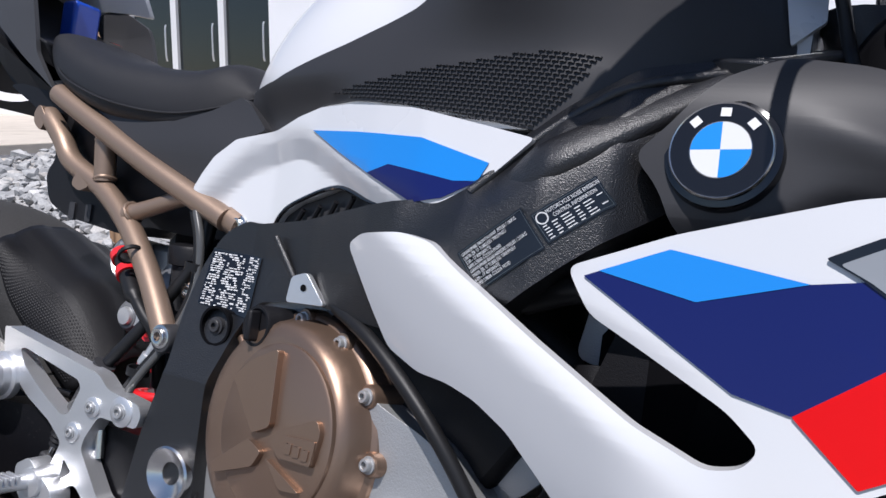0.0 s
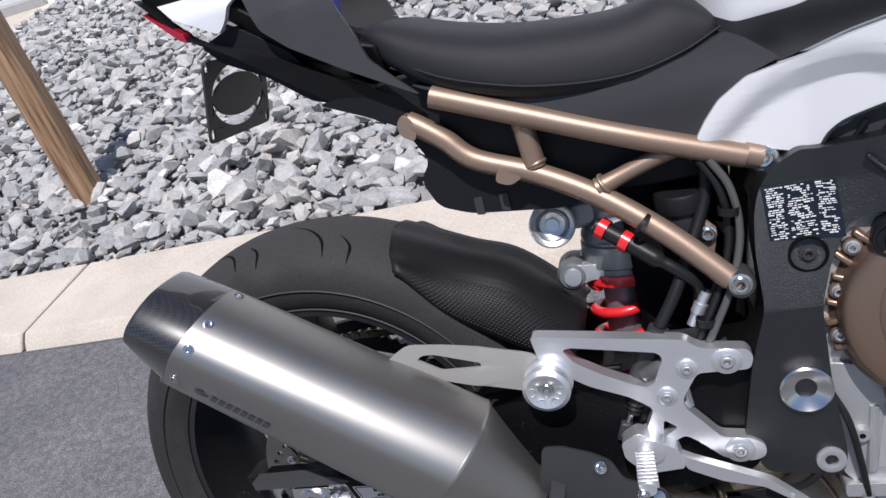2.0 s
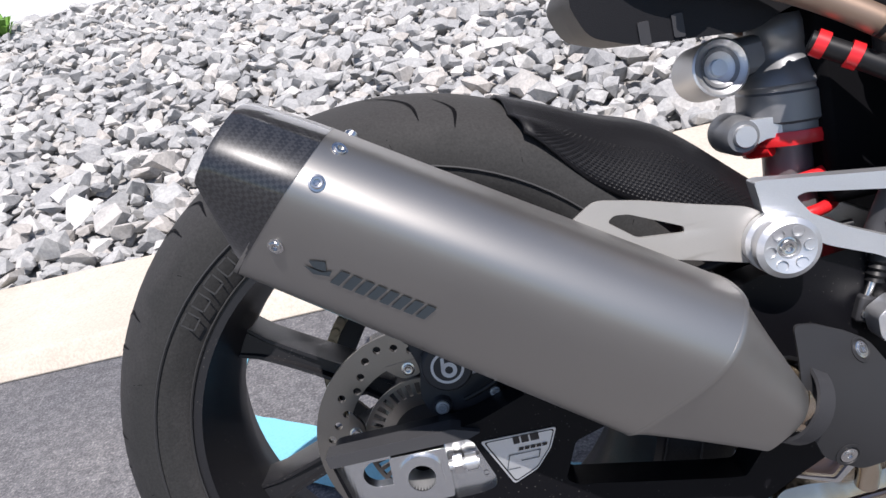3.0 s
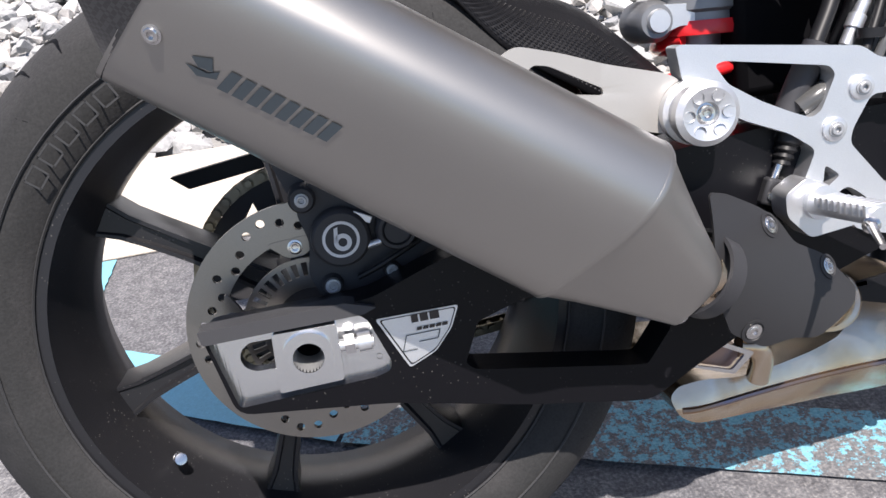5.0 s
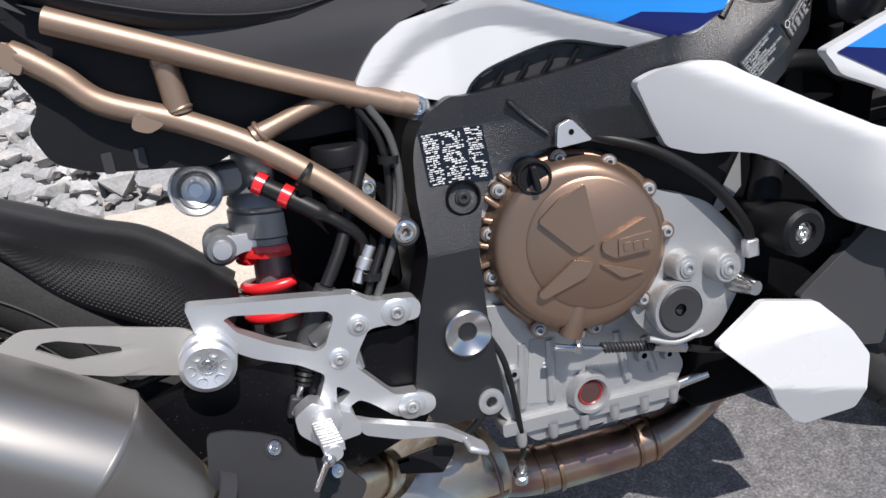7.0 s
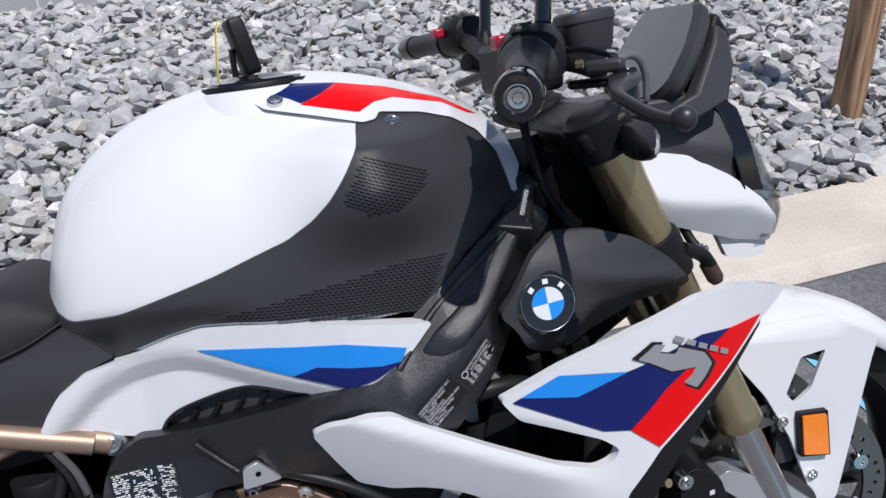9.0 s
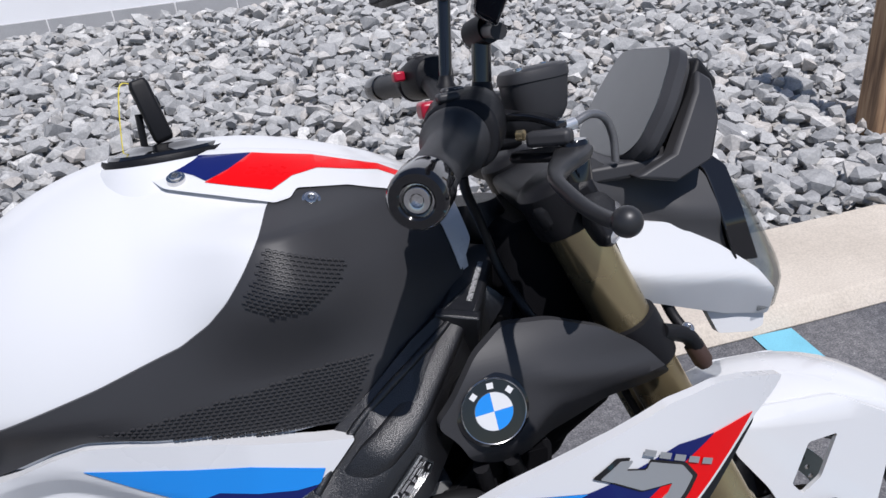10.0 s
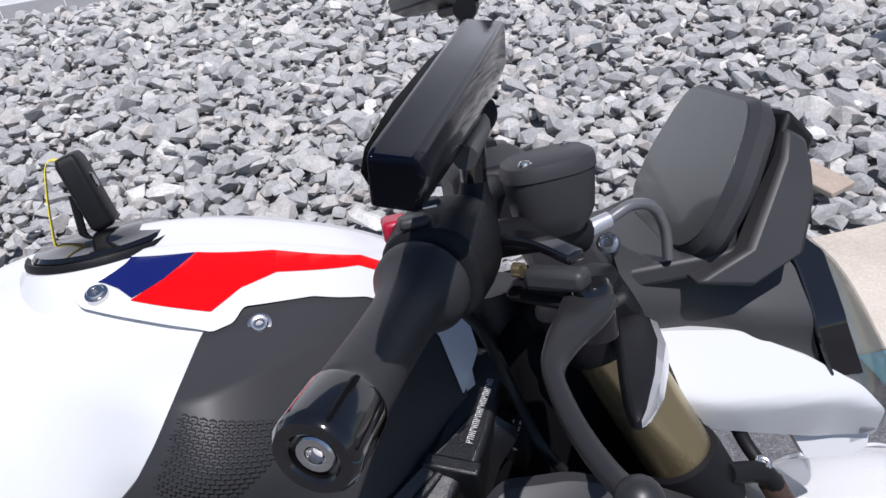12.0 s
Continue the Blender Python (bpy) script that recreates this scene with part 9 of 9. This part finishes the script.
# turn signals
SMOKED = mat("smoked_lens", (0.30, 0.30, 0.31), 0.06, coat=0.8, vary=0.05)
for s in (1, -1):
    sig = new("turn_signal")
    sig.parent = bike
    at = (lambda x, y, z, s=s: Vector((x, y, z)) if s > 0 else Vector((x + 0.032, -y - 0.015, z)))
    rows = ((-0.128, 1.170, 0.866, 0.008, 0.010), (-0.146, 1.166, 0.869, 0.011, 0.015), (-0.165, 1.162, 0.872, 0.0155, 0.0185), (-0.20, 1.152, 0.873, 0.0165, 0.0185), (-0.235, 1.138, 0.873, 0.0125, 0.0140), (-0.262, 1.126, 0.873, 0.006, 0.007), (-0.268, 1.123, 0.873, 0.002, 0.003))
    box = ((-1, -0.55), (-0.75, -0.95), (0.2, -1), (0.75, -0.8), (0.75, 0.8), (0.2, 1), (-0.75, 0.95), (-1, 0.55))
    part("signal_body", loft_bm([[at(x + w * a, y, z + h * b) for a, b in box] for y, x, z, w, h in rows]), BLACK, sig, "black turn signal housing", bevel=0.002)
    part("signal_lens", loft_bm([[at(x + w * a, y, z + h * b) for a, b in ((0.70, -0.78), (1.05, -0.55), (1.12, 0.0), (1.05, 0.55), (0.70, 0.78))] for y, x, z, w, h in rows[2:]]), SMOKED, sig, "clear signal lens")

# ---- handlebar and controls ----
CRIMSON = mat("crimson_plastic", (0.38, 0.008, 0.03), 0.35, vary=0.05)
GRIPM = mat("grip_rubber", (0.026, 0.026, 0.028), 0.5, 0, 0.1, 1400, 0.12, 20, bump=0.15, bscale=1300, spec=0.35)
bars = new("handlebar")
bars.parent = bike
bars.matrix_local = Matrix.Translation((0.020, 0.0, 0.001))
tagged(bars, "black handlebar with grips and controls")
RE, RI = Vector((0.938, -0.354, 0.949)), Vector((1.012, -0.205, 0.968))
LE, LI = Vector((1.062, 0.452, 0.994)), Vector((1.100, 0.275, 1.000))
tube("bar_tube", [RE.lerp(RI, 0.1), RI, (1.055, -0.10, 0.972), (1.085, -0.03, 0.968), (1.090, 0.03, 0.968), (1.085, 0.11, 0.972), LI, LE.lerp(LI, 0.1)], 0.0115, BLACK, bars, seg=16)
part("bar_clamp", box_bm((1.05, -0.045, 0.925), (1.125, 0.055, 0.985)), BLACK, bars, bevel=0.008)
for e, i, nm in ((RE, RI, 1), (LE, LI, -1)):
    d = (i - e).normalized()
    L = (i - e).length
    lathe("grip", [(0.0165, 0.034), (0.0180, 0.036), (0.0182, 0.042), (0.0176, 0.075), (0.0178, L - 0.062), (0.0196, L - 0.046), (0.0255, L - 0.034), (0.0278, L - 0.030), (0.0280, L - 0.024), (0.018, L - 0.022)], e, d, GRIPM, bars, "dark grey rubber grip", seg=40)
    w = lathe("bar_end", [(0.0, 0.006), (0.0105, 0.006), (0.0112, -0.0008), (0.0125, -0.0020), (0.0178, -0.0018), (0.0198, 0.0006), (0.0203, 0.005), (0.0205, 0.029), (0.0196, 0.033), (0.016, 0.034)], e, d, BLACK_GLOSS, bars, "gloss black bar-end weight", seg=40)
    bolt(e + d * 0.0055, 0.0092, w, axis=-d, head=0.6)
    # switch housing
    rr = []
    for s, r, q in ((-0.022, 0.0245, 0.0), (-0.019, 0.0285, 0.001), (0.0, 0.0305, 0.003), (0.02, 0.030, 0.003), (0.034, 0.027, 0.002), (0.038, 0.022, 0)):
        c = i + d * s + Vector((0.004, 0, 0.001 + q))
        u = Vector((0, 0, 1))
        v = d.cross(u).normalized()
        rr.append([c + v * (r * 1.08 * math.copysign(abs(math.cos(a)) ** 0.8, math.cos(a))) + u * (r * math.copysign(abs(math.sin(a)) ** 0.8, math.sin(a))) for a in np.linspace(0, 2 * math.pi, 25)[:-1]])
    hs = part("switch_housing", loft_bm(rr), BLACK, bars, "black switch housing", bevel=0.0015)
    v = d.cross(Vector((0, 0, 1))).normalized()
    back = v if v.x < 0 else -v
    part("red_switch", box_bm((-0.010, -0.012, -0.006), (0.006, 0.010, 0.008), None, Matrix.Translation(i + (Vector((-0.016, 0.022, 0.021)) if nm > 0 else back * 0.034 + Vector((0, 0, 0.010))))), CRIMSON, hs, "red switch", bevel=0.003)
    for k in range(2):
        part("switch_button", box_bm((-0.009, -0.007, -0.003), (0.009, 0.007, 0.004), None, Matrix.Translation(i + d * (-0.010 + 0.024 * k) + back * 0.004 + Vector((0, 0, 0.032)))), BLACK_SATIN, hs, bevel=0.0025)
text_bars([(-0.004, 0.004, -0.002, 0.002)], lambda u, v: (RI + Vector((u + 0.003, v - 0.004, 0.0365)), (0, 0, 1)), LABEL, bars, "button_mark", out=0.0004)

# front master cylinder with lever
mc = new("brake_master_cylinder")
mc.parent = bars
body = [Vector((1.040, -0.188, 0.972)), Vector((1.072, -0.168, 0.964)), Vector((1.100, -0.152, 0.956)), Vector((1.120, -0.145, 0.948))]
part("cylinder_body", tube_bm(body, 0.0125, 16), BLACK, mc, "black master cylinder body")
part("lever_perch", loft_bm([[(1.050, -0.205, z), (1.060, -0.185, z), (1.104, -0.200, z), (1.108, -0.232, z), (1.094, -0.252, z), (1.076, -0.240, z)] for z in (0.936, 0.944)]), BLACK, mc, bevel=0.004)
rr = []
for z, r in ((0.958, 0.017), (0.966, 0.022), (0.972, 0.0245), (0.998, 0.0272), (0.999, 0.0282), (1.004, 0.0282), (1.008, 0.027), (1.010, 0.024)):
    rr.append([(1.100 + r * 1.1 * math.copysign(abs(math.cos(a)) ** 0.75, math.cos(a)), -0.152 + r * math.copysign(abs(math.sin(a)) ** 0.75, math.sin(a)), z + 0.06 * r * math.cos(a)) for a in np.linspace(0, 2 * math.pi, 29)[:-1]])
part("fluid_cup", loft_bm(rr), BLACK_SATIN, mc, "black fluid reservoir with screwed lid")
for dx, dy in ((-0.018, -0.016), (0.018, 0.016)):
    bolt((1.100 + dx, -0.152 + dy, 1.0095 + 0.03 * dx), 0.0035, mc, axis=(0, 0, 1), name="screw")
lathe("pivot_screw", [(0, 0.0045), (0.010, 0.0045), (0.0118, 0.002), (0.0118, -0.028)], (1.0925, -0.2445, 0.948), (0, 0, 1), BLACK_GLOSS, mc, seg=28)
lathe("brass_screw", [(0.0, -0.003), (0.0045, -0.003), (0.0045, 0.003), (0.0, 0.003)], (1.058, -0.220, 0.960), (0.7, -0.7, 0.0), GOLD, mc, "small brass screw", seg=16)
LV = [(1.090, -0.248, 0.944), (1.080, -0.262, 0.941), (1.064, -0.280, 0.938), (1.052, -0.300, 0.934), (1.050, -0.326, 0.927), (1.052, -0.350, 0.920), (1.056, -0.372, 0.916), (1.059, -0.388, 0.917)]
ps = path_points(LV, 6)
rr = []
for k, p in enumerate(ps):
    t = (ps[min(k + 1, len(ps) - 1)] - ps[max(k - 1, 0)]).normalized()
    u = Vector((0, 0, 1))
    v = t.cross(u).normalized()
    s = k / (len(ps) - 1)
    wd, ht = 0.0050 + 0.0105 * (1 - step(s - 0.05, 0.45)), 0.0056 - 0.0006 * s
    rr.append([p + v * wd * math.copysign(abs(math.cos(a)) ** 0.7, math.cos(a)) + u * ht * math.copysign(abs(math.sin(a)) ** 0.7, math.sin(a)) for a in np.linspace(0, 2 * math.pi, 17)[:-1]])
part("perch_strap", loft_bm([[p + Vector((0.006 * a, 0.004 * a, b)) for a, b in ((-1, -0.003), (1, -0.003), (1, 0.003), (-1, 0.003))] for p in path_points([(1.058, -0.196, 0.974), (1.074, -0.214, 0.972), (1.090, -0.232, 0.964)], 5)]), BLACK_GLOSS, mc, "gloss black perch strap", bevel=0.0015)
LEVER = mat("dark_grey_lever", (0.035, 0.035, 0.037), 0.40, 0.4, 0.05, 1200, 0.08, 14)
part("brake_lever", loft_bm(rr), LEVER, mc, "dark grey brake lever")
lathe("lever_ball", [(0, -0.0102)] + [(0.0102 * math.cos(a), 0.0102 * math.sin(a)) for a in np.linspace(-1.2, 1.2, 11)] + [(0, 0.0102)], LV[-1], (0, -1, 0), LEVER, mc, seg=24)
part("lever_adjuster", box_bm((-0.019, -0.0075, -0.0065), (0.019, 0.0075, 0.0065), None, Matrix.Translation((1.076, -0.236, 0.956)) @ Matrix.Rotation(-0.75, 4, 'Z')), BLACK_SATIN, mc, bevel=0.004)
tube("brake_hose", [(1.129, -0.140, 0.950), (1.142, -0.136, 0.952), (1.162, -0.130, 0.957), (1.180, -0.122, 0.950), (1.190, -0.116, 0.930), (1.192, -0.112, 0.905)], 0.0042, mat("grey_braided_hose", (0.16, 0.16, 0.165), 0.36, 0.6, 0.4, 900, 0.1), mc, "braided brake hose", seg=12)
tube("hose_sleeve", [(1.118, -0.143, 0.946), (1.128, -0.140, 0.950), (1.142, -0.136, 0.952)], 0.0058, ALU, mc, seg=14)
# left-hand lever
LV2 = [(1.130, 0.215, 0.950), (1.150, 0.25, 0.946), (1.145, 0.31, 0.938), (1.135, 0.37, 0.928), (1.132, 0.40, 0.924)]
tube("clutch_lever", LV2, 0.008, LEVER, bars, "dark grey clutch lever", seg=12)
tube("clutch_perch", [(1.08, 0.19, 0.965), (1.13, 0.215, 0.952)], 0.013, BLACK, bars, seg=12)

# mirrors
# The blue in this near-black puts the reflected sky into the base colour.
SHELL = mat("smooth_black_shell", (0.002, 0.003, 0.008), 0.10, vary=0.1, spec=0.10)
for s, base, q in ((1, Vector((1.047, -0.163, 0.985)), Vector((1.054, -0.165, 1.046))), (-1, Vector((1.103, 0.165, 0.985)), Vector((1.120, 0.170, 1.108)))):
    mir = new("mirror")
    mir.parent = bars
    tube("mirror_stem", [base, base.lerp(q, 0.5), q], 0.0085, BLACK_GLOSS, mir, "black mirror stem", seg=16)
    lathe("stem_foot", [(0, -0.01), (0.014, -0.01), (0.014, 0.006), (0.010, 0.012), (0.0085, 0.02)], base, q - base, BLACK, mir, seg=24)
    lathe("mirror_joint", [(0, -0.014), (0.012, -0.013), (0.013, 0), (0.012, 0.013), (0, 0.014)], q, (0.3, -s, 0.1), BLACK, mir, seg=20)
    # boxy housing from the inner to the outer end, glass to the rear
    my = (lambda x, y, z, s=s: Vector((x, y, z)) if s > 0 else Vector((x + 0.078, -y - 0.02, z + 0.065)))
    ends = []
    for f in (0.0, 0.04, 0.5, 0.96, 1.0):
        k = 0.93 if f in (0.0, 1.0) else 1.0
        quad = []
        for o, i in (((0.982, -0.402, 1.073), (1.060, -0.168, 1.104)), ((0.999, -0.392, 1.066), (1.086, -0.160, 1.098)), ((1.002, -0.386, 1.058), (1.082, -0.165, 1.074)), ((0.997, -0.374, 1.043), (1.062, -0.175, 1.046)), ((0.980, -0.386, 1.052), (1.044, -0.172, 1.062))):
            quad.append(Vector(o).lerp(Vector(i), f))
        c = sum(quad, Vector()) / 5
        ends.append([my(*(c + (q - c) * k)) for q in quad])
    part("mirror_shell", loft_bm(ends), SHELL, mir, "gloss black mirror shell", bevel=0.002)
    tube("mirror_arm", [q, my(1.052, -0.205, 1.044), my(1.030, -0.28, 1.042)], 0.006, BLACK_SATIN, mir, seg=12)
    inner, outer = my(1.052, -0.172, 1.083), my(0.981, -0.394, 1.062)
    dd = (outer - inner).normalized()
    fwd = (Vector((0.9, -0.3 * s, 0.3)) - dd * Vector((0.9, -0.3 * s, 0.3)).dot(dd)).normalized()
    up = dd.cross(fwd)
    up = up if up.z > 0 else -up
    # Dark, rough base stands in for the dim reflection in the glass.
    MG = mat("dim_reflection_glass", (0.16, 0.17, 0.165), 0.28, 1.0)
    bm = bmesh.new()
    loop = [inner.lerp(outer, u) - fwd * 0.0012 + up * h * 0.42 for u, h in ((0.02, 0.013), (0.08, 0.024), (0.3, 0.028), (0.7, 0.026), (0.92, 0.018), (0.98, 0.008), (0.98, -0.008), (0.92, -0.018), (0.7, -0.026), (0.3, -0.028), (0.08, -0.024), (0.02, -0.013))]
    bm.faces.new([bm.verts.new(p) for p in loop])
    part("mirror_glass", bm, MG, mir, "mirror glass", smooth=False)

# side stand on the far side
tube("side_stand", [(0.72, 0.14, 0.26), (0.76, 0.20, 0.14), (0.80, 0.262, 0.066)], 0.011, BLACK, bike, "black side stand", seg=12)
part("stand_foot", box_bm((-0.03, -0.022, -0.004), (0.03, 0.022, 0.004), None, Matrix.Translation((0.80, 0.262, 0.066)) @ Matrix.Rotation(radians(14), 4, 'X')), BLACK, bike, bevel=0.003)
